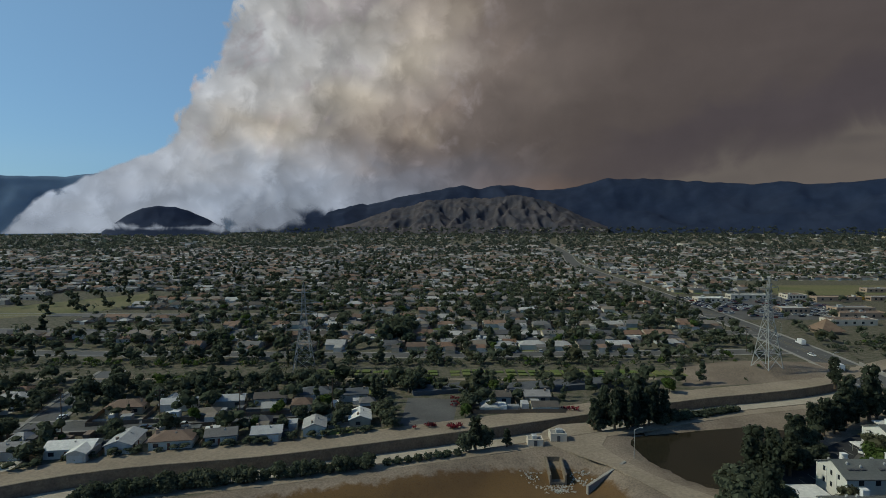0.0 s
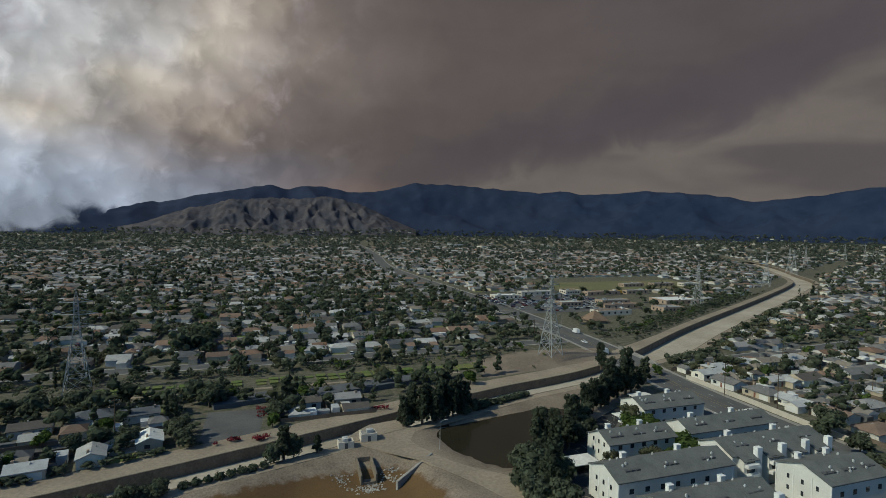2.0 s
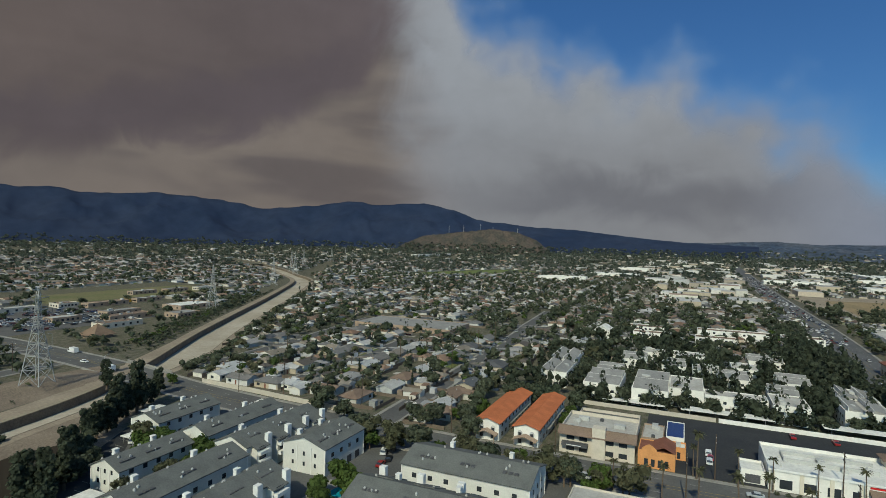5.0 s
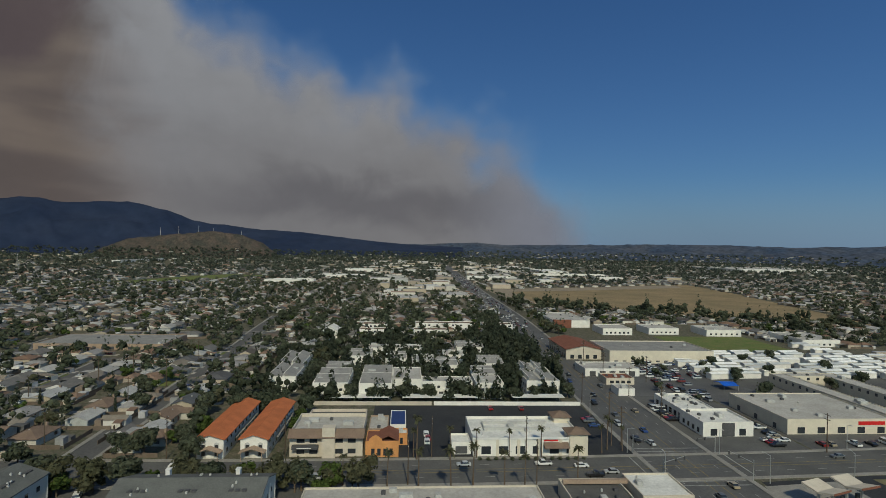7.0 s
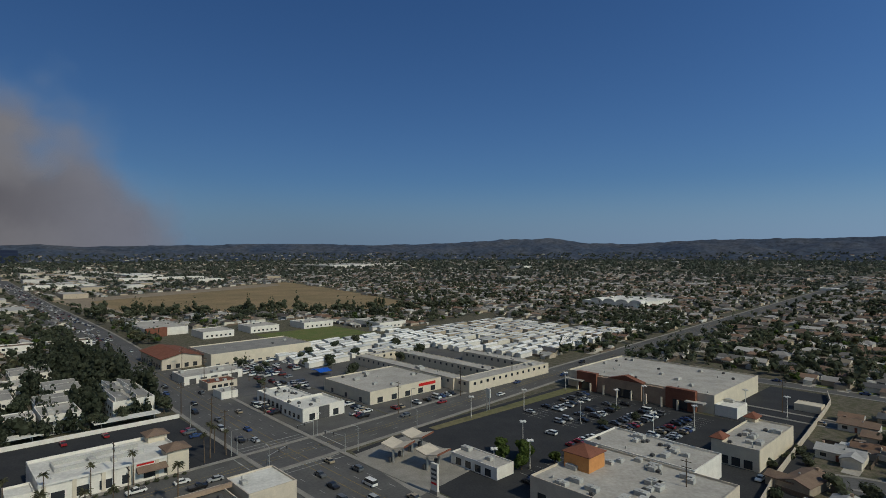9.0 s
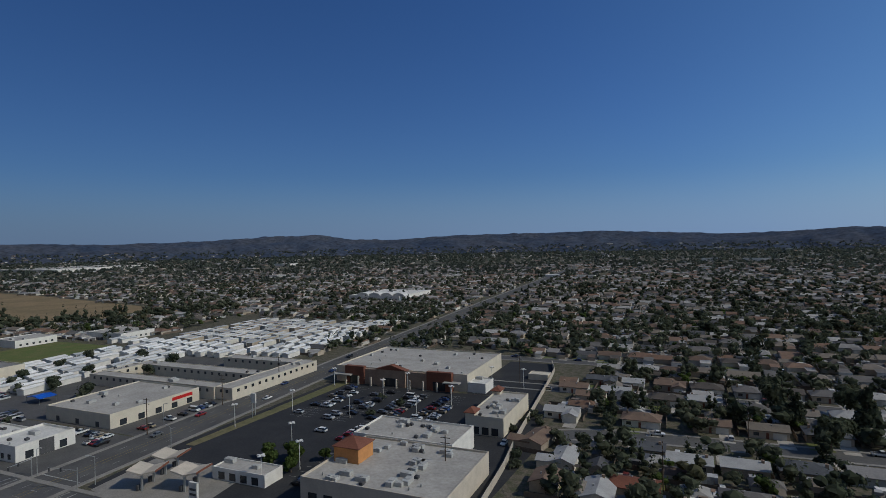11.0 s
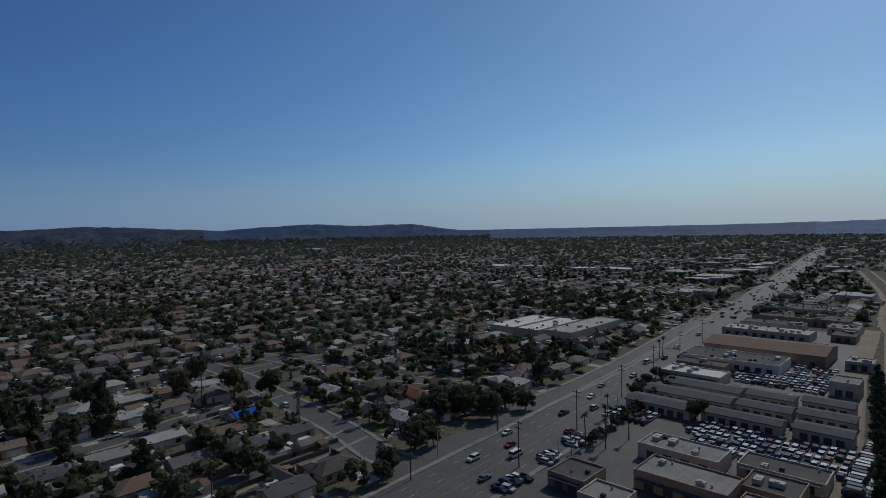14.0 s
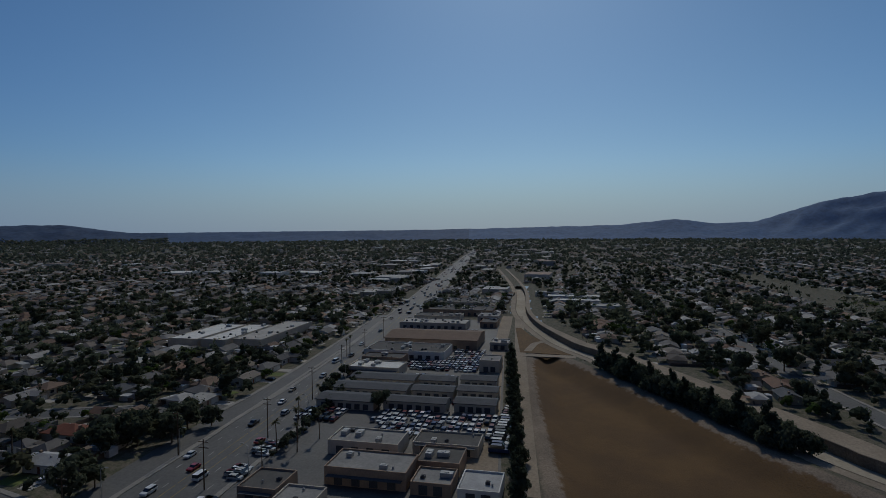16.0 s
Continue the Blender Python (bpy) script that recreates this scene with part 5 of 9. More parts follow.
def make_house(shape, roof):
    rm, word = ROOFMATS[roof]
    kindw = ("gabled", "hipped", "L-shaped", "gabled", "hipped", "L-shaped")[shape]
    h = thing("house", f"single-storey stucco house with {kindw} {word} roof", "house")
    w, d = ((14, 9), (15, 10), (15, 8), (11, 8.5), (12, 11), (16, 9))[shape]
    z, rise = 2.7, 1.5
    wall, rf = B(), B()
    x0, y0, x1, y1 = -w / 2, -d / 2, w / 2, d / 2
    if shape in (0, 3):
        wall_gable(wall, x0, y0, x1, y1, z, rise, "x")
        roof_gable(rf, x0, y0, x1, y1, z, rise, "x")
    elif shape in (1, 4):
        box(wall, x0, y0, 0, x1, y1, z)
        roof_hip(rf, x0, y0, x1, y1, z, rise + 0.3)
    else:
        wall_gable(wall, x0, y0, x1, y1, z, rise, "x")
        roof_gable(rf, x0, y0, x1, y1, z, rise, "x")
        wall_gable(wall, x1 - 6.2, y0 - 4.5, x1 - 0.01, y0 + 0.5, z - 0.02, rise * 0.8, "y")
        roof_gable(rf, x1 - 6.2, y0 - 4.5, x1 - 0.01, y0 + d * 0.45, z - 0.02, rise * 0.8, "y")
    part("wall", wall, WALL, h)
    r = part("roof", rf, rm, h)
    yf = y0 - 4.5 if shape in (2, 5) else y0
    gx0 = x1 - 5.6
    part("garage_door", boxed((gx0, yf - 0.06, 0.05, gx0 + 4.6, yf + 0.02, 2.2)), DOORWHITE, h, "white sectional garage door")
    part("door", boxed((-1.0, y0 - 0.05, 0.05, 0.0, y0 + 0.02, 2.1)), REDTILE, h)
    win = mesh_of("window", boxed((-0.95, -0.05, -0.6, 0.95, 0.05, 0.6)), GLASS)
    for wx, wy, a in ((x0 + 2.6, y0, 0), (x0 + 3, y1, 0), (x0, 0.8, 90)):
        shared("window", win, h, at(wx, wy, 1.5, a))
    part("chimney", boxed((x0 + 1.2, 0.4, z, x0 + 2.1, 1.2, z + rise + 0.7)), TANBRICK, r)
    part("vent", boxed((1.0, -1.6, z + 0.7, 1.5, -1.2, z + 1.7)), UNIT, r)
    if roof == "tarp":
        bm = B()
        prism(bm, [(y0 - 0.3, z + 0.36), (y0 - 0.3, z + 0.44), (0.0, z + rise + 0.34), (0.0, z + rise + 0.26)], "x", x0 + 1, x1 - 2)
        part("tarp", bm, TARP, r, "bright blue plastic tarpaulin")
    return h


HOUSE_SPOTS = []


def house(x, y, yaw=0.0, shape=0, roof="mixed", scale=0.88):
    m = at(x, y, 0, yaw) @ Matrix.Diagonal((scale, scale, 1, 1))
    HOUSE_SPOTS.append((x, y))
    key = (shape, roof)
    if key in HOUSES:
        return again(HOUSES[key], m)
    HOUSES[key] = make_house(shape, roof)
    HOUSES[key].matrix_basis = m
    return HOUSES[key]


# ---- vehicles ----
CARS = {}


def make_car(kind, paint):
    label = {"sedan": "saloon car", "suv": "sport utility car", "pickup": "pickup truck", "van": "van", "truck": "box truck"}[kind]
    c = thing({"sedan": "car", "suv": "car", "pickup": "pickup_truck", "van": "van", "truck": "box_truck"}[kind], f"{paint} {label} standing on asphalt", "car" if kind in ("sedan", "suv") else "truck" if kind != "van" else "van")
    L_, w = {"sedan": (4.6, 0.9), "suv": (4.7, 0.95), "pickup": (5.4, 0.97), "van": (5.2, 1.0), "truck": (7.5, 1.15)}[kind]
    h = L_ / 2
    body = {"sedan": [(-h, 0.35), (h, 0.35), (h, 0.7), (h - 0.25, 0.85), (h - 1.2, 0.95), (-h + 0.7, 0.98), (-h, 0.9)],
            "suv": [(-h, 0.4), (h, 0.4), (h, 0.85), (h - 0.2, 1.0), (h - 1.1, 1.1), (-h, 1.1)],
            "pickup": [(-h, 0.45), (h, 0.45), (h, 0.95), (h - 1.3, 1.1), (-h, 1.1)],
            "van": [(-h, 0.4), (h, 0.4), (h, 0.95), (h - 0.8, 1.15), (-h, 1.15)],
            "truck": [(-h, 0.6), (h, 0.5), (h, 1.4), (h - 0.2, 1.5), (-h, 1.2)]}[kind]
    bm = B()
    prism(bm, [(x, z) for x, z in body], "y", -w, w)
    part("body", bm, PAINTS[paint], c)
    cab = {"sedan": (-h + 0.5, -h + 1.1, h - 1.9, h - 1.25, 0.94, 1.42), "suv": (-h + 0.05, -h + 0.35, h - 1.8, h - 1.1, 1.08, 1.68), "pickup": (-0.6, -0.4, h - 1.95, h - 1.35, 1.08, 1.75),
           "van": (-h + 0.03, -h + 0.15, h - 1.3, h - 0.7, 1.13, 2.05), "truck": (h - 1.9, h - 1.85, h - 0.5, h - 0.2, 1.45, 2.3)}[kind]
    bm = B()
    b0, t0, t1, b1, z0, z1 = cab
    lo = [bm.verts.new((x, y, z0)) for x, y in ((b0, -w + 0.06), (b1, -w + 0.06), (b1, w - 0.06), (b0, w - 0.06))]
    hi = [bm.verts.new((x, y, z1)) for x, y in ((t0, -w + 0.2), (t1, -w + 0.2), (t1, w - 0.2), (t0, w - 0.2))]
    for i in range(4):
        bm.faces.new((lo[i], lo[(i + 1) % 4], hi[(i + 1) % 4], hi[i]))
    bm.faces.new(hi)
    part("glasshouse", bm, GLASS, c, "dark tinted car glass")
    part("top", boxed((t0 - 0.02, -w + 0.17, z1 - 0.01, t1 + 0.02, w - 0.17, z1 + 0.06)), PAINTS[paint], c)
    if kind == "truck":
        part("cargo_box", boxed((-h, -w - 0.05, 0.9, h - 2.0, w + 0.05, 3.2)), PAINTS["white"], c, "white cargo box")
    if kind == "pickup":
        part("bed", boxed((-h + 0.12, -w + 0.12, 1.1, -0.75, w - 0.12, 1.115)), DARKMETAL, c, "dark load bed")
    bm = B()
    tube(bm, (0, -0.11, 0), (0, 0.11, 0), 0.33, 0.33, 10)
    wheel = mesh_of("wheel", bm, TYRE)
    for x in (-h + 0.85, h - 0.9):
        for y in (-w + 0.1, w - 0.1):
            shared("wheel", wheel, c, at(x, y, 0.33))
    return c


def car(x, y, yaw, kind="sedan", paint="white", z=0.06):
    m = at(x, y, z, yaw)
    key = (kind, paint)
    if key in CARS:
        return again(CARS[key], m)
    CARS[key] = make_car(kind, paint)
    CARS[key].matrix_basis = m
    return CARS[key]


# ---- flat-roofed buildings ----
def windows_on(b, name, me_cache, side, x0, y0, x1, y1, n, wd, z0, z1, material=None, margin=1.5):
    key = (round(wd, 2), round(z1 - z0, 2), material)
    if key not in me_cache:
        me_cache[key] = mesh_of("window", boxed((-wd / 2, -0.06, 0, wd / 2, 0.06, z1 - z0)), material or GLASS)
    for i in range(n):
        k = (i + 0.5) / n
        if side in "SN":
            shared(name, me_cache[key], b, at(x0 + margin + (x1 - x0 - 2 * margin) * k, y0 if side == "S" else y1, z0))
        else:
            shared(name, me_cache[key], b, at(x0 if side == "W" else x1, y0 + margin + (y1 - y0 - 2 * margin) * k, z0, 90))


WINDOW_MESHES = {}
UNIT_MESH = {}


def roof_unit_mesh(kind):
    if kind not in UNIT_MESH:
        s = {0: (1.1, 0.8, 1.1), 1: (0.6, 0.6, 0.8), 2: (1.8, 1.0, 1.3), 3: (0.25, 0.25, 0.7)}[kind]
        bm = boxed((-s[0], -s[1], 0, s[0], s[1], s[2]))
        bmesh.ops.bevel(bm, geom=bm.edges[:], offset=0.06, segments=1, affect="EDGES")
        tube(bm, (0, 0, s[2]), (0, 0, s[2] + 0.15), min(s[:2]) * 0.7, min(s[:2]) * 0.7, 10)
        UNIT_MESH[kind] = mesh_of("roof_unit", bm, UNIT if kind != 1 else DARKMETAL)
    return UNIT_MESH[kind]


def flat_building(name, label, category, x0, y0, x1, y1, h, wall, roof, parapet=0.7, units=0, wins=(), seed=1, z=0.0, kinds=(0, 1, 2, 3)):
    b = thing(name, label, category, at((x0 + x1) / 2, (y0 + y1) / 2, z))
    w, d = (x1 - x0) / 2, (y1 - y0) / 2
    t = 0.3
    bm = boxed((-w, -d, 0, w, -d + t, h), (-w, d - t, 0, w, d, h), (-w, -d + t, 0, -w + t, d - t, h), (w - t, -d + t, 0, w, d - t, h))
    part("wall", bm, wall, b)
    part("roof", boxed((-w + t, -d + t, h - parapet - 0.3, w - t, d - t, h - parapet)), roof, b)
    r = random.Random(seed)
    for i in range(units):
        shared("roof_unit", roof_unit_mesh(kinds[r.randrange(len(kinds))]), b, at(r.uniform(-w + 2, w - 2), r.uniform(-d + 2, d - 2), h - parapet, r.choice((0, 90))))
    for side, n, wd, z0, z1, *m in wins:
        windows_on(b, "window", WINDOW_MESHES, side, -w, -d, w, d, n, wd, z0, z1, *m)
    return b


def gable_building(name, label, category, x0, y0, x1, y1, z, rise, axis, wall, roof, over=0.5, wins=()):
    b = thing(name, label, category, at((x0 + x1) / 2, (y0 + y1) / 2))
    w, d = (x1 - x0) / 2, (y1 - y0) / 2
    bm, rf = B(), B()
    wall_gable(bm, -w, -d, w, d, z, rise, axis)
    roof_gable(rf, -w, -d, w, d, z, rise, axis, over, 0.25)
    part("wall", bm, wall, b)
    part("roof", rf, roof, b)
    for side, n, wd, z0, z1, *m in wins:
        windows_on(b, "window", WINDOW_MESHES, side, -w, -d, w, d, n, wd, z0, z1, *m)
    return b


# ---- the grey apartment complex ----
def grey_apartment(x0, y0, x1, y1, axis, bays="", seed=0, garages=False, eave=8.0):
    rise = 2.7
    b = gable_building("apartment_building", "three-storey apartment house with pale siding and grey shingle roof", "apartment building", x0, y0, x1, y1, eave, rise, axis, SIDING, GREYROOF, 0.45,
                       [(s, 3, 0.7, z, z + 1.2) for s in ("W" if axis == "x" else "S",) for z in (2.2, 5.2)])
    w, d = (x1 - x0) / 2, (y1 - y0) / 2
    r = random.Random(seed)
    roof = next(c for c in b.children if c.name.startswith("roof"))
    L_, D_ = (w, d) if axis == "x" else (d, w)
    for i in range(3):
        c = -L_ + (i + 0.5) * 2 * L_ / 3
        for j in range(4):
            u, v = c + r.uniform(-2.6, 2.6), r.choice((-1, 1)) * D_ * r.uniform(0.2, 0.7)
            zz = eave + 0.2 + rise * (1 - abs(v) / D_)
            p = (u, v, zz - 0.15) if axis == "x" else (v, u, zz - 0.15)
            shared("roof_vent", roof_unit_mesh(3), roof, at(*p))
    # skylights in rows and white boxed chimneys
    sk = mesh_of("skylight", boxed((-0.6, -0.55, 0, 0.6, 0.55, 0.4)), DARKMETAL)
    for i in range(3):
        c = -L_ + (i + 0.5) * 2 * L_ / 3
        for j in range(3):
            v = -D_ * 0.55
            zz = eave + 0.25 + rise * 0.45
            u = c + (j - 1) * 1.6
            shared("skylight", sk, roof, at(*((u, v, zz - 0.12) if axis == "x" else (v, u, zz - 0.12))))
    ch = mesh_of("chimney", boxed((-0.7, -0.55, 0, 0.7, 0.55, 2.2), (-0.8, -0.65, 2.2, 0.8, 0.65, 2.4)), TRIM)
    for i in range(2):
        u = -L_ + (i * 2 + 1) * L_ / 2
        shared("chimney", ch, roof, at(*((u, D_ * 0.75, eave + 0.3) if axis == "x" else (D_ * 0.75, u, eave + 0.3))))
    if bays:
        # projecting bays with sloped roofs, balconies and tall white chimney boxes
        n = max(2, int(2 * L_ / 9))
        for i in range(n):
            u = -L_ + (i + 0.5) * 2 * L_ / n
            sgn = -1 if bays in "SW" else 1
            bm = B()
            if axis == "x":
                box(bm, u - 2.6, min(sgn * D_, sgn * (D_ + 2.2)), 0, u + 2.2, max(sgn * D_, sgn * (D_ + 2.2)), 7.4)
            else:
                box(bm, min(sgn * D_, sgn * (D_ + 2.2)), u - 2.6, 0, max(sgn * D_, sgn * (D_ + 2.2)), u + 2.2, 7.4)
            bay = part("bay", bm, SIDING, b)
            bm = B()
            prof = [(sgn * (D_ + 2.6), 7.2), (sgn * (D_ + 2.6), 7.45), (sgn * (D_ * 0.35), 10.3), (sgn * (D_ * 0.35), 10.0)]
            prism(bm, prof, axis, u - 3.0, u + 2.6)
            part("bay_roof", bm, GREYROOF, bay)
            bm = boxed((u + 2.4, sgn * (D_ + 1.2) - 0.7, 0, u + 4.2, sgn * (D_ + 1.2) + 0.7, 10.4)) if axis == "x" else boxed((sgn * (D_ + 1.2) - 0.7, u + 2.4, 0, sgn * (D_ + 1.2) + 0.7, u + 4.2, 10.4))
            part("chimney_box", bm, TRIM, b, "tall white chimney box")
            for z in (2.9, 5.6):
                y_a, y_b = sorted((sgn * (D_ + 2.2), sgn * (D_ + 3.4)))
                q = (u - 2.4, y_a, z, u + 2.0, y_b, z + 1.0) if axis == "x" else (y_a, u - 2.4, z, y_b, u + 2.0, z + 1.0)
                part("balcony", boxed(q), TRIM, b)
                y_a, y_b = sorted((sgn * (D_ + 2.15), sgn * (D_ + 2.26)))
                q = (u - 1.6, y_a, z + 1.05, u + 1.2, y_b, z + 2.1) if axis == "x" else (y_a, u - 1.6, z + 1.05, y_b, u + 1.2, z + 2.1)
                part("window", boxed(q), GLASS, bay)
    # vertical white boards and windows on the long sides
    tr = mesh_of("corner_board", boxed((-0.14, -0.14, 0, 0.14, 0.14, eave)), TRIM)
    for sx in (-1, 1):
        for sy in (-1, 1):
            shared("corner_board", tr, b, at(sx * w, sy * d, 0))
    for k in (-0.34, 0.34):
        if axis == "x":
            shared("corner_board", tr, b, at(-w, k * 2 * d * 0.5, 0))
        else:
            shared("corner_board", tr, b, at(k * 2 * w * 0.5, -d, 0))
    for s in ("N", "S") if axis == "x" else ("E", "W"):
        if s != bays:
            windows_on(b, "window", WINDOW_MESHES, s, -w, -d, w, d, max(4, int(L_ / 2.4)), 1.3, 4.9, 6.2)
            windows_on(b, "window", WINDOW_MESHES, s, -w, -d, w, d, max(4, int(L_ / 2.4)), 2.4 if garages else 1.3, 0.2 if garages else 1.6, 2.5, DARKMETAL if garages else GLASS)
    return b


grey_apartment(85, 111, 121, 123, "x", "", 1)
grey_apartment(85, 93, 116, 104, "x", "S", 2)
grey_apartment(125, 115, 161, 127, "x", "S", 3)
grey_apartment(127, 132, 161, 143, "x", "", 4)
grey_apartment(134, 94, 155, 109, "x", "", 5, True)
grey_apartment(100, 135, 124, 146, "x", "", 6, False, 6.4)
grey_apartment(131, 158, 157, 171, "x", "", 7, False, 6.6)
grey_apartment(136, 34, 153, 70, "y", "", 8)
grey_apartment(112, 40, 126, 73, "y", "E", 9)


def carport(x0, y0, x1, y1, h=2.7):
    c = thing("carport", "open carport with flat white roof on steel posts", "carport", at((x0 + x1) / 2, (y0 + y1) / 2))
    w, d = (x1 - x0) / 2, (y1 - y0) / 2
    part("roof", boxed((-w, -d, h - 0.25, w, d, h)), PALEROOF, c)
    pm = mesh_of("post", boxed((-0.08, -0.08, 0, 0.08, 0.08, h - 0.25)), METAL)
    for sx in (-0.85, 0.85):
        for sy in (-0.8, 0.8):
            shared("post", pm, c, at(sx * w, sy * d))
    return c


carport(86, 133.5, 96, 140.5)
carport(125, 163, 135, 168.5, 2.8)
carport(146, 180, 155, 187)

# ---- orange tile apartment pair ----
for yy in (58, 44):
    b = gable_building("apartment_building", "two-storey white apartment house with orange tile roof", "apartment building", 186, yy, 230, yy + 8.6, 6.2, 1.6, "x", WHITE, TILE, 0.7,
                       [("S", 9, 1.4, 4.1, 5.3), ("N", 9, 1.4, 4.1, 5.3), ("S", 9, 1.4, 1.1, 2.4), ("N", 9, 1.4, 1.1, 2.4)])
    bm = boxed((-25.0, -3.4, 0, -24.8, -3.2, 2.7), (-25.0, 3.2, 0, -24.8, 3.4, 2.7))
    prism(bm, [(-4.2, 2.6), (-4.2, 2.8), (0, 4.3), (4.2, 2.8), (4.2, 2.6), (0, 4.05)], "x", -25.2, -21.95)
    part("porch", bm, TANBRICK, b, "open brown timber entrance gable")
    for yk in (-2.1, 2.1):
        bm = B()
        prism(bm, [(yk - 0.85, 0.4)] + [(yk + 0.85 * math.cos(k * math.pi / 8), 4.4 + 0.85 * math.sin(k * math.pi / 8)) for k in range(8, -1, -1)] + [(yk + 0.85, 0.4)], "x", -22.12, -21.98)
        part("arched_window", bm, UNIT, b, "tall arched window with dark panes")
        part("pane", boxed((-22.16, yk - 0.55, 3.0, -22.11, yk + 0.55, 4.5), (-22.16, yk - 0.55, 0.8, -22.11, yk + 0.55, 2.3)), GLASS, b)
    part("balcony", boxed((-10, -5.3, 2.9, 18, -4.3, 3.1)), CONCRETE, b)

# ---- office block with brown mansard ----
b = flat_building("office_building", "three-storey beige medical office with brown mansard roof", "office building", 187, 13, 208, 37, 8.2, BEIGE, FLATROOF, 1.2, 7, [("W", 5, 2.6, 1.0, 2.6), ("W", 5, 2.6, 4.6, 6.2), ("S", 5, 1.6, 4.2, 5.6)], 3)
bm = B()
prism(bm, [(-12.4, 6.6), (-12.4, 6.9), (-9.6, 8.9), (-9.0, 8.9), (-9.0, 6.6)], "y", -12.6, 12.4)
part("mansard", bm, BROWNROOF, b, "sloped brown shingle mansard")
part("stair_tower", boxed((-12.2, -3.0, 0, -8.5, 1.2, 10.0)), BEIGE, b)
part("balcony", boxed((-12.6, 2.5, 3.0, -10.4, 11.0, 4.1)), DARKMETAL, b)
part("sign_board", boxed((-12.72, 4, 3.2, -12.62, 10, 3.9)), DARKMETAL, b)
part("sign_letter_bar", boxed((-12.78, 4.6, 3.4, -12.73, 9.4, 3.65)), TRIM, b)
flat_building("parking_deck", "raised parking deck with beige parapet", "parking deck", 208.2, 14, 226, 36, 4.6, BEIGE, OLDASPHALT, 1.1, 0, (), 4)

# ---- orange mission-style building ----
b = flat_building("mission_building", "orange mission-style building with curved parapet and arches", "shop", 186, 1, 197, 12, 5.4, ORANGE_STUCCO, REDTILE, 0.2, 0, [("W", 4, 1.1, 0.6, 2.9)], 5)
bm = B()
prism(bm, [(0, 5.3), (0, 6.0), (1, 6.8), (2.2, 7.4), (3.4, 6.8), (4.4, 6.0), (4.4, 5.3)], "x", -5.6, -5.2)
part("curved_parapet", bm, ORANGE_STUCCO, b)
bm = B()
roof_gable(bm, -4.9, -5.2, 5.4, 1.0, 5.3, 1.6, "x", 0.3)
part("tile_roof", bm, REDTILE, b, "red-brown tile roof")
flat_building("annexe", "small orange stucco annexe with arched openings", "annexe", 197.2, -2, 203, 3.5, 4.2, ORANGE_STUCCO, PALEROOF, 0.5, 1, [("W", 2, 1.0, 0.5, 2.6)], 6)
flat_building("workshop", "narrow brown flat-roofed workshop", "workshop", 200, 5, 216, 12, 5.0, TANBRICK, FLATROOF, 0.5, 3, (), 7)
flat_building("workshop", "narrow shop with deep blue roof panels", "workshop", 206, -1.5, 224, 4.4, 4.6, WHITE, BLUEPANEL, 0.2, 0, (), 8)

# ---- drugstore ----
b = flat_building("drugstore", "cream drugstore with white roof and brown hip towers", "shop", 186, -62, 210, -24, 6.3, WHITE, PALEROOF, 0.9, 6, [("W", 6, 3.2, 0.8, 3.4)], 9)
for (tx, ty, s) in ((-9.5, -17.0, 3.2), (9.5, -16.5, 3.0)):
    tw = part("corner_tower", boxed((tx - s, ty - s, 0, tx + s, ty + s, 7.4)), CREAM, b)
    bm = B()
    roof_hip(bm, tx - s, ty - s, tx + s, ty + s, 7.4, 1.6, 0.7)
    part("tower_roof", bm, BROWNROOF, tw, "brown tile hip roof")
bm = B()
prism(bm, [(-14.6, 3.3), (-14.6, 3.5), (-12.1, 4.7), (-12.1, 3.3)], "y", -13.5, -5)
part("awning", bm, BROWNROOF, b, "brown tiled awning")
part("sign_bar", boxed((-12.12, -10.0, 5.0, -12.02, -5.2, 5.5)), PLASTICRED, b, "red sign bar")
part("cornice", boxed((-12.35, -19.2, 5.75, -12.01, 19.2, 6.35)), TRIM, b, "white moulded cornice")
for k in range(6):
    part("pilaster", boxed((-12.3, -18.6 + k * 7.2, 0, -12.01, -17.6 + k * 7.2, 5.7)), CREAM, b)
part("roof_screen", boxed((-2, -10, 5.4, -1.7, 14, 6.6), (5, -10, 5.4, 5.3, 14, 6.6), (-1.7, 13.7, 5.4, 5, 14, 6.6)), UNIT, b)
flat_building("drive_through", "white drive-through canopy beside the drugstore", "canopy", 188, -23.5, 197, -17, 4.2, WHITE, PALEROOF, 0.6, 0, [("W", 1, 4, 0.3, 2.8, DARKMETAL)], 10)

# ---- white garden apartments ----
G2 = [(270, 51, 298, 64, 6.4, "y"), (300, 53, 332, 66, 6.2, "y"), (257, 25, 284, 41, 6.6, "x"), (286, 27, 302, 40, 6.0, "x"), (256, 5, 291, 20, 6.6, "x"), (262, -9, 288, 4.8, 7.2, ""), (262, -33, 272, -9.2, 6.2, ""),
      (257, -47, 276, -34, 6.6, ""), (276.2, -47, 292, -35, 6.0, "x"), (262, -75, 284, -59, 6.4, "y"), (284.2, -76, 305, -63, 6.2, "y"), (318, -2, 334, 10, 5.6, "x"), (316, -18, 332, -5, 5.4, ""), (300, -30, 316, -16, 5.8, "x"),
      (304, -56, 322, -42, 5.8, "x"), (330, -38, 346, -24, 5.6, ""), (326, 18, 342, 32, 5.6, "x"), (352, -12, 366, 22, 5.6, ""), (356, -52, 372, -34, 5.6, "x")]
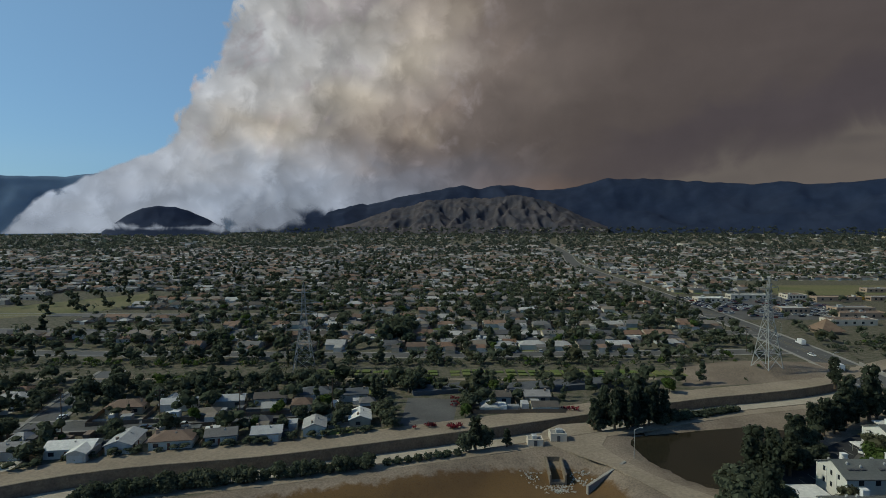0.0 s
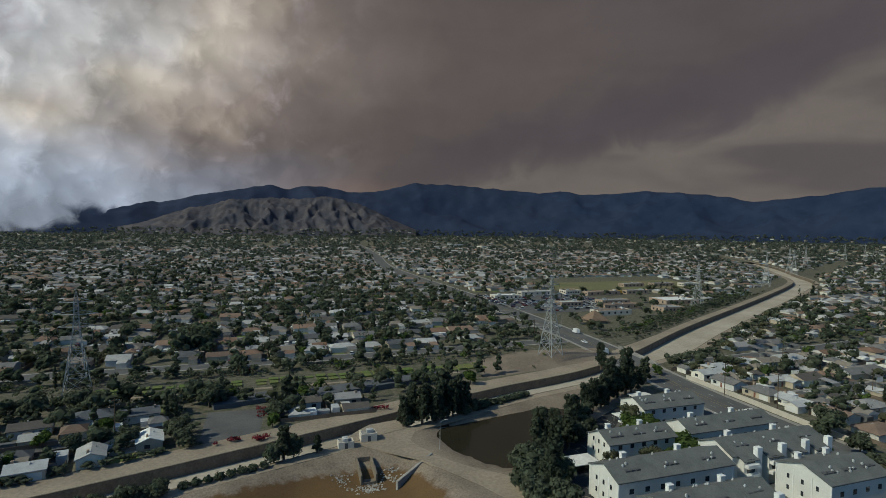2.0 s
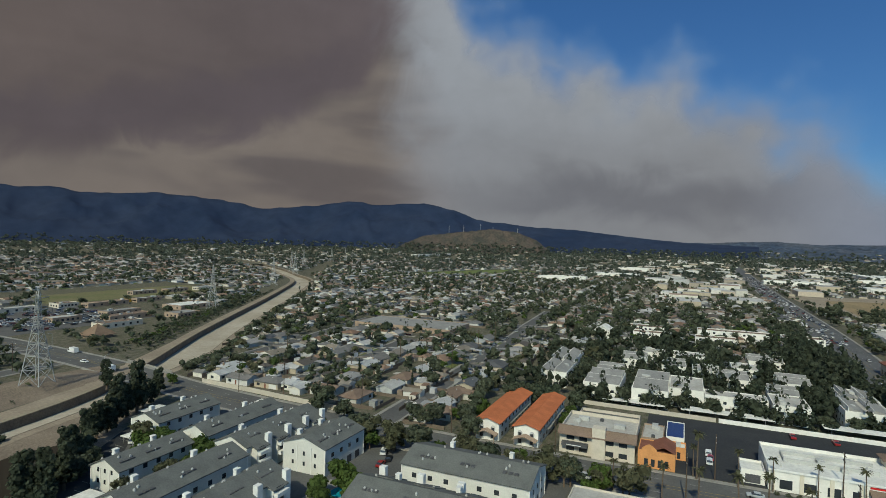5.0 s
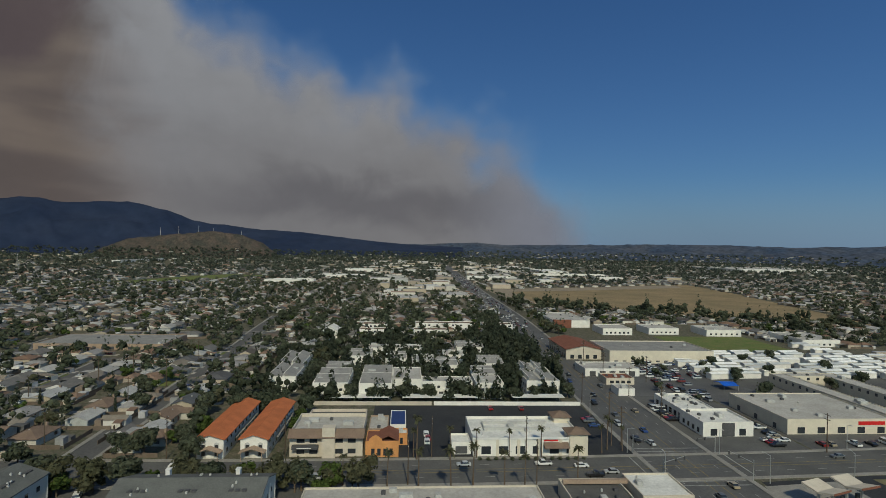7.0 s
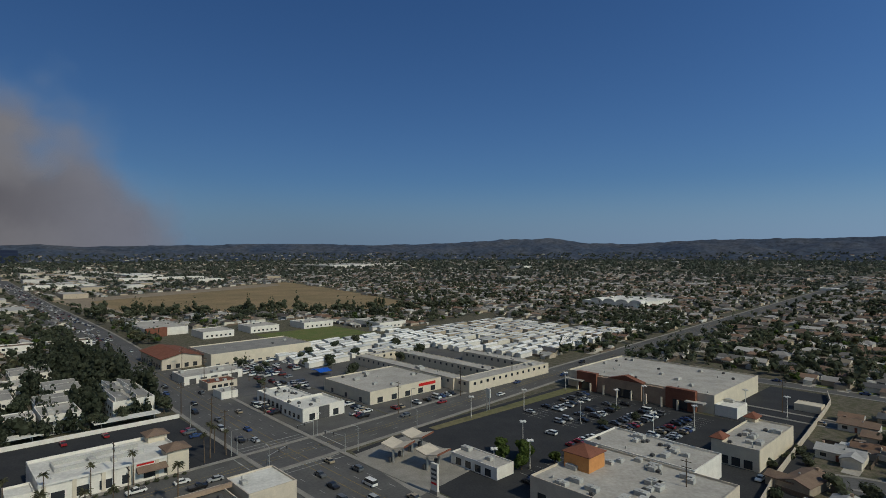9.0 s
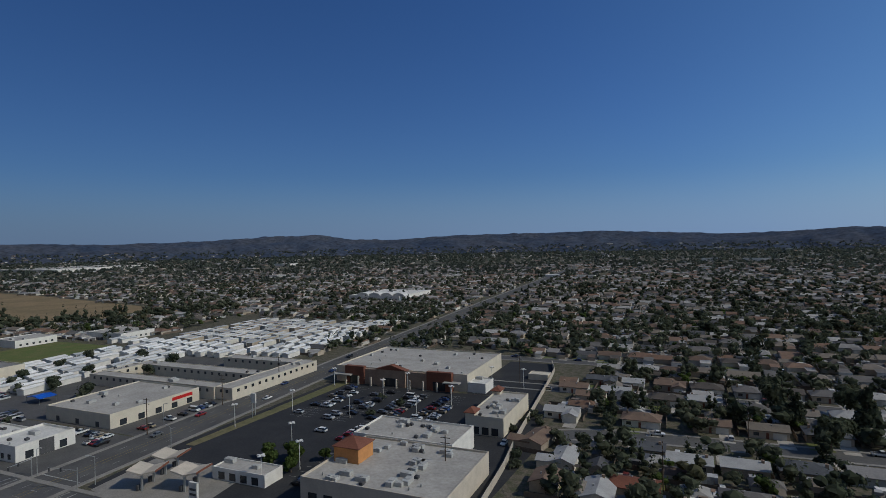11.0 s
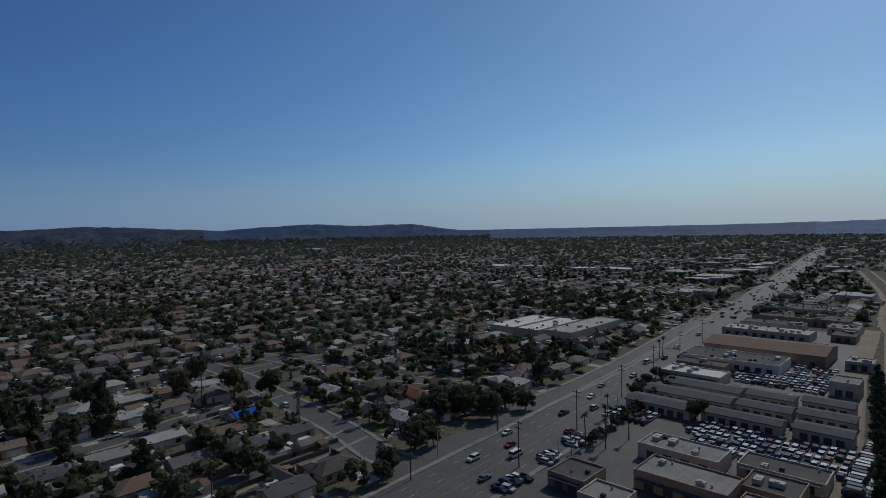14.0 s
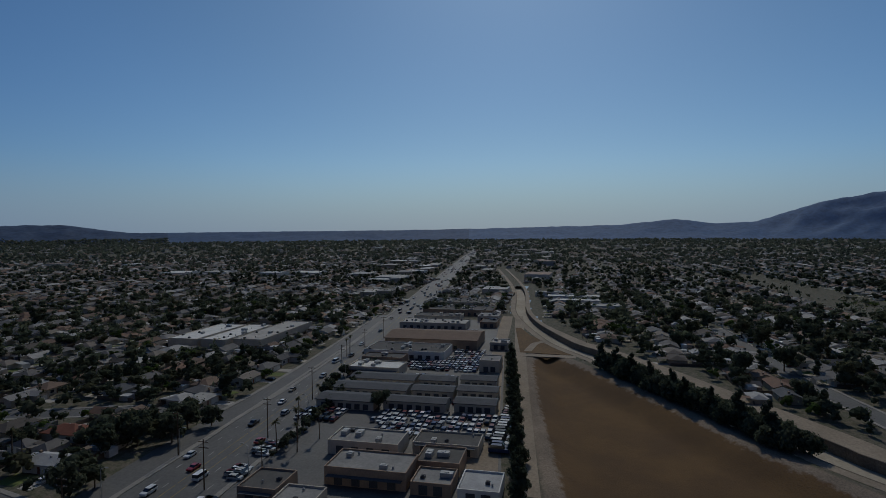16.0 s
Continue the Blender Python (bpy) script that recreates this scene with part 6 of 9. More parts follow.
for i, (x0, y0, x1, y1, h, slope) in enumerate(G2):
    b = flat_building("garden_apartment", "two-storey white stucco apartment block with pale grey roof", "apartment building", x0, y0, x1, y1, h + 1.0, WHITE, FLATROOF, 0.35, 3,
                      [("W", max(2, int((y1 - y0) / 4)), 1.3, 3.8, 5.0), ("W", max(2, int((y1 - y0) / 3)), 1.9, 0.3, 2.2, DARKMETAL), ("N", 5, 1.3, 3.8, 5.0), ("S", 5, 1.3, 3.8, 5.0), ("N", 4, 1.4, 1.0, 2.2), ("S", 4, 1.4, 1.0, 2.2)], 20 + i)
    w, d, h = (x1 - x0) / 2, (y1 - y0) / 2, h + 1.0
    if slope:  # two single-pitch roofs with a white clerestory wall between them
        u, v = (w, d) if slope == "x" else (d, w)
        for lo, hi in ((-u * 0.9, -u * 0.15), (u * 0.1, u * 0.85)):
            bm = B()
            prism(bm, [(lo, h - 0.3), (hi, h + 1.5), (hi, h - 0.3)], "y" if slope == "x" else "x", -v + 0.4, v - 0.4)
            part("shed_roof", bm, GREYFLAT, b)
            bm = B()
            prism(bm, [(hi + 0.004, h - 0.3), (hi + 0.004, h + 1.55), (hi + 0.25, h + 1.55), (hi + 0.25, h - 0.3)], "y" if slope == "x" else "x", -v + 0.3, v - 0.3)
            part("clerestory", bm, WHITE, b)
    for k in range(max(1, int((y1 - y0) / 9))):
        part("balcony", boxed((-w - 1.1, -d + 2 + k * 8, 2.7, -w - 0.004, -d + 6 + k * 8, 3.7)), WHITE, b)
gable_building("chapel", "white gabled house above dark trees", "house", 418, 48, 436, 60, 6.5, 3.5, "x", WHITE, PALEROOF, 0.4, [("W", 3, 1.2, 1.5, 3.0)])
for x0, y0, x1, y1 in ((432, 2, 444, 34), (432, -34, 444, -8), (470, -60, 482, -10), (462, 14, 476, 40), (466, -92, 480, -66)):
    flat_building("walk_up_block", "long white two-storey apartment block with brown roof edge", "apartment building", x0, y0, x1, y1, 6.4, WHITE, BROWNROOF, 0.5, 2, [("W", 7, 1.6, 3.8, 5.2), ("W", 7, 1.6, 0.8, 2.2)], x0 + y0)


def block_wall(name, pts, h, th, material, label):
    return tagged(part(name, ribbon(B(), offset(pts, th / 2), offset(pts, -th / 2), -0.2, h), material, None, label), "", "wall", "", "structure")


block_wall("garden_wall", [(247, -14), (246, -80)], 1.7, 0.3, WHITE, "long low white garden wall")
block_wall("garden_wall", [(247.5, 40), (247, -13)], 1.7, 0.3, BLOCKWALL, "long low grey garden wall")
block_wall("garden_wall", [(247, 40.5), (228, 40.5)], 1.8, 0.3, BLOCKWALL, "grey garden wall")
carport(250, -74, 256, -50)
carport(250, -34, 256, 0)
carport(250, 6, 256, 34)
block_wall("block_wall", smooth([(194, 206), (192, 170), (190, 150), (188, 120)], 10), 2.0, 0.4, BLOCKWALL, "long pale block wall along the street")
block_wall("block_wall", smooth([(48.5, -122), (51, -166), (53.5, -186), (56, -217), (63, -300), (68, -318)], 10), 2.2, 0.4, BLOCKWALL, "long pale block wall behind the shops")

# ---- shops by the crossing ----
b = flat_building("fast_food_shop", "white fast food restaurant with dark front panels", "restaurant", 204, -134, 222, -114, 5.6, WHITE, PALEROOF, 0.8, 5, [("W", 3, 2.6, 0.4, 3.0), ("N", 4, 1.6, 0.8, 2.6)], 41)
part("dark_panel", boxed((-9.12, -2.5, 0.1, -9.01, 2.5, 5.2)), DARKMETAL, b)
flat_building("strip_shop", "long low white strip of shops with cluttered roof", "shop", 222.2, -131, 250, -116, 4.6, WHITE, PALEROOF, 0.6, 16, [("N", 6, 2.2, 0.4, 2.6)], 42)
b = flat_building("market", "large pale market hall with flat grey roof", "shop", 206, -193, 245, -149, 6.0, CREAM, FLATROOF, 0.5, 10, [("W", 5, 3.0, 0.4, 2.8), ("N", 3, 2.0, 0.3, 2.4, DARKMETAL)], 43)
part("sign_bar", boxed((-19.62, -18, 3.6, -19.52, -7, 5.0)), PLASTICRED, b, "red shop sign bar")
b = flat_building("furniture_store", "long cream warehouse store with grey roof", "shop", 338, -195, 376, -128, 8.0, CREAM, GREYFLAT, 0.6, 4, [("W", 12, 2.4, 1.0, 1.9, DARKMETAL)], 44)
b = gable_building("tile_roofed_hall", "hall with broad red tile roofs", "shop", 350, -127, 392, -104, 6.4, 2.6, "x", BEIGE, REDTILE, 0.8, [("W", 4, 2.4, 0.5, 3.0), ("N", 8, 2.4, 0.5, 3.0)])
flat_building("motor_shop", "low tan and white motor workshop", "workshop", 303, -132, 322, -101, 4.4, WHITE, FLATROOF, 0.4, 3, [("W", 5, 3.4, 0.1, 3.0, DARKMETAL)], 45)
flat_building("taco_stand", "small stand with orange-red roof and tan walls", "stand", 284, -121, 296, -106, 3.6, BEIGE, REDTILE, 0.5, 3, [("W", 4, 2.0, 0.8, 2.2)], 46)
flat_building("kiosk", "small white kiosk with grey roof", "kiosk", 262, -112, 272, -104, 3.6, WHITE, FLATROOF, 0.4, 1, (), 47)
flat_building("red_front_store", "white store with a red end wall", "shop", 494, -168, 556, -135, 6.5, WHITE, FLATROOF, 0.6, 5, (), 48)
flat_building("end_wall", "red painted store front", "shop", 490, -150, 493.8, -134, 7.2, REDTILE, FLATROOF, 0.5, 0, (), 49)
for i, (x0, y0, x1, y1) in enumerate([(452, -190, 478, -165), (456, -232, 482, -206), (448, -282, 474, -252), (400, -330, 440, -300)]):
    flat_building("school_block", "flat-roofed pale school block", "school building", x0, y0, x1, y1, 5.5, WHITE, FLATROOF, 0.4, 2, [("W", 6, 1.6, 1.2, 2.6)], 50 + i)
# motel with two courts
for i, (x0, y0, x1, y1) in enumerate([(190, -262, 200, -197), (200.2, -204, 286, -196), (200.2, -232, 286, -223), (200.2, -262, 250, -253), (280, -222.8, 288, -204.2)]):
    flat_building("motel_wing", "two-storey cream motel wing with flat pale roof", "motel", x0, y0, x1, y1, 5.8, CREAM, FLATROOF, 0.3, 3, [("W", max(1, int((y1 - y0) / 5)), 1.6, 3.4, 4.8), ("S", int((x1 - x0) / 5) or 1, 1.4, 3.4, 4.8, DARKMETAL), ("N", int((x1 - x0) / 5) or 1, 1.4, 3.4, 4.8, DARKMETAL)], 60 + i)


# ---- petrol station ----
def canopy(x, y, yaw):
    c = thing("fuel_canopy", "white butterfly fuel canopy on steel columns", "canopy", at(x, y, 0.07, yaw))
    bm = B()
    prism(bm, [(-4.4, 5.6), (-4.4, 6.1), (0, 5.0), (4.4, 6.1), (4.4, 5.6), (0, 4.5)], "y", -3.6, 3.6)
    part("roof", bm, BEIGE, c)
    pm = mesh_of("column", boxed((-0.25, -0.25, 0, 0.25, 0.25, 4.75)), METAL)
    dm = mesh_of("fuel_pump", boxed((-0.35, -0.5, 0, 0.35, 0.5, 1.7)), DARKMETAL)
    for k in (-3, 3):
        shared("column", pm, c, at(0, k))
        shared("fuel_pump", dm, c, at(1.2, k))
    part("red_stripe", boxed((-4.52, -3.65, 5.55, -4.42, 3.65, 6.15)), REDTILE, c)
    return c


canopy(146, -117, 20)
canopy(133, -121, 10)
canopy(149, -128, 15)
flat_building("station_shop", "small white petrol station shop", "shop", 112, -136, 132, -128, 3.8, WHITE, FLATROOF, 0.4, 2, [("N", 4, 2.4, 0.4, 2.6)], 70)
p = thing("price_sign", "tall white roadside price sign pylon", "sign", at(118, -108))
part("panel", boxed((-1.4, -0.35, 1.2, 1.4, 0.35, 9.0)), PALEROOF, p)
for k in range(4):
    part("price_bar", boxed((-1.1, -0.40, 3.0 + k * 1.3, 1.1, -0.36, 3.6 + k * 1.3), (-1.1, 0.36, 3.0 + k * 1.3, 1.1, 0.40, 3.6 + k * 1.3)), DARKMETAL if k else PLASTICRED, p)
part("foot", boxed((-1.5, -0.5, 0, 1.5, 0.5, 1.2)), CONCRETE, p)
p = thing("pole_sign", "white box sign on two posts", "sign", at(165, -183))
part("post", boxed((-0.9, -0.15, 0, -0.6, 0.15, 9)), METAL, p)
part("post", boxed((0.6, -0.15, 0, 0.9, 0.15, 9)), METAL, p)
part("panel", boxed((-1.2, -0.3, 5.2, 1.2, 0.3, 9.2)), PALEROOF, p)

# ---- shopping centre ----
b = flat_building("shop_building", "long shop building with flat grey roof and units", "shop", 54, -160, 97, -125, 7.0, BEIGE, FLATROOF, 0.6, 34, [("E", 7, 2.8, 0.3, 3.0), ("N", 8, 2.8, 0.3, 3.0)], 80)
b = flat_building("shop_building", "shop building with white parapet and grey roof", "shop", 66, -180, 102, -160.2, 7.4, WHITE, FLATROOF, 0.6, 18, [("E", 4, 2.8, 0.3, 3.0)], 81)
p = thing("clock_tower", "square orange tower with red-brown hip roof", "tower", at(91, -143))
part("wall", boxed((-4.2, -4.2, 0, 4.2, 4.2, 10.8)), ORANGE_STUCCO, p)
bm = B()
roof_hip(bm, -4.2, -4.2, 4.2, 4.2, 10.8, 2.2, 0.5)
part("roof", bm, REDTILE, p)
b = flat_building("shop_building", "cream shop building with pale roof and corner towers", "shop", 59, -228, 73, -192, 7.0, CREAM, FLATROOF, 0.6, 14, [("N", 3, 2.6, 0.3, 3.0), ("E", 6, 2.8, 0.3, 3.0)], 82)
for ty in (15.5, -16.5):
    tw = part("corner_tower", boxed((4.2, ty - 2.6, 0, 7.6, ty + 2.6, 7.8)), CREAM, b)
    bm = B()
    roof_hip(bm, 4.2, ty - 2.6, 7.6, ty + 2.6, 7.8, 1.6, 0.6)
    part("tower_roof", bm, REDTILE, tw, "red-brown hip roof")
b = flat_building("supermarket", "huge supermarket with grey roof and orange-brown front", "supermarket", 93, -301, 166, -246, 8.2, CREAM, FLATROOF, 0.6, 22, [], 83)
part("front", boxed((-26, 27.5, 0, 24, 29.0, 7.6)), TANBRICK, b, "brown block shop front")
for tx, wd, h in ((24, 5.5, 8.9), (-23, 6.5, 8.9), (3, 8, 8.4)):
    tw = part("front_gable", boxed((tx - wd, 27.6, 0, tx + wd, 30.2, h)), REDTILE if tx != 3 else TANBRICK, b, "orange-red entrance block")
    part("entrance", boxed((tx - wd * 0.5, 30.15, 0.1, tx + wd * 0.5, 30.26, 4.2)), GLASS, tw)
bm = B()
prism(bm, [(-6, 8.3), (3, 10.8), (12, 8.3)], "y", 27.0, 30.6)
part("gable_roof", bm, REDTILE, b, "low red-brown entrance gable")
pm = mesh_of("column", boxed((-0.35, -0.35, 0, 0.35, 0.35, 4.4)), CREAM)
for k in range(9):
    shared("column", pm, b, at(-30 + k * 7.2, 32.4, 0.1))
part("porch_roof", boxed((-34, 29.2, 4.4, -26, 33, 4.9)), FLATROOF, b)
part("porch_roof", boxed((25, 29.2, 4.4, 35, 33, 4.9)), FLATROOF, b)
flat_building("shop_annexe", "white shop annexe with pale roof", "shop", 84, -258, 92.8, -246, 4.6, WHITE, PALEROOF, 0.5, 1, [], 84)
flat_building("store_shed", "small cream shed in a service yard", "shed", 62, -286, 72, -279, 3.0, CREAM, CREAM, 0.2, 0, [], 85)

# ---- shops along the cross street, nearest the camera ----
flat_building("street_shop", "low beige shop row with pale flat roof", "shop", 128, -38, 153, 26, 4.4, BEIGE, FLATROOF, 0.5, 14, [("E", 8, 3.0, 0.4, 2.8)], 90)
flat_building("street_shop", "small beige corner shop with pale roof", "shop", 143, -78, 158, -64, 5.4, BEIGE, PALEROOF, 0.5, 2, [("E", 3, 3.0, 0.4, 2.8)], 91)
flat_building("street_shop", "grey-roofed shop with equipment on top", "shop", 128, -62, 157, -45, 4.4, CREAM, DARKROOF, 0.6, 9, [], 92)
p = thing("beam_frame", "long tan beam across a shop yard", "pergola", at(150, -55))
part("beam", boxed((3.5, -9, 4.2, 4.6, 9.5, 5.3)), TANBRICK, p)

# ---- workshops and yards west ----
IND = [(-139, -84, -127, -73, 4.2, DARKROOF, TANBRICK), (-132, -72, -122, -61, 3.8, GREYFLAT, BEIGE), (-121, -66, -112, -22, 4.2, FLATROOF, BEIGE), (-154, -66, -141, -42.5, 5.2, GREYFLAT, TANBRICK), (-173, -74, -161, -51, 4.6, GREYFLAT, BEIGE),
       (-164, -43, -152, -30, 4.2, DARKROOF, TANBRICK), (-178, -48, -167, -27, 3.6, DARKROOF, BEIGE), (-150, -28, -138, -17, 3.8, LIGHTROOF, WHITE), (-150, -41, -140, -30, 3.6, GREYFLAT, TANBRICK), (-266, -105, -252, -79, 4.6, PALEROOF, BEIGE),
       (-283, -43, -270, -33, 6.0, GREYFLAT, BEIGE), (-311, -110, -288, -65, 5.0, DARKROOF, WHITE), (-285, -106, -274, -84, 4.4, DARKROOF, TANBRICK), (-400, -118, -380, -70, 5.0, FLATROOF, BEIGE), (-428, -116, -412, -80, 5.0, DARKROOF, BEIGE), (-334, -45, -322, -34, 4.4, FLATROOF, BEIGE),
       (-520, -128, -486, -70, 6, DARKROOF, BEIGE), (-476, -118, -446, -60, 5, DARKROOF, TANBRICK), (-440, -68, -420, -52, 4.4, GREYFLAT, BEIGE), (-412, -62, -394, -50, 4.2, DARKROOF, TANBRICK)]
for i, (x0, y0, x1, y1, h, rm, wm) in enumerate(IND):
    b = flat_building("workshop", "low flat-roofed workshop with rooftop units", "workshop", x0, y0, x1, y1, h, wm, rm, 0.5, max(2, int((x1 - x0) * (y1 - y0) / 55)), [("E", max(2, int((y1 - y0) / 5)), 2.4, 0.2, 2.8, DARKMETAL)], 100 + i)
    if i % 3 == 0:
        part("awning", boxed(((x1 - x0) / 2 + 0.004, -(y1 - y0) / 2 + 1, 2.9, (x1 - x0) / 2 + 1.6, (y1 - y0) / 2 - 1, 3.05)), SLATE, b)
for x0, x1, y0, y1 in ((-214, -203, -98, -74), (-231, -220, -98, -66), (-247, -236, -97, -67), (-231, -222, -64, -46.5), (-247, -238, -65, -49), (-217, -208, -43, -27), (-234, -225, -45, -28.5), (-251, -242, -47, -31), (-214, -206, -71, -46)):
    gable_building("storage_row", "long low storage building with grey gabled roof", "storage building", x0, y0, x1, y1, 3.4, 0.9, "y", BEIGE, SLATE, 0.4, [("E", max(3, int((y1 - y0) / 4)), 2.2, 0.2, 2.4, DARKMETAL)])
gable_building("brick_hall", "brown brick hall with brown shingle roof", "hall", -350, -108, -318, -52, 5.6, 2.2, "y", TANBRICK, BROWNROOF, 0.5, [("E", 7, 2.0, 0.6, 2.4)])
for i, (x0, y0, x1, y1) in enumerate(((-345, -238, -292, -218), (-348, -217, -294, -200), (-368, -199, -300, -180))):
    flat_building("warehouse", "large low warehouse with white-coated roof", "warehouse", x0, y0, x1, y1, 6 - 0.3 * i, BEIGE, (PALEROOF, PALEROOF, FLATROOF)[i], 0.4, 8, [], 130 + i)
flat_building("long_shed", "wide grey flat-roofed school hall", "hall", 374, 156, 414, 237, 4.2, TANBRICK, GREYFLAT, 0.3, 5, [("W", 14, 2.4, 0.5, 2.4, DARKMETAL)], 140)
for i, (x0, y0, x1, y1, rm) in enumerate([(224, 486, 250, 498, PALEROOF), (262, 428, 284, 440, FLATROOF), (290, 404, 326, 416, BROWNROOF), (264, 376, 296, 388, BROWNROOF), (366, 416, 404, 440, PALEROOF), (332, 492, 372, 502, TANBRICK), (264, 508, 300, 518, FLATROOF), (306, 430, 336, 442, GREYFLAT), (382, 494, 410, 502, FLATROOF), (316, 508, 334, 522, BROWNROOF), (425, 556, 455, 566, FLATROOF), (466, 552, 496, 562, GREYFLAT), (505, 545, 530, 556, FLATROOF), (330, 378, 352, 394, GREYFLAT)]):
    flat_building("school_block", "low flat-roofed tan school block", "school building", x0, y0, x1, y1, 4.2, (BEIGE, TANBRICK, TANBRICK)[i % 3], rm, 0.4, 3, [("W", 3, 1.6, 1.2, 2.6), ("S", 5, 1.8, 1.2, 2.8)], 150 + i)
p = thing("pyramid_hall", "tan hall with pyramid shingle roof", "hall", at(244, 352))
bm = B()
roof_hip(bm, -6.8, -6.8, 6.8, 6.8, 2.0, 7.0, 1.0)
part("roof", bm, WOODSHAKE, p)
part("wall", boxed((-6, -6, 0, 6, 6, 2.0)), TANBRICK, p)


def school_bus():
    t = thing("school_bus", "yellow school bus parked in a row", "bus", None, "buses of the school yard")
    part("body", boxed((-5.2, -1.25, 0.5, 4.0, 1.25, 3.0), (4.0, -1.1, 0.5, 5.4, 1.1, 1.7)), BUSPAINT, t)
    part("window_band", boxed((-4.8, -1.28, 1.9, 3.6, 1.28, 2.6)), GLASS, t)
    wm = mesh_of("wheel", boxed((-0.5, -1.2, 0, 0.5, 1.2, 1.0)), TYRE)
    for wx in (-3.4, 3.4):
        shared("wheel", wm, t, at(wx, 0))
    return t


bus = None
for k in range(7):
    m = at(372 + k * 4.4, 508 - k * 0.8, 0.05, 80)
    if bus is None:
        bus = school_bus()
        bus.matrix_basis = m
    else:
        again(bus, m)
# pool of the apartment houses
slab("pool_deck", rect(119, 78, 134, 92), -0.1, 0.06, CONCRETE, "pale concrete pool deck", "deck")
slab("swimming_pool", [(128.5 + 3.6 * math.cos(k * 0.3927), 85 + 2.6 * math.sin(k * 0.3927)) for k in range(16)], -0.05, 0.08, POOL, "small turquoise swimming pool", "pool")


# ---- houses near the camera, one by one ----
NEAR = [
    (-112, 166, 8, 5, "white"), (-99, 171, 98, 0, "light"), (-85, 173, 10, 1, "brown"), (-71, 176, 14, 3, "mixed"), (-57, 178, 10, 3, "light"), (-29, 192, 98, 3, "white"), (-117, 204, -170, 1, "brown"),
    (-99, 207, -170, 2, "light"), (-82, 211, -170, 0, "light"), (-67, 214, -170, 0, "mixed"), (-51, 220, -170, 1, "dark"), (-36, 219, -170, 0, "dark"), (-166, 213, 0, 1, "mixed"), (-170, 168, 8, 0, "mixed"),
    (-150, 163, 8, 1, "brown"), (-131, 164, 8, 0, "mixed"), (-43, 184, 100, 3, "mixed"), (-176, 197, 180, 2, "mixed"),
    (44, -224, 180, 2, "light"), (46, -190, 80, 5, "brown"), (34, -176, 90, 2, "light"), (21, -155, 90, 0, "light"), (12, -162, 0, 0, "red"), (36, -158, 90, 3, "brown"), (10, -193, 0, 3, "dark"), (-2, -186, 0, 0, "light"),
    (-10, -226, 180, 0, "brown"), (14, -224, 180, 1, "brown"), (-17, -187, 0, 0, "light"), (-16, -162, 0, 1, "mixed"), (-4, -152, 180, 3, "dark"), (-33, -190, 0, 1, "dark"), (-34, -162, 0, 4, "dark"), (-50, -164, 0, 1, "brown"),
    (-66, -170, 0, 0, "mixed"), (-50, -192, 0, 0, "mixed"), (-83, -186, 0, 5, "brown"), (-97, -197, 180, 0, "tarp"), (-67, -196, 0, 0, "light"), (-83, -168, 0, 1, "dark"), (-99, -168, 0, 0, "dark"), (-92, -134, 180, 1, "mixed"),
    (-75, -131, 180, 0, "dark"), (-55, -128, 180, 1, "mixed"), (-134, -150, 90, 0, "light"), (-132, -174, 90, 3, "mixed"), (-137, -198, 90, 2, "light"), (-138, -219, 90, 0, "mixed"), (-156, -167, -90, 1, "red"), (-154, -148, -90, 0, "mixed"),
    (-82, -231, 180, 0, "mixed"), (-99, -233, 180, 1, "mixed"), (-64, -229, 180, 0, "light"), (-46, -227, 180, 1, "dark"), (-28, -226, 180, 0, "mixed"), (-207, -152, -110, 1, "mixed"), (-196, -146, 180, 1, "mixed"),
    (-230, -146, 180, 0, "mixed"), (-250, -148, 180, 1, "mixed"), (-270, -150, 180, 5, "mixed"), (46, -264, 180, 0, "brown"), (27, -262, 180, 0, "light"), (6, -256, 180, 1, "mixed"), (-9, -258, 180, 0, "light"),
    (206, 205, 0, 0, "light"), (219, 212, 0, 1, "light"), (203, 190, -90, 0, "mixed"), (205, 174, -90, 1, "mixed"), (206, 160, -90, 2, "light"), (207, 145, -90, 0, "brown"), (204, 128, 180, 1, "brown"), (208, 90, 0, 0, "light"),
    (202, 88, 90, 1, "brown"), (224, 122, 180, 0, "mixed"), (242, 124, 180, 1, "brown"), (260, 124, 180, 0, "light"), (226, 92, 0, 5, "brown"), (246, 92, 0, 0, "dark"), (266, 92, 0, 1, "light"), (229, 148, 0, 1, "mixed"),
]
for x, y, yaw, shape, roof in NEAR:
    house(x, y, yaw, shape, roof, 0.84 if y > 150 and x < 0 else 0.9)

# ---- rows of the suburb ----
spots = np.array(HOUSE_SPOTS)
r2 = np.random.default_rng(21)


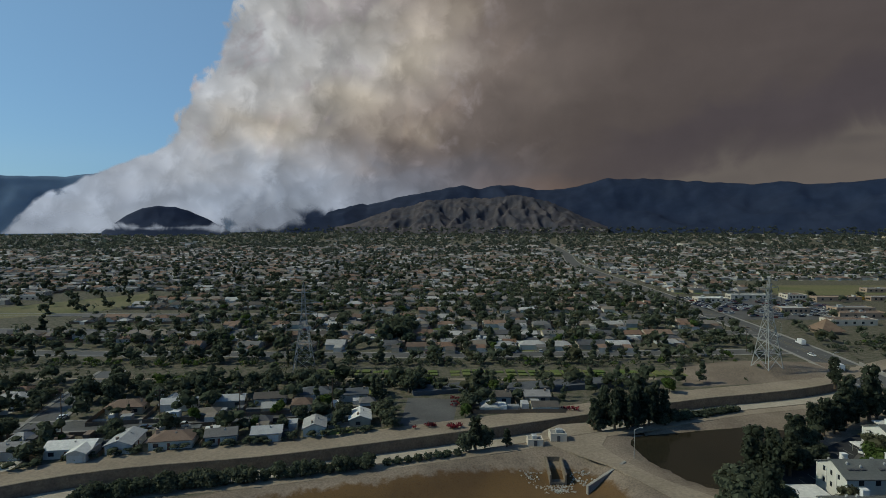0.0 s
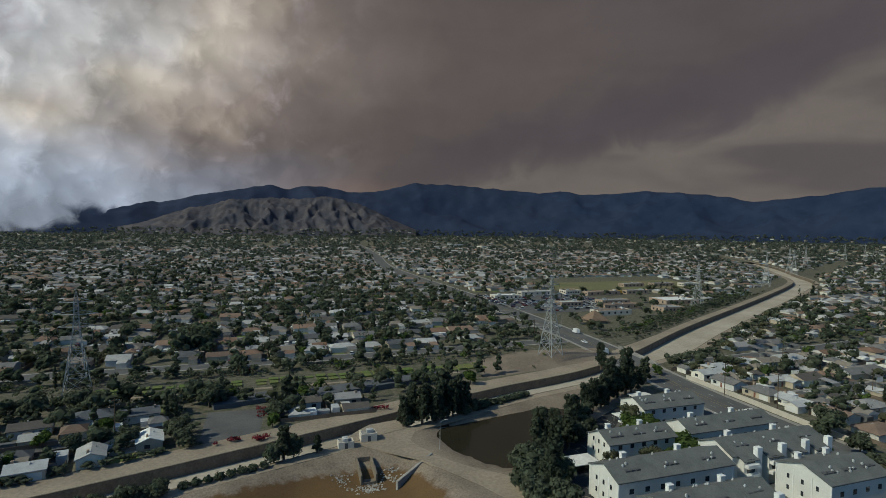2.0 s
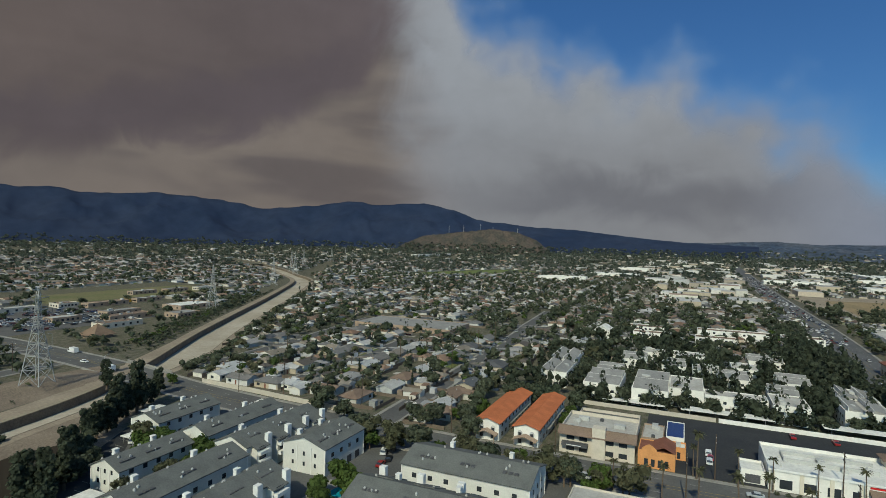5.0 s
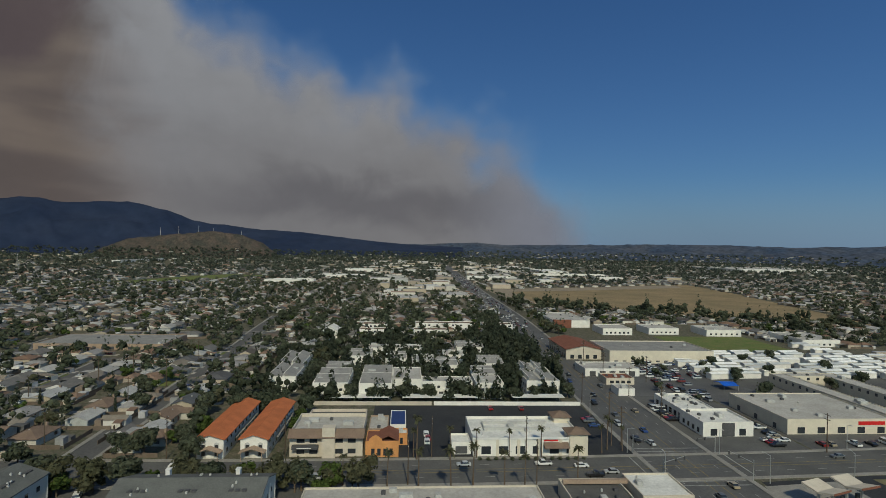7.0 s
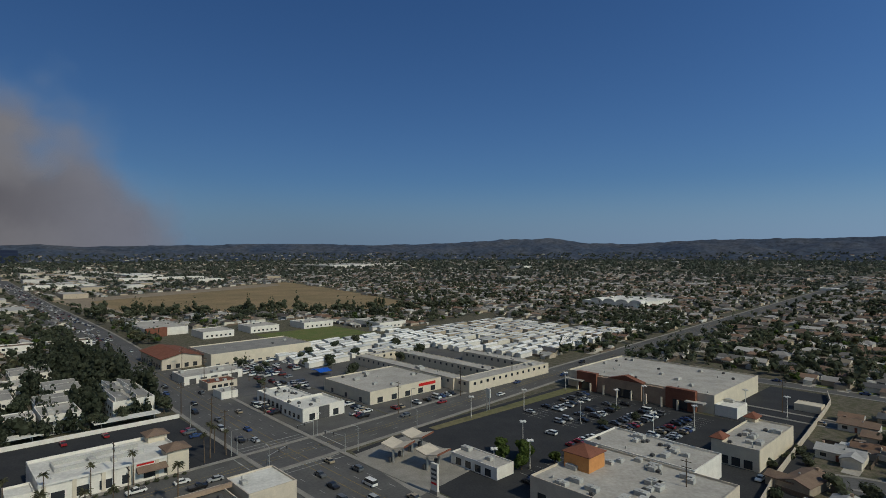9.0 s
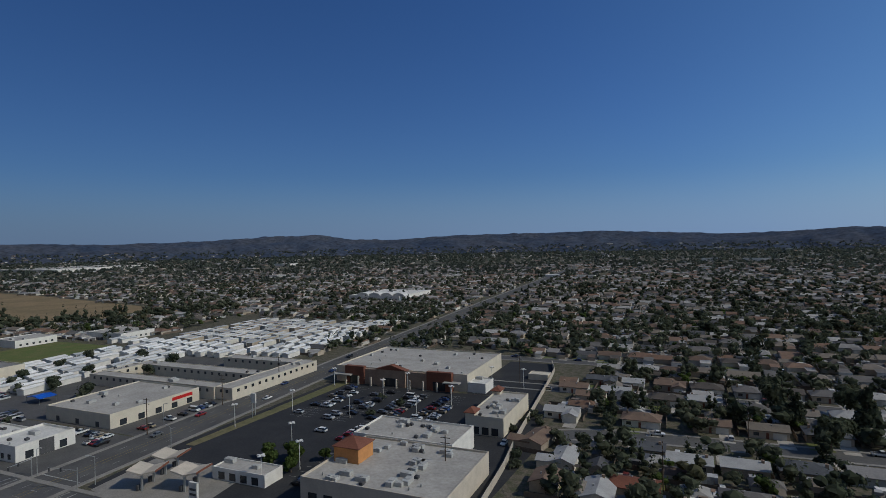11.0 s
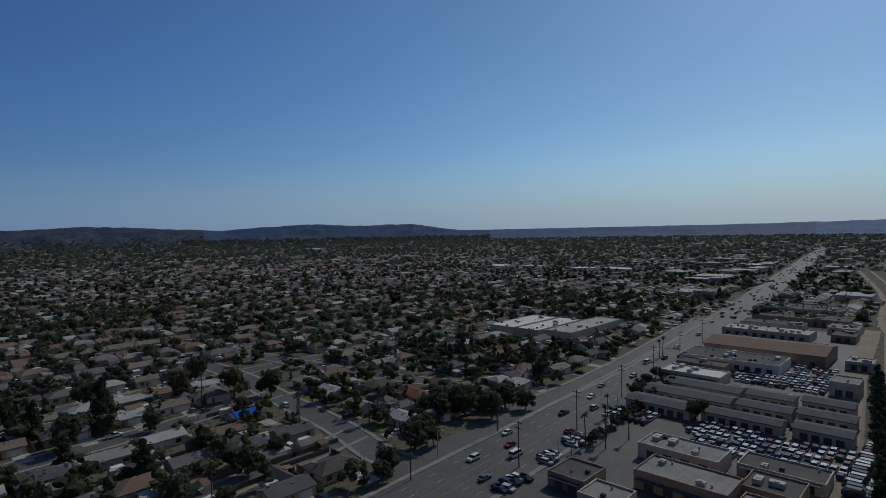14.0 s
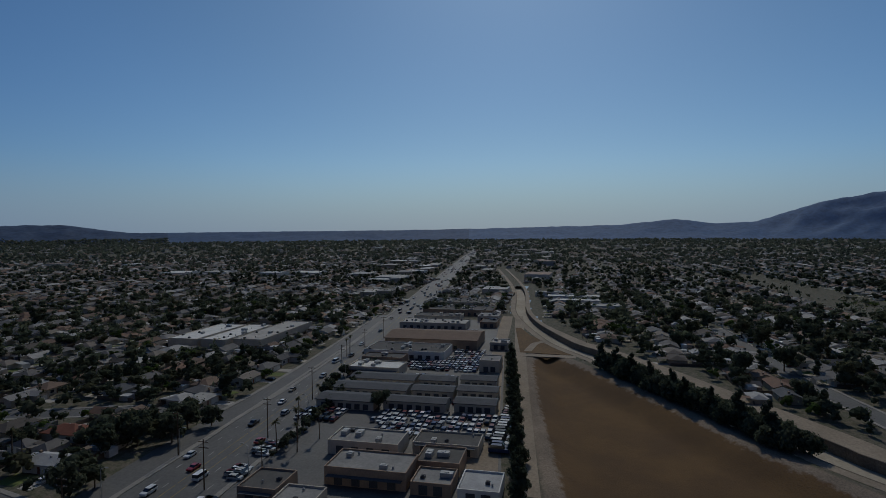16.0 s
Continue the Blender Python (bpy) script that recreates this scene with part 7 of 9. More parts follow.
def house_templates():
    """Simple whole houses for the joined far rows: walls (0), roof (1), pale patio roof or drive (2)."""
    out = []
    for w, d, hip in ((13, 9, 0), (15, 9.5, 1), (12, 10, 1), (16, 8.5, 0)):
        x, y, z, rs, o = w / 2, d / 2, 2.7, 1.6, 0.5
        v = [(-x, -y, 0), (x, -y, 0), (x, y, 0), (-x, y, 0), (-x, -y, z), (x, -y, z), (x, y, z), (-x, y, z)]
        f, m = [(0, 1, 5, 4), (1, 2, 6, 5), (2, 3, 7, 6), (3, 0, 4, 7)], [0] * 4
        n = len(v)
        k = y * 0.9 if hip else 0
        v += [(-x - o, -y - o, z - 0.1), (x + o, -y - o, z - 0.1), (x + o, y + o, z - 0.1), (-x - o, y + o, z - 0.1), (-x - o + k, 0, z + rs), (x + o - k, 0, z + rs)]
        f += [(n, n + 1, n + 5, n + 4), (n + 2, n + 3, n + 4, n + 5), (n + 1, n + 2, n + 5), (n + 3, n, n + 4)]
        m += [1, 1, 1 if hip else 0, 1 if hip else 0]
        n = len(v)
        v += [(x - 6, -y - 6, 2.4), (x - 0.5, -y - 6, 2.4), (x - 0.5, -y + 0.2, 3.0), (x - 6, -y + 0.2, 3.0), (x - 6, -y - 6, 0), (x - 0.5, -y - 6, 0)]
        f += [(n, n + 1, n + 2, n + 3), (n + 4, n + 5, n + 1, n)]
        m += [1, 0]
        out.append(Template(v, f, m))
    return out


HT = house_templates()
cand = []
for k in range(-60, 61):
    yk = 292 + 62 * k
    for sgn in (-1, 1):
        xs = np.arange(-1750, 1750, 15.8) + r2.uniform(-2, 2)
        for x in xs:
            cand.append((x + r2.uniform(-1.5, 1.5), yk + sgn * 15.5 + r2.uniform(-2, 2) + 0.012 * x, 0 if sgn > 0 else 180))
cand = np.array(cand)
rad = np.hypot(cand[:, 0], cand[:, 1])
cand = cand[(rad < 1750) & (rad > 130)]
cand = cand[masks(cand[:, 0], cand[:, 1], 6.0)]
cand = cand[np.abs(((cand[:, 0] + 130) % 270) - 135) < 128]
sd2, _ = polydist(cand[:, 0], cand[:, 1], STRIP)
cand = cand[sd2 > 24]
dn = np.sqrt(((cand[:, None, :2] - spots[None]) ** 2).sum(2)).min(1)
cand = cand[dn > 14]
rad = np.hypot(cand[:, 0], cand[:, 1])
order = np.argsort(rad)
cand, rad = cand[order], rad[order]
NSINGLE = 44
names = ("mixed", "mixed", "light", "mixed", "brown", "dark", "mixed")
for i in range(NSINGLE):
    x, y, a = cand[i]
    house(x, y, a, (i * 7) % 6, names[(i * 5) % 7])
batch = Batch()
for i in range(NSINGLE, len(cand)):
    x, y, a = cand[i]
    batch.add(HT[r2.integers(4)], x, y, 0, radians(a + r2.uniform(-3, 3)), r2.uniform(0.72, 1.02), r2.uniform(0.85, 1.25), r2.uniform(0.9, 1.15))
batch.build("far_houses", [WALL_FAR, ROOF_FAR], "rows of single-storey suburban houses", "houses")
# drives, lawns, fences and sheds of the nearer yards
flat_t = Template([(-1, -1, 0), (1, -1, 0), (1, 1, 0), (-1, 1, 0), (-1, -1, 1), (1, -1, 1), (1, 1, 1), (-1, 1, 1)], [(0, 1, 5, 4), (1, 2, 6, 5), (2, 3, 7, 6), (3, 0, 4, 7), (4, 5, 6, 7)], [0] * 5)
drives, lawns, fences, sheds, backs = Batch(), Batch(), Batch(), Batch(), Batch()
yards = [(x, y, a, 1) for x, y, a, *_ in NEAR] + [(*cand[i], 0) for i in range(3000)]
ya = np.radians(np.array([q[2] for q in yards]))
yx, yy_ = np.array([q[0] for q in yards]), np.array([q[1] for q in yards])
drive_ok = masks(yx + 4.6 * np.cos(ya) + 8.6 * np.sin(ya), yy_ + 4.6 * np.sin(ya) - 8.6 * np.cos(ya), -3.0)
lawn_z = 0.03
for i, (x, y, a, own) in enumerate(yards):
    c, s_ = math.cos(radians(a)), math.sin(radians(a))

    def loc(u, v):
        return x + u * c - v * s_, y + u * s_ + v * c
    d = loc(4.6, -8.6)
    if drive_ok[i]:
        drives.add(flat_t, *d, 0, radians(a), 2.4, 4.4, 0.05)
    if r2.random() < 0.45:
        g = loc(-3.5, -8.4)
        lawns.add(flat_t, *g, 0, radians(a), r2.uniform(3, 5), 3.6, lawn_z)
        lawn_z = 0.03 + (lawn_z - 0.02) % 0.02
    for k in range(r2.integers(1, 4)):
        q = loc(r2.uniform(-7, 7), r2.uniform(6.5, 12.5))
        sheds.add(flat_t, *q, 0, radians(a + r2.choice((0, 90))), r2.uniform(0.9, 2.6), r2.uniform(0.9, 2.2), r2.uniform(1.9, 2.7))
    if r2.random() < 0.75:
        q = loc(r2.uniform(-6, 6), r2.uniform(9.5, 12.5))
        backs.add(HT[r2.integers(4)], *q, 0, radians(a + r2.choice((0, 90, 180))), r2.uniform(0.4, 0.62), r2.uniform(0.5, 0.8), r2.uniform(0.75, 0.95))
    for u, v, hu, hv in ((8.6, 4.5, 0.06, 9.0), (0, 14.6, 8.6, 0.06)):
        q = loc(u, v)
        fences.add(flat_t, *q, 0, radians(a), hu, hv, 1.5)
drives.build("driveways", [DRIVE], "pale concrete driveways in front of houses", "driveways")
lawns.build("front_lawns", [LAWN], "small patchy green and yellow front lawns", "lawns")
fences.build("yard_fences", [FENCE], "brown board fences between back yards", "fences")
backs.build("back_houses", [WALL_FAR, ROOF_FAR], "garages and small back houses in the yards", "houses")
sheds.build("garden_sheds", [SHED], "small sheds, awnings and clutter in back yards", "sheds")
# beyond: larger steps, only roofs and walls
batch = Batch()
for i in range(6500):
    rr = math.sqrt(r2.uniform(1700 ** 2, 3850 ** 2))
    a = r2.uniform(0, 6.2832)
    if 2950 < rr < 3500 and radians(-79) < math.atan2(math.sin(a), math.cos(a)) < radians(-60):
        continue
    s = r2.uniform(0.9, 1.6)
    batch.add(HT[r2.integers(4)], -rr * math.sin(a), rr * math.cos(a), 0, r2.integers(2) * 1.571, s, s, 1.0)
batch.build("distant_houses", [WALL_FAR, ROOF_FAR], "distant sea of suburban roofs", "houses")
# long pale sheds and shops among the far houses
bt = Template([(-1, -1, 0), (1, -1, 0), (1, 1, 0), (-1, 1, 0), (-1, -1, 1), (1, -1, 1), (1, 1, 1), (-1, 1, 1)], [(0, 1, 5, 4), (1, 2, 6, 5), (2, 3, 7, 6), (3, 0, 4, 7), (4, 5, 6, 7)], [0, 0, 0, 0, 1])
batch = Batch()
shed_spots = []
for i in range(420):
    if i < 150:  # along the avenue east and the cross street
        x = r2.uniform(700, 2600)
        y = -112 - 0.02 * x + r2.choice((-1, 1)) * r2.uniform(30, 60 + x * 0.12)
    elif i < 230:  # west along the avenue
        x = -r2.uniform(520, 3000)
        y = -60 + x * 0.135 + r2.choice((-1, 1)) * r2.uniform(45, 60 - x * 0.1)
    else:
        rr = math.sqrt(r2.uniform(1300 ** 2, 3900 ** 2))
        a = r2.uniform(0, 6.2832)
        x, y = -rr * math.sin(a), rr * math.cos(a)
    shed_spots.append((x, y))
shed_spots = np.array(shed_spots)
for x, y in shed_spots[masks(shed_spots[:, 0], shed_spots[:, 1], 12.0)]:
    batch.add(bt, x, y, 0, r2.uniform(-0.05, 0.05), r2.uniform(8, 26), r2.uniform(7, 20), r2.uniform(5, 9))
batch.build("distant_sheds", [WALL_FAR, SHEDROOF], "scattered distant pale flat-roofed sheds and shops", "buildings")

# far halls and shop rows that stand out white
FAR_HALLS = [(-812, -640, -770, -596, 6, PALEROOF), (-830, -578, -790, -540, 6, FLATROOF), (-822, -476, -790, -440, 6, PALEROOF), (-836, -424, -800, -380, 6, PALEROOF), (-870, -250, -846, -222, 7, PALEROOF), (-600, -34, -590, -4, 5, PALEROOF), (-572, -20, -556, 30, 5, PALEROOF), (-540, -8, -524, 34, 5, PALEROOF), (-508, 6, -490, 44, 5, FLATROOF),
             (-233, -975, -205, -955, 5, PALEROOF), (-186, -990, -150, -968, 5, FLATROOF), (-1250, -1900, -1190, -1810, 9, PALEROOF), (150, -1120, 184, -1098, 5, FLATROOF), (214, -1136, 250, -1110, 5, PALEROOF), (-266, -2040, -190, -2010, 8, FLATROOF), (-140, -2070, -70, -2040, 8, PALEROOF), (1940, -1410, 2030, -1220, 10, PALEROOF), (1346, -1750, 1420, -1690, 9, FLATROOF), (1570, -470, 1740, -396, 8, PALEROOF),
             (1280, -515, 1310, -446, 7, PALEROOF), (2040, -1690, 2330, -1240, 9, FLATROOF), (1405, -515, 1440, -330, 8, PALEROOF), (1240, -240, 1275, -140, 7, PALEROOF), (1060, 170, 1085, 246, 7, PALEROOF), (1035, 190, 1060, 255, 7, PALEROOF), (1240, 90, 1290, 190, 7, PALEROOF), (1560, 90, 1620, 165, 8, PALEROOF), (1957, 960, 2300, 990, 9, FLATROOF)]
for i, (x0, y0, x1, y1, h, rm) in enumerate(FAR_HALLS):
    flat_building("shop_hall", "long low white hall far off among houses", "hall", x0, y0, x1, y1, h, WHITE, rm, 0.5, 0, [], 300 + i)
b = flat_building("arched_hall", "white hall with a row of arched roofs", "hall", 318, -706, 390, -610, 7.5, WHITE, PALEROOF, 0.4, 4, [("W", 9, 3.0, 0.5, 3.0), ("N", 9, 3.0, 0.5, 4.0, DARKMETAL)], 330)
for k in range(4):
    bm = B()
    prism(bm, [(-34 + k * 17 + 8.2 * math.cos(math.pi - j * math.pi / 8), 7.0 + 4.2 * math.sin(j * math.pi / 8)) for j in range(9)], "y", 30, 47)
    part("arched_roof", bm, PALEROOF, b)

# ---- mobile home park ----
def make_mobile():
    t = thing("mobile_home", "white mobile home with pale metal roof and awning", "mobile home")
    part("wall", boxed((-2.2, -6.8, 0, 2.2, 6.8, 3.0)), WHITE, t)
    bm = B()
    prism(bm, [(-2.5, 2.9), (-2.5, 3.1), (0, 3.8), (2.5, 3.1), (2.5, 2.9)], "y", -7.1, 7.1)
    part("roof", bm, MOBROOF, t)
    part("awning", boxed((2.2, -5, 2.5, 4.4, 4, 2.62)), MOBROOF, t)
    return t


mobile = None
slab("park_ground", rect(226, -436, 372, -166), -0.2, 0.028, ASPHALT, "grey asphalt lanes of a mobile home park", "yard")
for j in range(8):
    for i in range(17):
        x, y = 266 + i * 8.2 + (j % 2) * 1.6, -176 - j * 17.2 + (i * 13 % 5) - 2
        if (x < 294 and y > -268) or (x > 366 and -290 < y < -200) or (i * 5 + j * 3) % 13 == 0:
            continue
        m = at(x, y, 0, 2 + (i * 7 + j * 3) % 5 * 2)
        if mobile is None:
            mobile = make_mobile()
            mobile.matrix_basis = m
            tagged(mobile, group="mobile homes in the park")
        else:
            again(mobile, m)
for j in range(6):
    for i in range(4):
        again(mobile, at(230 + i * 8.4, -290 - j * 17.2, 0, 4 + (i * 3 + j) % 4 * 3))
batch = Batch()
for j in range(7):
    for i in range(17):
        if (i * 3 + j * 5) % 12:
            batch.add(bt, 232 + i * 8.2 + (j % 2) * 1.6, -316 - j * 17.2 + (i * 13 % 5) - 2 - (0 if i > 3 else 84), 0, radians(2 + (i * 7 + j * 3) % 5 * 2), 2.4, 7.0, 3.2)
batch.build("far_mobile_homes", [WALL_FAR, MOBFAR], "more rows of mobile homes further back", "mobile homes")
BUSH_T = []
for i in range(2):
    v = leaf_quads(lobes_round(4.0, 2.6, 4, 40 + i), 44, 0.38, np.random.default_rng(44 + i))
    BUSH_T.append(Template(v, np.arange(len(v)).reshape(-1, 4).tolist(), [0] * (len(v) // 4)))

# ---- trees one by one ----
for k in range(15):  # dense row between the dirt tracks
    x = -143 - k * 11.0
    tree("tall", x, -12.5 - (k * 1.25), 0.92, 0.85)
for k in range(27):  # thick belt on the channel bank
    x = -288 + k * 3.7
    y = 17.5 + (x + 288) * 0.515 + (k * 7 % 5) * 0.9 - 2
    tree("thicket" if k % 3 else "tall", x, y, 1.75 - 0.014 * k if k % 3 else 1.05, 1.2 if k % 3 else 0.9)
for k in range(14):  # a second, looser line behind it
    x = -284 + k * 7.2
    tree("thicket", x, 22.5 + (x + 288) * 0.515, 1.3, 1.25)
for k in range(22):  # close-grown row on the basin's edge
    x = -92 + k * 3.35
    y = np.interp(x, [-92, -86, -69, -46, -20], [135.5, 137.5, 143, 149, 156]) + (k * 7 % 3) * 0.5
    tree("thicket", x, y, 0.72 + 0.4 * ((k * 0.618) % 1) - (0.12 if k > 12 else 0), 1.05)
for k in range(8):
    tree("bush", -16 + k * 2.9, 157.8 + k * 1.0, 1.0)
tree("pine", 10, 169, 1.0, 0.95)
tree("thicket", 13, 171, 1.05, 1.3)
tree("pine", 20, 171, 0.7, 0.85)
tree("thicket", 7, 168, 1.0, 1.3)
for x, y, s in [(51, 185, 0.85), (55, 188, 1.0), (58, 185, 1.05), (61, 189, 1.1), (65, 188, 1.0), (68, 191, 1.1), (71, 189, 0.95), (74, 192, 1.05), (78, 193, 0.95), (63, 185, 0.85)]:
    tree("pine", x, y, s * 1.08, 1.15)
for x, y, s in [(53, 186, 0.9), (58, 189, 1.0), (67, 189, 1.0), (76, 191, 1.0), (82, 194, 0.9), (86, 195, 0.8)]:
    tree("thicket", x, y, s)
for k in range(9):
    tree("bush", 88 + k * 2.6, 196.5 + k * 0.9, 1.2)
for x, y, s in [(77, 141, 1.15), (81, 137, 1.05), (83, 146, 1.1), (88, 150, 1.1), (93, 154, 1.0), (98, 158, 1.0), (104, 163, 0.95), (109, 168, 0.95), (114, 172, 0.95), (119, 176, 0.95), (125, 180, 0.9), (72, 132, 1.15), (77, 128, 1.05), (86, 143, 1.0), (70, 124, 1.05), (96, 151, 0.9), (103, 157, 0.9), (111, 163, 0.85), (75, 119, 1.0), (80, 130, 1.1)]:
    tree("pine" if (x + y) % 2 else "thicket", x, y, s * (1.25 if (x + y) % 2 else 1.5), 1.0)
for x, y, s, tl in [(133, 185, 0.95, 0.9), (138, 188, 1.1, 1.0), (144, 191, 1.0, 0.9), (150, 193, 1.15, 1.05), (155, 196, 0.9, 0.85), (166, 233, 1.0, 0.95), (170, 206, 0.85, 0.85), (161, 199, 0.8, 0.8), (130, 182, 0.8, 0.7)]:
    tree("pine", x, y, s * 1.3, tl * 1.1)
for x, y, s in [(123, 130, 1.35), (117, 128, 1.2), (126, 147, 1.2), (121, 152, 1.25), (128, 153, 1.3), (126, 137, 1.1), (131, 86, 1.3), (127, 80, 1.1), (122, 88, 1.0), (119, 84, 0.9), (163, 128, 1.0), (164, 118, 0.9)]:
    tree("bright", x, y, s)
for x, y, s in [(110, 129, 1.1), (97, 130, 0.9), (125, 158, 1.2), (160, 96, 1.15), (163, 104, 1.0), (162, 86, 1.0), (160, 30, 1.0), (162, 20, 0.9), (161, 60, 0.8), (160, 45, 0.9)]:
    tree("olive", x, y, s)
for x, y in [(155, 60), (157, 38), (156, 22), (170, 112), (176, 214), (186, 216), (158, 74)]:
    tree("bright", x, y, 0.8)
for x, y, s in [(234, 40, 1.1), (225, 40, 0.9), (214, 40, 0.85), (196, 74, 1.1), (205, 73, 1.0), (215, 74, 0.9), (200, 80, 0.8), (238, 52, 1.1), (238, 66, 1.2), (246, 58, 1.1)]:
    tree("bright" if s < 1.1 else "round", x, y, s)
house_at = np.concatenate((spots, cand[:1400, :2]))
grown = random.Random(29)
for x, y in [(-35, -253), (-43, -220), (-104, -258), (-105, -228), (-118, -220), (-86, -250), (-58, -252), (-171, -367), (-39, -311), (-160, -474), (-199, -385), (-354, 64), (-419, 94), (-388, 110), (-345, 112), (-430, 122), (-433, 76), (-287, 78), (-257, 94), (-375, 82), (-310, 82), (-300, 102), (-410, 140), (-365, 140), (-330, 130), (-280, 118)]:
    best = None
    for k in range(30):  # the roomiest spot nearby, between the houses
        px, py = x + grown.uniform(-9, 9), y + grown.uniform(-9, 9)
        room = min(float(np.min(np.hypot(house_at[:, 0] - px, house_at[:, 1] - py))), 9.0) - 0.15 * math.hypot(px - x, py - y)
        if best is None or room > best[0]:
            best = (room, px, py)
    tree(("round", "thicket", "olive")[grown.randrange(3)], best[1], best[2], grown.uniform(1.2, 1.6), 1.15)
for x, y, s in [(-145, -143, 1.15), (-155, -148, 1.2), (-166, -145, 1.1), (-159, -129, 1.2), (-154, -138, 1.25), (-119, -130, 1.1), (-126, -127, 0.8)]:
    tree("round", x, y, s, 1.1)
for x, y, s in [(-126, -160, 0.8), (-130, -160, 0.9), (-134, -161, 0.75)]:
    tree("palm", x, y, s)
for k in range(12):  # street trees by the apartment lot
    tree(("olive", "bright", "round")[k % 3], 158 + (k * 5 % 7), 12 + k * 8.2, 1.2)
for x, y, s in [(257, 42, 0.8), (257, 24, 0.9), (256, 14, 0.8), (258, 0, 0.9), (257, -12, 0.9), (257, -29, 0.9), (257, -50, 0.8), (258, -62, 0.8), (259, -78, 1.0), (288, 30, 1.1), (296, 22, 1.0), (296, -6, 1.0), (290, -30, 1.1), (294, -50, 1.2), (330, 44, 1.2), (336, 20, 1.0), (334, -30, 1.1), (340, 0, 1.0), (300, 44, 1.2), (308, 46, 1.2), (290, 46, 1.2)]:
    tree("round", x, y, s)
for x, y, s in [(164, 17, 0.7), (162, 14, 0.6), (183.5, -5, 1.05), (160, -5, 0.95), (156, -14, 0.95), (184.3, -25, 0.75), (184.6, -36, 0.75), (184.5, -47, 0.75), (188, -69, 0.75), (191, -72, 0.8), (195, -75, 0.7), (190, -77, 0.7), (160, -30, 0.8), (160, -36, 0.8), (185, -4, 0.8), (183, -16, 0.8), (161, 4, 0.9), (161.5, -21, 0.9), (161, -52, 0.9)]:
    tree("palm", x, y, s)
for x, y, s in [(-146, -88, 0.7), (-158, -90, 0.75), (-160, -84, 0.7), (-168, -88, 0.8), (-172, -82, 0.7), (-176, -90, 0.65), (-188, -98, 0.6), (-207, -99, 0.6), (-290, -121, 0.8), (-297, -122, 0.75), (-106, -176, 0.95), (-108, -178, 1.05), (-112, -186, 0.9), (28, -167, 0.7), (262, 212, 0.9), (250, 160, 0.8), (286, 150, 0.9), (300, 140, 0.9), (-30, 330, 1.0), (-38, 334, 1.0)]:
    tree("palm", x, y, s)
for x, y, s in [(-205, -72.5, 1.0), (-176, -126, 1.1), (-172, -133, 1.2), (-168, -138, 1.1), (-104, -124, 0.9), (-98, -119, 0.8), (-181, -140, 1.0), (-250, -106, 0.7), (-236, -104, 0.75), (-228, -103, 0.7), (-219, -101, 0.75), (-62, -138, 0.8), (-70, -212, 0.8), (-44, -216, 0.9), (-22, -204, 0.8), (30, -190, 0.7), (25, -214, 0.8)]:
    tree("round", x, y, s)
for x, y, s in [(-60, -236, 1.3), (-52, -230, 1.0), (-38, -236, 1.2), (20, -240, 1.0), (-20, -238, 1.0), (-100, -206, 1.0), (-75, -152, 1.1), (-88, -158, 0.9), (-54, -150, 1.0)]:
    tree("round" if s < 1.15 else "tall", x, y, s)
for x, y in [(50, -210), (56, -212), (55, -220), (58, -200), (48, -168), (50, -176), (52, -216), (-24, -192), (-40, -178), (100, -186), (104, -192), (118, -199), (113, -216), (126, -222)]:
    tree("bush", x, y, 1.3)
for x, y, s in [(112, -140, 0.85), (115, -146, 0.9), (119, -150, 0.95), (122, -143, 0.85), (127, -147, 0.8), (108, -152, 0.7)]:
    tree("bright", x, y, s)
for x, y, s in [(-27, 213, 1.0), (-24, 213, 1.0), (-39, 216, 0.9), (-76, 270, 0.9), (-72, 270, 0.9), (-3, 270, 0.8), (238, 118, 0.7), (258, 118, 0.8), (248, 154, 0.7)]:
    tree("cypress", x, y, s)
for x, y, s in [(-120, 172, 0.6), (-108, 160, 0.5), (-22, 194, 1.0), (-19, 188, 0.9), (-88, 194, 0.7), (-60, 200, 0.8), (-50, 192, 0.9), (-44, 208, 0.8), (-35, 192, 0.9), (-64, 186, 0.7), (-140, 176, 1.0), (-150, 205, 1.1), (-139, 214, 1.3), (-131, 222, 1.3), (-128, 214, 1.1), (10, 205, 0.9), (8, 198, 0.8), (16, 224, 0.8), (-70, 228, 1.2), (-60, 234, 1.1), (-52, 232, 1.0), (-80, 232, 1.0), (-95, 226, 1.0), (-14, 226, 1.1), (-6, 236, 0.7)]:
    tree("round" if s > 0.8 else "bright", x, y, s)
tree("bright", 93, 226, 0.95)
for x, y, s in [(186, 132, 1.35), (180, 118, 1.1), (188, 84, 1.2), (190, 92, 1.0), (240, 108, 0.9), (233, 80, 1.2), (231, 66, 1.3), (236, 58, 1.2), (184, 68, 1.1)]:
    tree("round", x, y, s)
for k in range(14):  # clipped hedge before the drugstore
    tree("bush", 182.6, -61 + k * 2.7, 0.5)
t = thing("market_tent", "bright blue tarpaulin tent on thin poles", "tent", at(276, -166))
part("canopy", prism(B(), [(-5, 2.6), (-5, 2.75), (0, 3.6), (5, 2.75), (5, 2.6), (0, 3.45)], "y", -4, 4), TARP, t)
for sx in (-4.8, 4.8):
    for sy in (-3.8, 3.8):
        part("pole", boxed((sx - 0.06, sy - 0.06, 0, sx + 0.06, sy + 0.06, 2.65)), METAL, t)
for k in range(10):
    tree("round", 262 + k * 11, -178 - (k % 3) * 30 - (k * 13 % 17), 0.9)
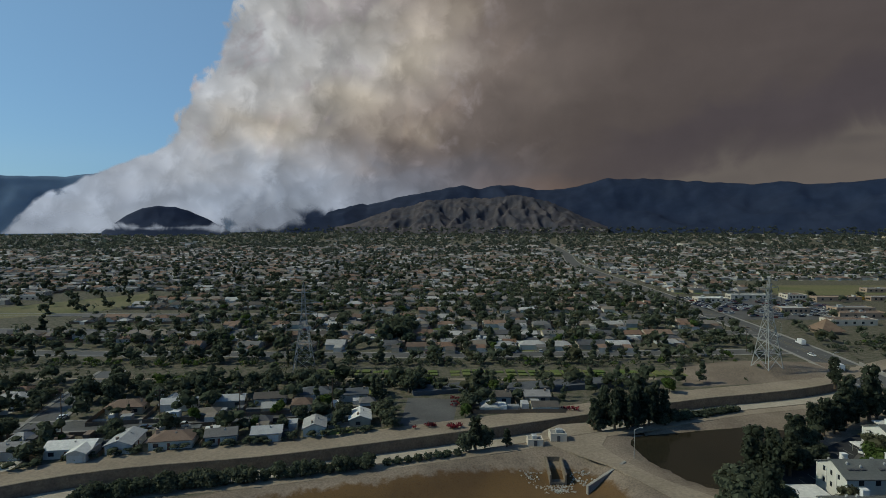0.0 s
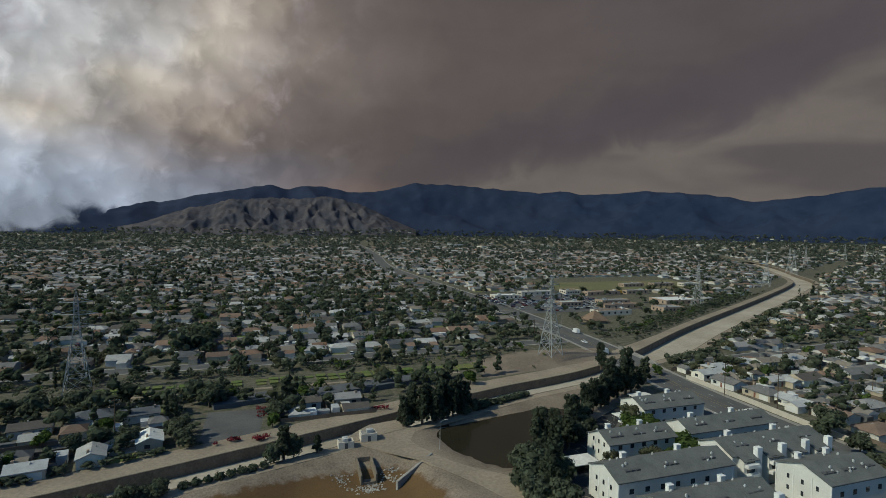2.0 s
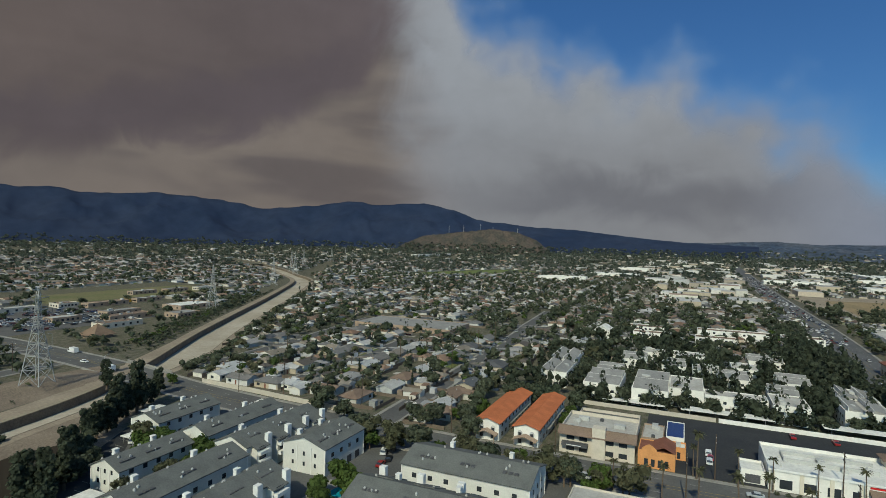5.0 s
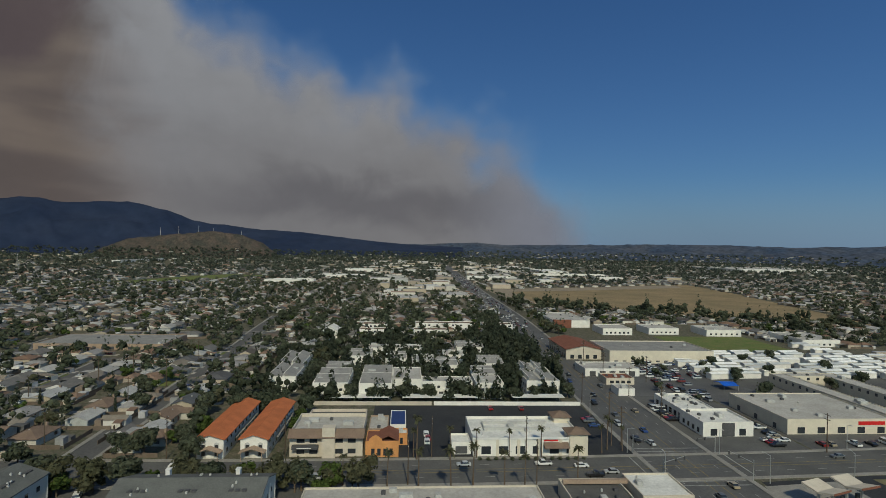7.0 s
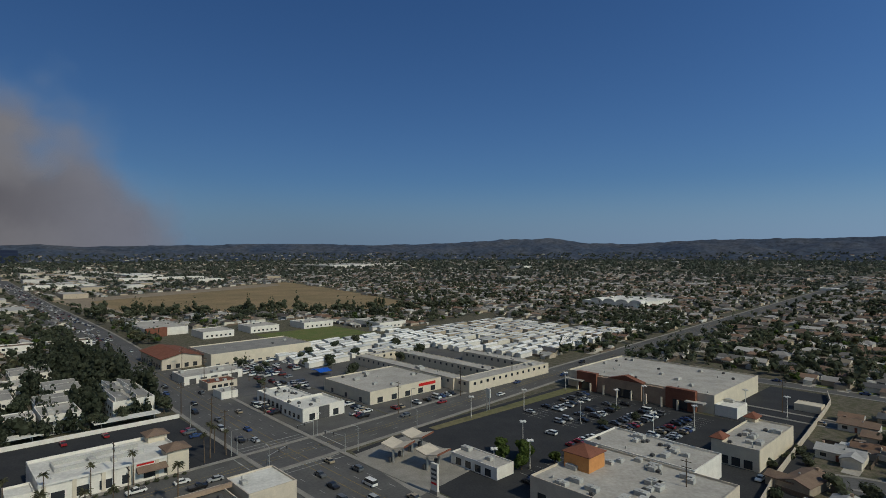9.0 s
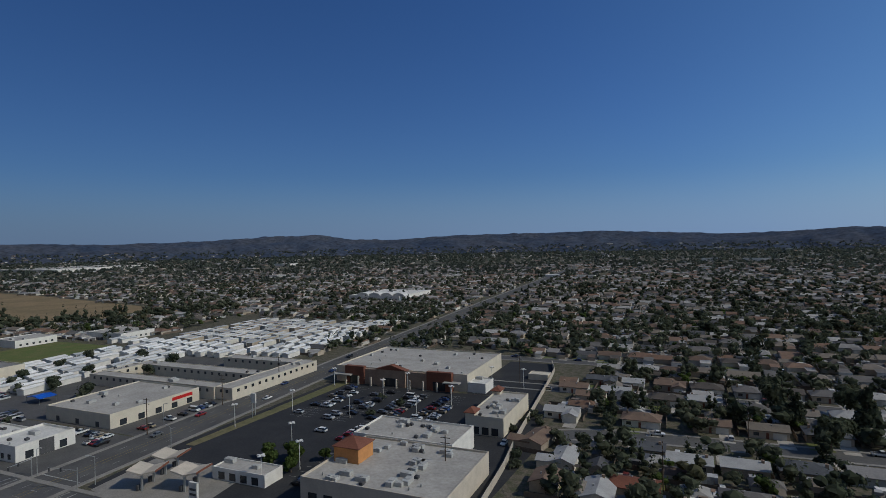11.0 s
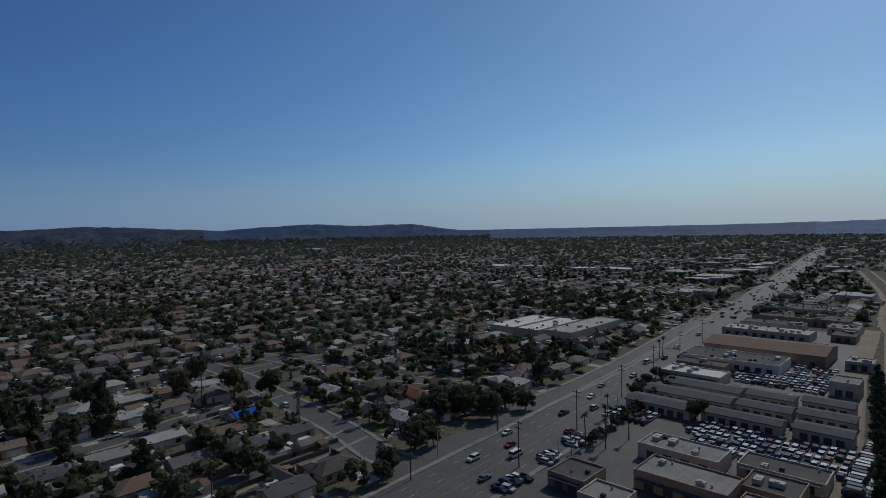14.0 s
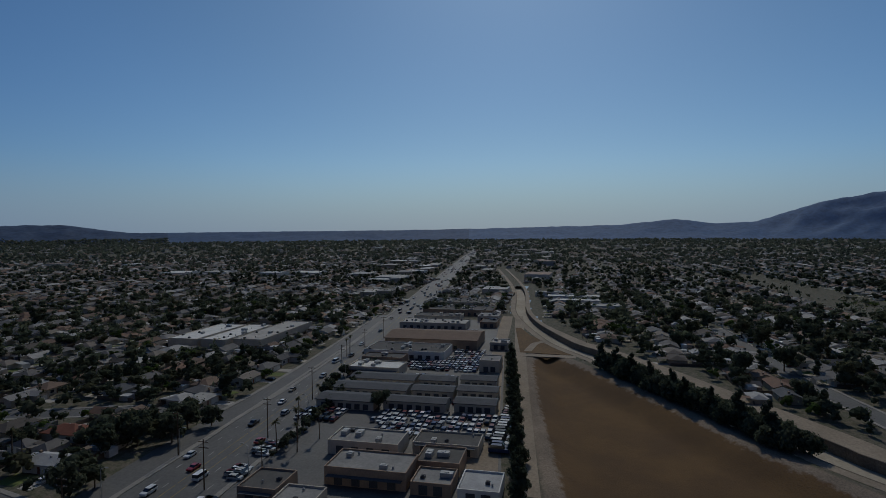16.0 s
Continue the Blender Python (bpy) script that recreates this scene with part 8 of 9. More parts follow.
for x0, y0, x1, y1 in ((-420, 470, -372, 486), (-400, 500, -366, 512), (-412, 526, -380, 540), (-352, 560, -310, 572)):
    flat_building("school_block", "low grey school block beside a park lawn", "school building", x0, y0, x1, y1, 4.2, BEIGE, GREYFLAT, 0.4, 2, [("S", 6, 2.0, 1.0, 2.4)], x1)
# hedges, nursery rows and scrub on the clear land under the power line
slab("nursery_shade", [(20, 221), (88, 238), (86, 247), (18, 231)], 0.0, 2.2, SLATE, "dark shade-cloth roofs of a plant nursery", "nursery")
slab("nursery_shade", [(-12, 222), (12, 227), (10, 236), (-14, 231)], 0.0, 1.8, SLATE, "dark shade-cloth roofs of a plant nursery", "nursery")
bushes, bushes_y, beds = Batch(), Batch(), Batch()
su = r2.uniform(-620, 520, 1500)
sv = np.where(r2.random(1500) < 0.55, r2.normal(13.0, 2.4, 1500), r2.uniform(-16, 12, 1500))
sx, sy = su, np.interp(su, [-900, -66, 150, 330, 700], [250, 258, 258, 345, 560]) + sv
sok = (polydist(sx, sy, WALL_LINE)[0] > 14) & (polydist(sx, sy, CROSS)[0] > 14) & ~((sx > 118) & (sx < 186) & (sy > 244) & (r2.random(1500) < 0.85)) & ~((sx > -50) & (sx < 100) & (np.abs(sv + 2) < 5.5)) & ~((sx > -60) & (sx < 90) & (sv < -17)) & (np.abs(sv + 11) > 2.2)
sz = depth(sx, sy)
for i in np.nonzero(sok)[0]:
    if i % 5 < 2:
        continue
    big = 1.3 if sv[i] > 9 else 0.7
    (bushes_y if (int(sx[i] / 40) + i) % 5 == 0 else bushes).add(BUSH_T[i % 2], sx[i], sy[i], float(sz[i]), r2.uniform(0, 6.28), big * r2.uniform(0.6, 1.2), big * r2.uniform(0.6, 1.2), big * r2.uniform(0.6, 1.4))
for k in range(34):  # planted beds side by side
    for row in range(2):
        x = -62 + k * 5.2
        y = np.interp(x, [-900, -66, 150, 330, 700], [250, 258, 258, 345, 560]) - 5.2 + row * 5.4
        if r2.random() < 0.85 and x < 112:
            beds.add(flat_t, x, y, 0, 0.04, r2.uniform(1.7, 2.4), r2.uniform(1.6, 2.3), r2.uniform(0.25, 0.9))
bushes.build("strip_scrub", [LEAF], "low green scrub and hedges under the power line", "shrubs")
bushes_y.build("strip_hedges", [LEAFBRIGHT], "bright green garden rows under the power line", "shrubs")
beds.build("garden_beds", [LAWN], "rows of green planted garden beds", "garden beds")
strip("garden_path", smooth([(-400, 246), (-66, 247), (40, 246), (96, 247)], 12), 2.2, -0.2, 0.05, DIRT, "pale dirt path beside the garden beds", "path")

# ---- woods of the suburb, joined ----
FT = []
for i in range(5):
    rr = np.random.default_rng(60 + i)
    if i < 3:
        v = leaf_quads(lobes_round(7.5, 7.0, 6, 70 + i), 105, 0.78, rr)
    elif i == 3:
        v = leaf_quads(lobes_tall(5.5, 12.0, 7, 77), 95, 0.75, rr)
    else:
        v = leaf_quads([(0, 0, 5 * z, s, s, 1.6) for z, s in ((0.3, 0.9), (0.9, 1.0), (1.4, 0.8), (1.85, 0.4))], 40, 0.5, rr)
    FT.append(Template(v, np.arange(len(v)).reshape(-1, 4).tolist(), [0] * (len(v) // 4)))
def tri_template(lobes, n, size, seed, keep=0):
    rr = np.random.default_rng(seed)
    v = leaf_quads(lobes, n, size, rr).reshape(-1, 4, 3)[:, :3].reshape(-1, 3)
    if keep:
        v = np.concatenate((v, cores(lobes, rr, keep, 0.86).reshape(-1, 3)))
    return Template(v, np.arange(len(v)).reshape(-1, 3).tolist(), [0] * (len(v) // 3))


FTM = [tri_template(lobes_round(7.8, 6.8, 7, 80 + i), 20, 1.25, 85 + i, 1) for i in range(3)] + [tri_template(lobes_tall(5.5, 12.0, 7, 88), 20, 1.2, 89, 2)]
FTL = [tri_template(lobes_round(7.8, 6.8, 5, 120 + i), 9, 1.5, 125 + i, 1) for i in range(4)]
FTN = [tri_template(lobes_round(8.2, 7.4, 9, 110 + i), 64, 0.62, 115 + i, 4) for i in range(3)] + [tri_template(lobes_tall(5.5, 12.0, 7, 118), 60, 0.62, 119, 5)]
FT2 = [tri_template(lobes_round(9.5, 7.5, 4, 90 + i), 17, 2.9, 95 + i) for i in range(3)]
FT3 = [tri_template(lobes_round(14.0, 7.5, 4, 99 + i), 11, 4.2, 105 + i) for i in range(3)]


def scatter_trees(name, n, ra, rb, temps, smin, smax, material, seed, label, clear=2.0):
    r = np.random.default_rng(seed)
    rr = np.sqrt(r.uniform(ra ** 2, rb ** 2, n))
    a = r.uniform(0, 2 * math.pi, n)
    x, y = -rr * np.sin(a), rr * np.cos(a)
    if ra < 1500:
        ok = masks(x, y, clear)
        ok &= polydist(x, y, STRIP)[0] > 14
        x, y = x[ok], y[ok]
        # groves: keep more where a broad noise is high
        keep = np.array([noise.noise(Vector((px * 0.006, py * 0.006, 5.0))) + r.uniform(*((-0.2, 0.9) if ra < 500 else (-0.45, 0.85))) > 0 for px, py in zip(x, y)])
        x, y = x[keep], y[keep]
        open_east = (x > 170) & (y > 75) & (x < 620) & (y < 420) & (r.random(len(x)) < 0.3)
        x, y = x[~open_east], y[~open_east]
        if ra < 400:
            allh = np.concatenate((spots, cand[:1400, :2]))
            dd = np.array([np.min((allh[:, 0] - px) ** 2 + (allh[:, 1] - py) ** 2) for px, py in zip(x, y)])
            x, y = x[dd > 46], y[dd > 46]
    b = Batch()
    for px, py in zip(x, y):
        s = r.uniform(smin, smax)
        b.add(temps[r.integers(len(temps))], px, py, 0, r.uniform(0, 6.28), s, s, s * r.uniform(0.85, 1.15))
    b.build(name, [material], label, "trees")


scatter_trees("near_trees", 4600, 150, 330, FTN, 0.4, 1.2, LEAF, 31, "many garden trees between suburban houses", 0.3)
scatter_trees("street_trees", 13000, 330, 600, FTM, 0.55, 1.3, LEAF, 38, "many garden trees between suburban houses", 0.0)
scatter_trees("garden_trees", 21000, 600, 1150, FTL, 0.55, 1.25, LEAF, 32, "many garden trees between suburban houses", 0.0)
scatter_trees("dark_trees", 1700, 180, 900, FTN, 0.7, 1.5, LEAFDARK, 33, "scattered large dark trees and conifers", 0.5)
scatter_trees("cypress_trees", 1500, 175, 750, [FT[4]], 0.8, 1.45, LEAFDARK, 41, "narrow dark cypress spires among the houses", 0.5)
scatter_trees("olive_trees", 2000, 170, 700, FTN[:3], 0.5, 1.15, LEAFOLIVE, 36, "scattered dusty olive-green garden trees", 0.5)
scatter_trees("bright_trees", 1700, 150, 600, FTN[:3], 0.45, 0.95, LEAFBRIGHT, 37, "scattered bright green garden trees", 0.5)
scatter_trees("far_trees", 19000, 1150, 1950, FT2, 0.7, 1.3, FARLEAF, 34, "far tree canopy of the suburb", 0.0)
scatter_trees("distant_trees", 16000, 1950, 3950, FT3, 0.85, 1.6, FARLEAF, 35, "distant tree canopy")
# trees and houses climb the lowest slopes of the hills
r9 = np.random.default_rng(99)
bh, bt2 = Batch(), Batch()
for rname, grid in RINGS:
    if rname in ("far_mountain", "dark_foothill", "blue_hill_range", "middle_hill_range"):
        continue
    c = (grid[:-1, :-1] + grid[1:, :-1] + grid[:-1, 1:] + grid[1:, 1:]) / 4
    el = np.degrees(np.arctan2(c[..., 2] - 70, np.hypot(c[..., 0], c[..., 1])))
    low = np.argwhere((el < {"mountain_range": -0.5, "foothill": -0.5, "hazy_hill_range": -0.62, "hill_range": -0.3, "brown_hill": -0.4}[rname]) & (np.arange(el.shape[0])[:, None] < el.shape[0] * 0.6))
    n = {"mountain_range": 1900, "hill_range": 2600, "hazy_hill_range": 1500, "foothill": 500, "brown_hill": 420}[rname]
    for j, i in low[r9.integers(0, len(low), n)]:
        u, v = r9.random(), r9.random()
        p = (grid[j, i] * (1 - u) + grid[j, i + 1] * u) * (1 - v) + (grid[j + 1, i] * (1 - u) + grid[j + 1, i + 1] * u) * v
        if r9.random() < (0.975 if rname in ("mountain_range", "brown_hill") else 0.88):
            s = r9.uniform(0.8, 1.5)
            bt2.add(FT3[r9.integers(3)], *p, r9.uniform(0, 6.28), s, s, s)
        else:
            s = r9.uniform(0.9, 1.7)
            bh.add(HT[r9.integers(4)], p[0], p[1], p[2] - 1.0, r9.uniform(0, 6.28), s, s, 1.5)
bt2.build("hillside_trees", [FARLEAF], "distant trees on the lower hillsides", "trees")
bh.build("hillside_houses", [WALL_FAR, ROOF_FAR], "distant houses on the lower hillsides", "houses")
# hedges, shrubs and small trees packed between the near houses
r7 = np.random.default_rng(77)
nx, ny = r7.uniform(-215, 20, 520), r7.uniform(148, 245, 520)
nh = np.array(HOUSE_SPOTS)
nd = np.sqrt(((nx[:, None] - nh[None, :, 0]) ** 2 + (ny[:, None] - nh[None, :, 1]) ** 2)).min(1)
nd2, nside = polydist(nx, ny, WALL_LINE[::2])
nok = (nd > 6.8) & (nd2 > 11.5) & (nside > 0) & ~inside(nx, ny, rect(-17, 184, 8, 224))
for s in STREETS[5:7]:
    nok &= polydist(nx, ny, s[::2] + [s[-1]])[0] > 7.5
b = Batch()
for px, py in zip(nx[nok], ny[nok]):
    s = r7.uniform(0.3, 0.78)
    b.add(FTN[r7.integers(3)], px, py, 0, r7.uniform(0, 6.28), s * 1.1, s * 1.1, s * r7.uniform(0.8, 1.1))
hl = offset(WALL_LINE, 11.0)
for (ax, ay), (bx, by) in zip(hl[:-1], hl[1:]):
    for k in range(max(1, int(math.hypot(bx - ax, by - ay) / 1.7))):
        u = r7.random()
        px, py = ax + (bx - ax) * u + r7.normal(0, 0.5), ay + (by - ay) * u + r7.normal(0, 0.6)
        if -230 < px < -14 and py > 100 and r7.random() < 0.85:
            s = r7.uniform(0.22, 0.5)
            b.add(FTN[r7.integers(3)], px, py, 0, r7.uniform(0, 6.28), s * 1.2, s * 1.2, s * 0.85)
jj = np.array(AVENUE)
for k in range(60):  # planting between the avenue and the workshops
    px = r7.uniform(-340, -150)
    py = float(np.interp(px, jj[::-1, 0] if jj[0, 0] > jj[-1, 0] else jj[:, 0], jj[::-1, 1] if jj[0, 0] > jj[-1, 0] else jj[:, 1])) + 16.5 + r7.normal(0, 0.7)
    s = r7.uniform(0.3, 0.62)
    b.add(FTN[r7.integers(3)], px, py, 0, r7.uniform(0, 6.28), s, s, s * r7.uniform(0.9, 1.4))
b.build("garden_shrubs", [LEAF], "dense hedges and small trees between the near houses", "shrubs")
b = Batch()
for k in range(46):  # red blossom by the hard court
    q = ((4.5 + r7.normal(0, 1.6), 214 + r7.normal(0, 3.5)), (-10 + r7.uniform(-1, 17), 186.8 + r7.normal(0, 0.7)), (46 + r7.uniform(-9, 4), 205 + r7.normal(0, 1.0)), (0 + r7.normal(0, 2.5), 277 + r7.normal(0, 1.5)))[k % 4]
    s = r7.uniform(0.35, 0.75)
    b.add(BUSH_T[k % 2], *q, 0, r7.uniform(0, 6.28), s, s, s * 1.1)
b.build("red_blossom_shrubs", [FLOWER], "shrubs covered in dark red blossom", "shrubs")


# planted rows and scrub on both banks of the wide channel, up to the school
r11 = np.random.default_rng(111)
b = Batch()
for off, lo, hi, gap, smin, smax in ((10.5, 228, 560, 3.2, 0.16, 0.4), (16, 232, 520, 2.6, 0.2, 0.5), (21, 236, 500, 2.8, 0.18, 0.45), (27, 240, 480, 3.0, 0.25, 0.6), (34, 246, 460, 5.0, 0.25, 0.7), (-7.5, 205, 560, 5.5, 0.3, 0.75), (-11.0, 210, 520, 9.0, 0.35, 0.9)):
    line = offset(WALL_LINE, off) if off > 0 else offset(south, off)
    for (ax, ay), (bx, by) in zip(line[:-1], line[1:]):
        for k in range(max(1, int(math.hypot(bx - ax, by - ay) / gap))):
            u = r11.random()
            px, py = ax + (bx - ax) * u, ay + (by - ay) * u + r11.normal(0, 0.8)
            if lo < px < hi and r11.random() < 0.8:
                s = r11.uniform(smin, smax)
                b.add(FTN[r11.integers(3)], px, py, 0, r11.uniform(0, 6.28), s * 1.2, s * 1.2, s * r11.uniform(0.7, 1.1))
for px, py in [(236, 372), (258, 366), (300, 364), (322, 398), (284, 398), (250, 402), (232, 414), (246, 436), (292, 440), (344, 410), (352, 432), (300, 470), (276, 460), (250, 470), (320, 480), (352, 484), (376, 470), (400, 456), (412, 480), (384, 508), (344, 514), (306, 524), (284, 500), (228, 470), (216, 440), (230, 350), (262, 346), (356, 400), (372, 402), (414, 436)]:  # trees round the school
    s = r11.uniform(0.7, 1.15)
    b.add(FTN[r11.integers(3)], px + r11.uniform(-3, 3), py + r11.uniform(-3, 3), 0, r11.uniform(0, 6.28), s, s, s * r11.uniform(0.9, 1.2))
for k in range(18):  # grove among the houses
    s = (1.35, 0.95, 1.5)[k % 3]
    b.add(FTN[(0, 3, 2)[k % 3]], -26 + (k * 5 % 17) - 8, 330 + (k * 7 % 37) - 10, 0, k, s, s, s * 1.1)
for k in range(26):  # trees over the park lawn and its car park
    s = (1.1, 0.9, 1.0)[k % 3]
    b.add(FTN[(0, 3, 2)[k % 3]], -365 + (k * 37 % 103), 410 + (k * 53 % 137), 0, k, s, s, s * 1.1)
b.build("bank_shrubs", [LEAF], "shrubs and trees on channel banks and open plots", "shrubs")


# trees packed round the white garden apartments, and clumps along the straw field
r8 = np.random.default_rng(88)
b = Batch()
for k in range(90):  # tall dark belt between the avenue and the white apartments
    px, py = r8.uniform(258, 440), r8.uniform(-83, -52)
    if not any(x0 - 3 < px < x1 + 3 and y0 - 3 < py < y1 + 3 for x0, y0, x1, y1, *_ in G2):
        s = r8.uniform(0.95, 1.5)
        b.add(FTN[r8.integers(4)], px, py, 0, r8.uniform(0, 6.28), s * 0.9, s * 0.9, s * r8.uniform(1.0, 1.3))
for k in range(150):  # tall dark trees in the gaps between the blocks
    px, py = r8.uniform(250, 445), r8.uniform(-60, 76)
    if not any(x0 - 2.5 < px < x1 + 2.5 and y0 - 2.5 < py < y1 + 2.5 for x0, y0, x1, y1, *_ in G2):
        s = r8.uniform(0.7, 1.3)
        b.add(FTN[r8.integers(4)], px, py, 0, r8.uniform(0, 6.28), s, s, s * r8.uniform(0.95, 1.3))
for gx0, gy0, gx1, gy1, *_ in G2:
    for k in range(8):
        u = r8.random()
        px, py = ((gx0 - 3.2, gy0 + (gy1 - gy0) * u), (gx0 + (gx1 - gx0) * u, gy0 - 3.2), (gx0 - 3.4, gy0 + (gy1 - gy0) * u), (gx1 + 3.2, gy0 + (gy1 - gy0) * u), (gx0 + (gx1 - gx0) * u, gy1 + 3.4))[k % 5]
        s = r8.uniform(0.6, 1.15)
        b.add(FT[(3, 3, 1, 3, 2)[r8.integers(5)]], px, py, 0, r8.uniform(0, 6.28), s * 0.85, s * 0.85, s * r8.uniform(0.9, 1.2))
for k in range(16):
    px, py = 252 + r8.normal(0, 1.2), r8.uniform(-78, 44)
    s = r8.uniform(0.5, 0.85)
    b.add(FT[(0, 3, 1, 2)[k % 4]], px, py, 0, r8.uniform(0, 6.28), s, s, s * 1.15)
for k in range(130):
    px = r8.uniform(290, 425)
    py = r8.uniform(-80, -56) if px > 308 else r8.uniform(-80, -77)
    if k % 4 == 0:
        px, py = r8.uniform(306, 420), r8.uniform(-56, 46)
    s = r8.uniform(0.9, 1.4)
    b.add(FT[(3, 3, 3, 1)[k % 4]], px, py, 0, r8.uniform(0, 6.28), s, s, s)
b.build("courtyard_trees", [LEAFDARK], "tall dark trees close round white apartment blocks", "trees")
b = Batch()
for k in range(120):
    u = r8.choice((0.04, 0.2, 0.42, 0.55, 0.62, 0.8, 0.97)) + r8.normal(0, 0.05)
    px, py = 500 + 190 * u - abs(r8.normal(0, 22)), -475 + 320 * u + r8.normal(0, 14)
    s = r8.uniform(0.8, 1.9)
    b.add(FTN[r8.integers(4)], px, py, 0, r8.uniform(0, 6.28), s, s, s * r8.uniform(0.8, 1.1))
for px, py, s in [(270, -128, 0.6), (276, -130, 0.5), (300, -140, 0.8), (312, -150, 0.7), (322, -139, 0.9), (331, -146, 0.6), (304, -172, 0.7), (262, -176, 0.8), (254, -170, 0.6), (286, -178, 0.7), (318, -176, 0.8), (252, -138, 0.5)]:
    b.add(FTN[int(px) % 4], px, py, 0, px, s, s, s * 1.1)
b.build("field_edge_trees", [LEAF], "uneven clumps of trees along a dry field", "trees")


# ---- power pylons ----
def pylon(h=42.0, base=4.6):
    t = thing("power_pylon", "tall galvanised lattice power pylon", "pylon", None, "pylons of the power line")
    levels = [0, 0.16, 0.30, 0.42, 0.53, 0.62, 0.70, 0.78, 0.86, 0.93]

    def half(k):
        return base * (1 - k / 0.62) + 1.15 * k / 0.62 if k < 0.62 else 1.15 - 0.75 * (k - 0.62) / 0.38

    for sx in (-1, 1):
        for sy in (-1, 1):
            bm = B()
            rings = []
            for a in levels + [1.0]:
                cx_, cy_, w_ = (sx * half(a), sy * half(a), 0.14 if a < 0.5 else 0.1) if a < 1 else (0, 0, 0.06)
                rings.append([bm.verts.new((cx_ + u * w_, cy_ + v * w_, a * h)) for u, v in ((-1, -1), (1, -1), (1, 1), (-1, 1))])
            for lo, hi in zip(rings[:-1], rings[1:]):
                for i in range(4):
                    bm.faces.new((lo[i], lo[(i + 1) % 4], hi[(i + 1) % 4], hi[i]))
            part("leg", bm, PYLON, t)
    for face in range(4):
        rot = Matrix.Rotation(face * math.pi / 2, 3, "Z")
        for sgn, out in ((-1, 0.0), (1, 0.06)):
            # one bent member: up across a bay, back along its top, and on
            bm, rings = B(), []
            for i, k in enumerate(levels):
                for side in ((sgn,) if i == 0 else (-sgn,) if i == len(levels) - 1 else (-sgn, sgn)):
                    rings.append([bm.verts.new(rot @ Vector((side * half(k), half(k) + out + u * 0.085, k * h + v * 0.085))) for u, v in ((-1, -1), (1, -1), (1, 1), (-1, 1))])
            for lo, hi in zip(rings[:-1], rings[1:]):
                for i in range(4):
                    bm.faces.new((lo[i], lo[(i + 1) % 4], hi[(i + 1) % 4], hi[i]))
            part("bracing", bm, PYLON, t)
    for k, w in ((0.64, 6.5), (0.76, 8.0), (0.88, 6.0)):
        for sgn in (-1, 1):
            bm = B()
            for y in (-0.7, 0.7):
                beam(bm, (0, y, k * h), (sgn * w, 0, k * h + 0.3), 0.2)
            beam(bm, (0, 0, (k + 0.05) * h), (sgn * w, 0, k * h + 0.3), 0.16)
            arm = part("cross_arm", bm, PYLON, t)
            bm = B()
            tube(bm, (sgn * w, 0, k * h + 0.2), (sgn * w, 0, k * h - 1.6), 0.12, 0.12, 6)
            part("insulator", bm, DARKMETAL, arm)
    return t


PYL = [(150, 255, 20), (-66, 262, 5), (382, 395, 27), (610, 520, 28), (820, 650, 28), (1040, 800, 28), (-330, 262, 3), (860, 690, 28), (1300, 905, 30), (1330, 880, 30)]
first = None
for x, y, a in PYL:
    m = at(x, y, 3.0 if (x, y) == (150, 255) else 0, a)
    if first is None:
        first = pylon()
        first.matrix_basis = m
    else:
        again(first, m)


# ---- poles, lamps, masts ----
def utility_pole():
    t = thing("utility_pole", "weathered wooden utility pole with cross-arms", "utility pole", None, "poles along the roads")
    bm = B()
    tube(bm, (0, 0, -0.3), (0, 0, 14), 0.2, 0.13, 6)
    part("pole", bm, WOODPOLE, t)
    for z in (13.2, 11.6):
        a = part("cross_arm", boxed((-1.5, -0.08, z, 1.5, 0.08, z + 0.16)), WOODPOLE, t)
        for x in (-1.34, 0.66, 1.34):
            part("insulator", boxed((x - 0.06, -0.06, z + 0.16, x + 0.06, 0.06, z + 0.4)), UNIT, a)
    return t


POLES = [(-131, -96.5, 90), (-169, -99.5, 90), (-212, -104, 90), (-256, -109.5, 90), (-300, -114, 90), (-345, -118, 90), (-104, -114, 90), (-150, -119.5, 90), (186, 76, 0), (185, 38, 0), (185, -10, 0), (185.5, -42, 0), (196, -79, 90), (226, -108, 90), (262, -109, 90),
         (300, -110, 90), (250, -82, 90), (216, -82, 90), (187, -150, 0), (189, -190, 0), (192, -232, 0), (196, 120, 0), (196, 160, 0), (190, 180, 0), (164, -2, 0), (162, -40, 0), (-96, 186, 0), (-70, 189, 0), (-126, 181, 0), (-40, 199, 0), (240, 114, 90), (280, 115, 90),
         (330, 118, 90), (370, 120, 90), (64, -150, 0), (74, -270, 0), (340, -112, 90), (400, -113, 90), (-60, -142, 90), (-20, -205, 90), (-92, -224, 90), (5, -166, 90), (290, -130, 0), (165, 300, 0)]
first = None
for x, y, a in POLES:
    if first is None:
        first = utility_pole()
        first.matrix_basis = at(x, y, 0, a)
    else:
        again(first, at(x, y, 0, a))


def lot_lamp():
    t = thing("car_park_lamp", "tall white car park lamp with four heads", "lamp post", None, "lamps of the car park")
    bm = B()
    tube(bm, (0, 0, 0.9), (0, 0, 9), 0.13, 0.1, 8)
    part("post", bm, TRIM, t)
    bm = B()
    tube(bm, (0, 0, 0), (0, 0, 0.9), 0.35, 0.35, 10)
    part("foot", bm, CONCRETE, t)
    for a in range(4):
        hm = boxed((0.2, -0.35, 8.9, 1.3, 0.35, 9.2))
        bmesh.ops.rotate(hm, verts=hm.verts, cent=(0, 0, 0), matrix=Matrix.Rotation(a * math.pi / 2, 3, "Z"))
        part("lamp_head", hm, TRIM, t)
    return t


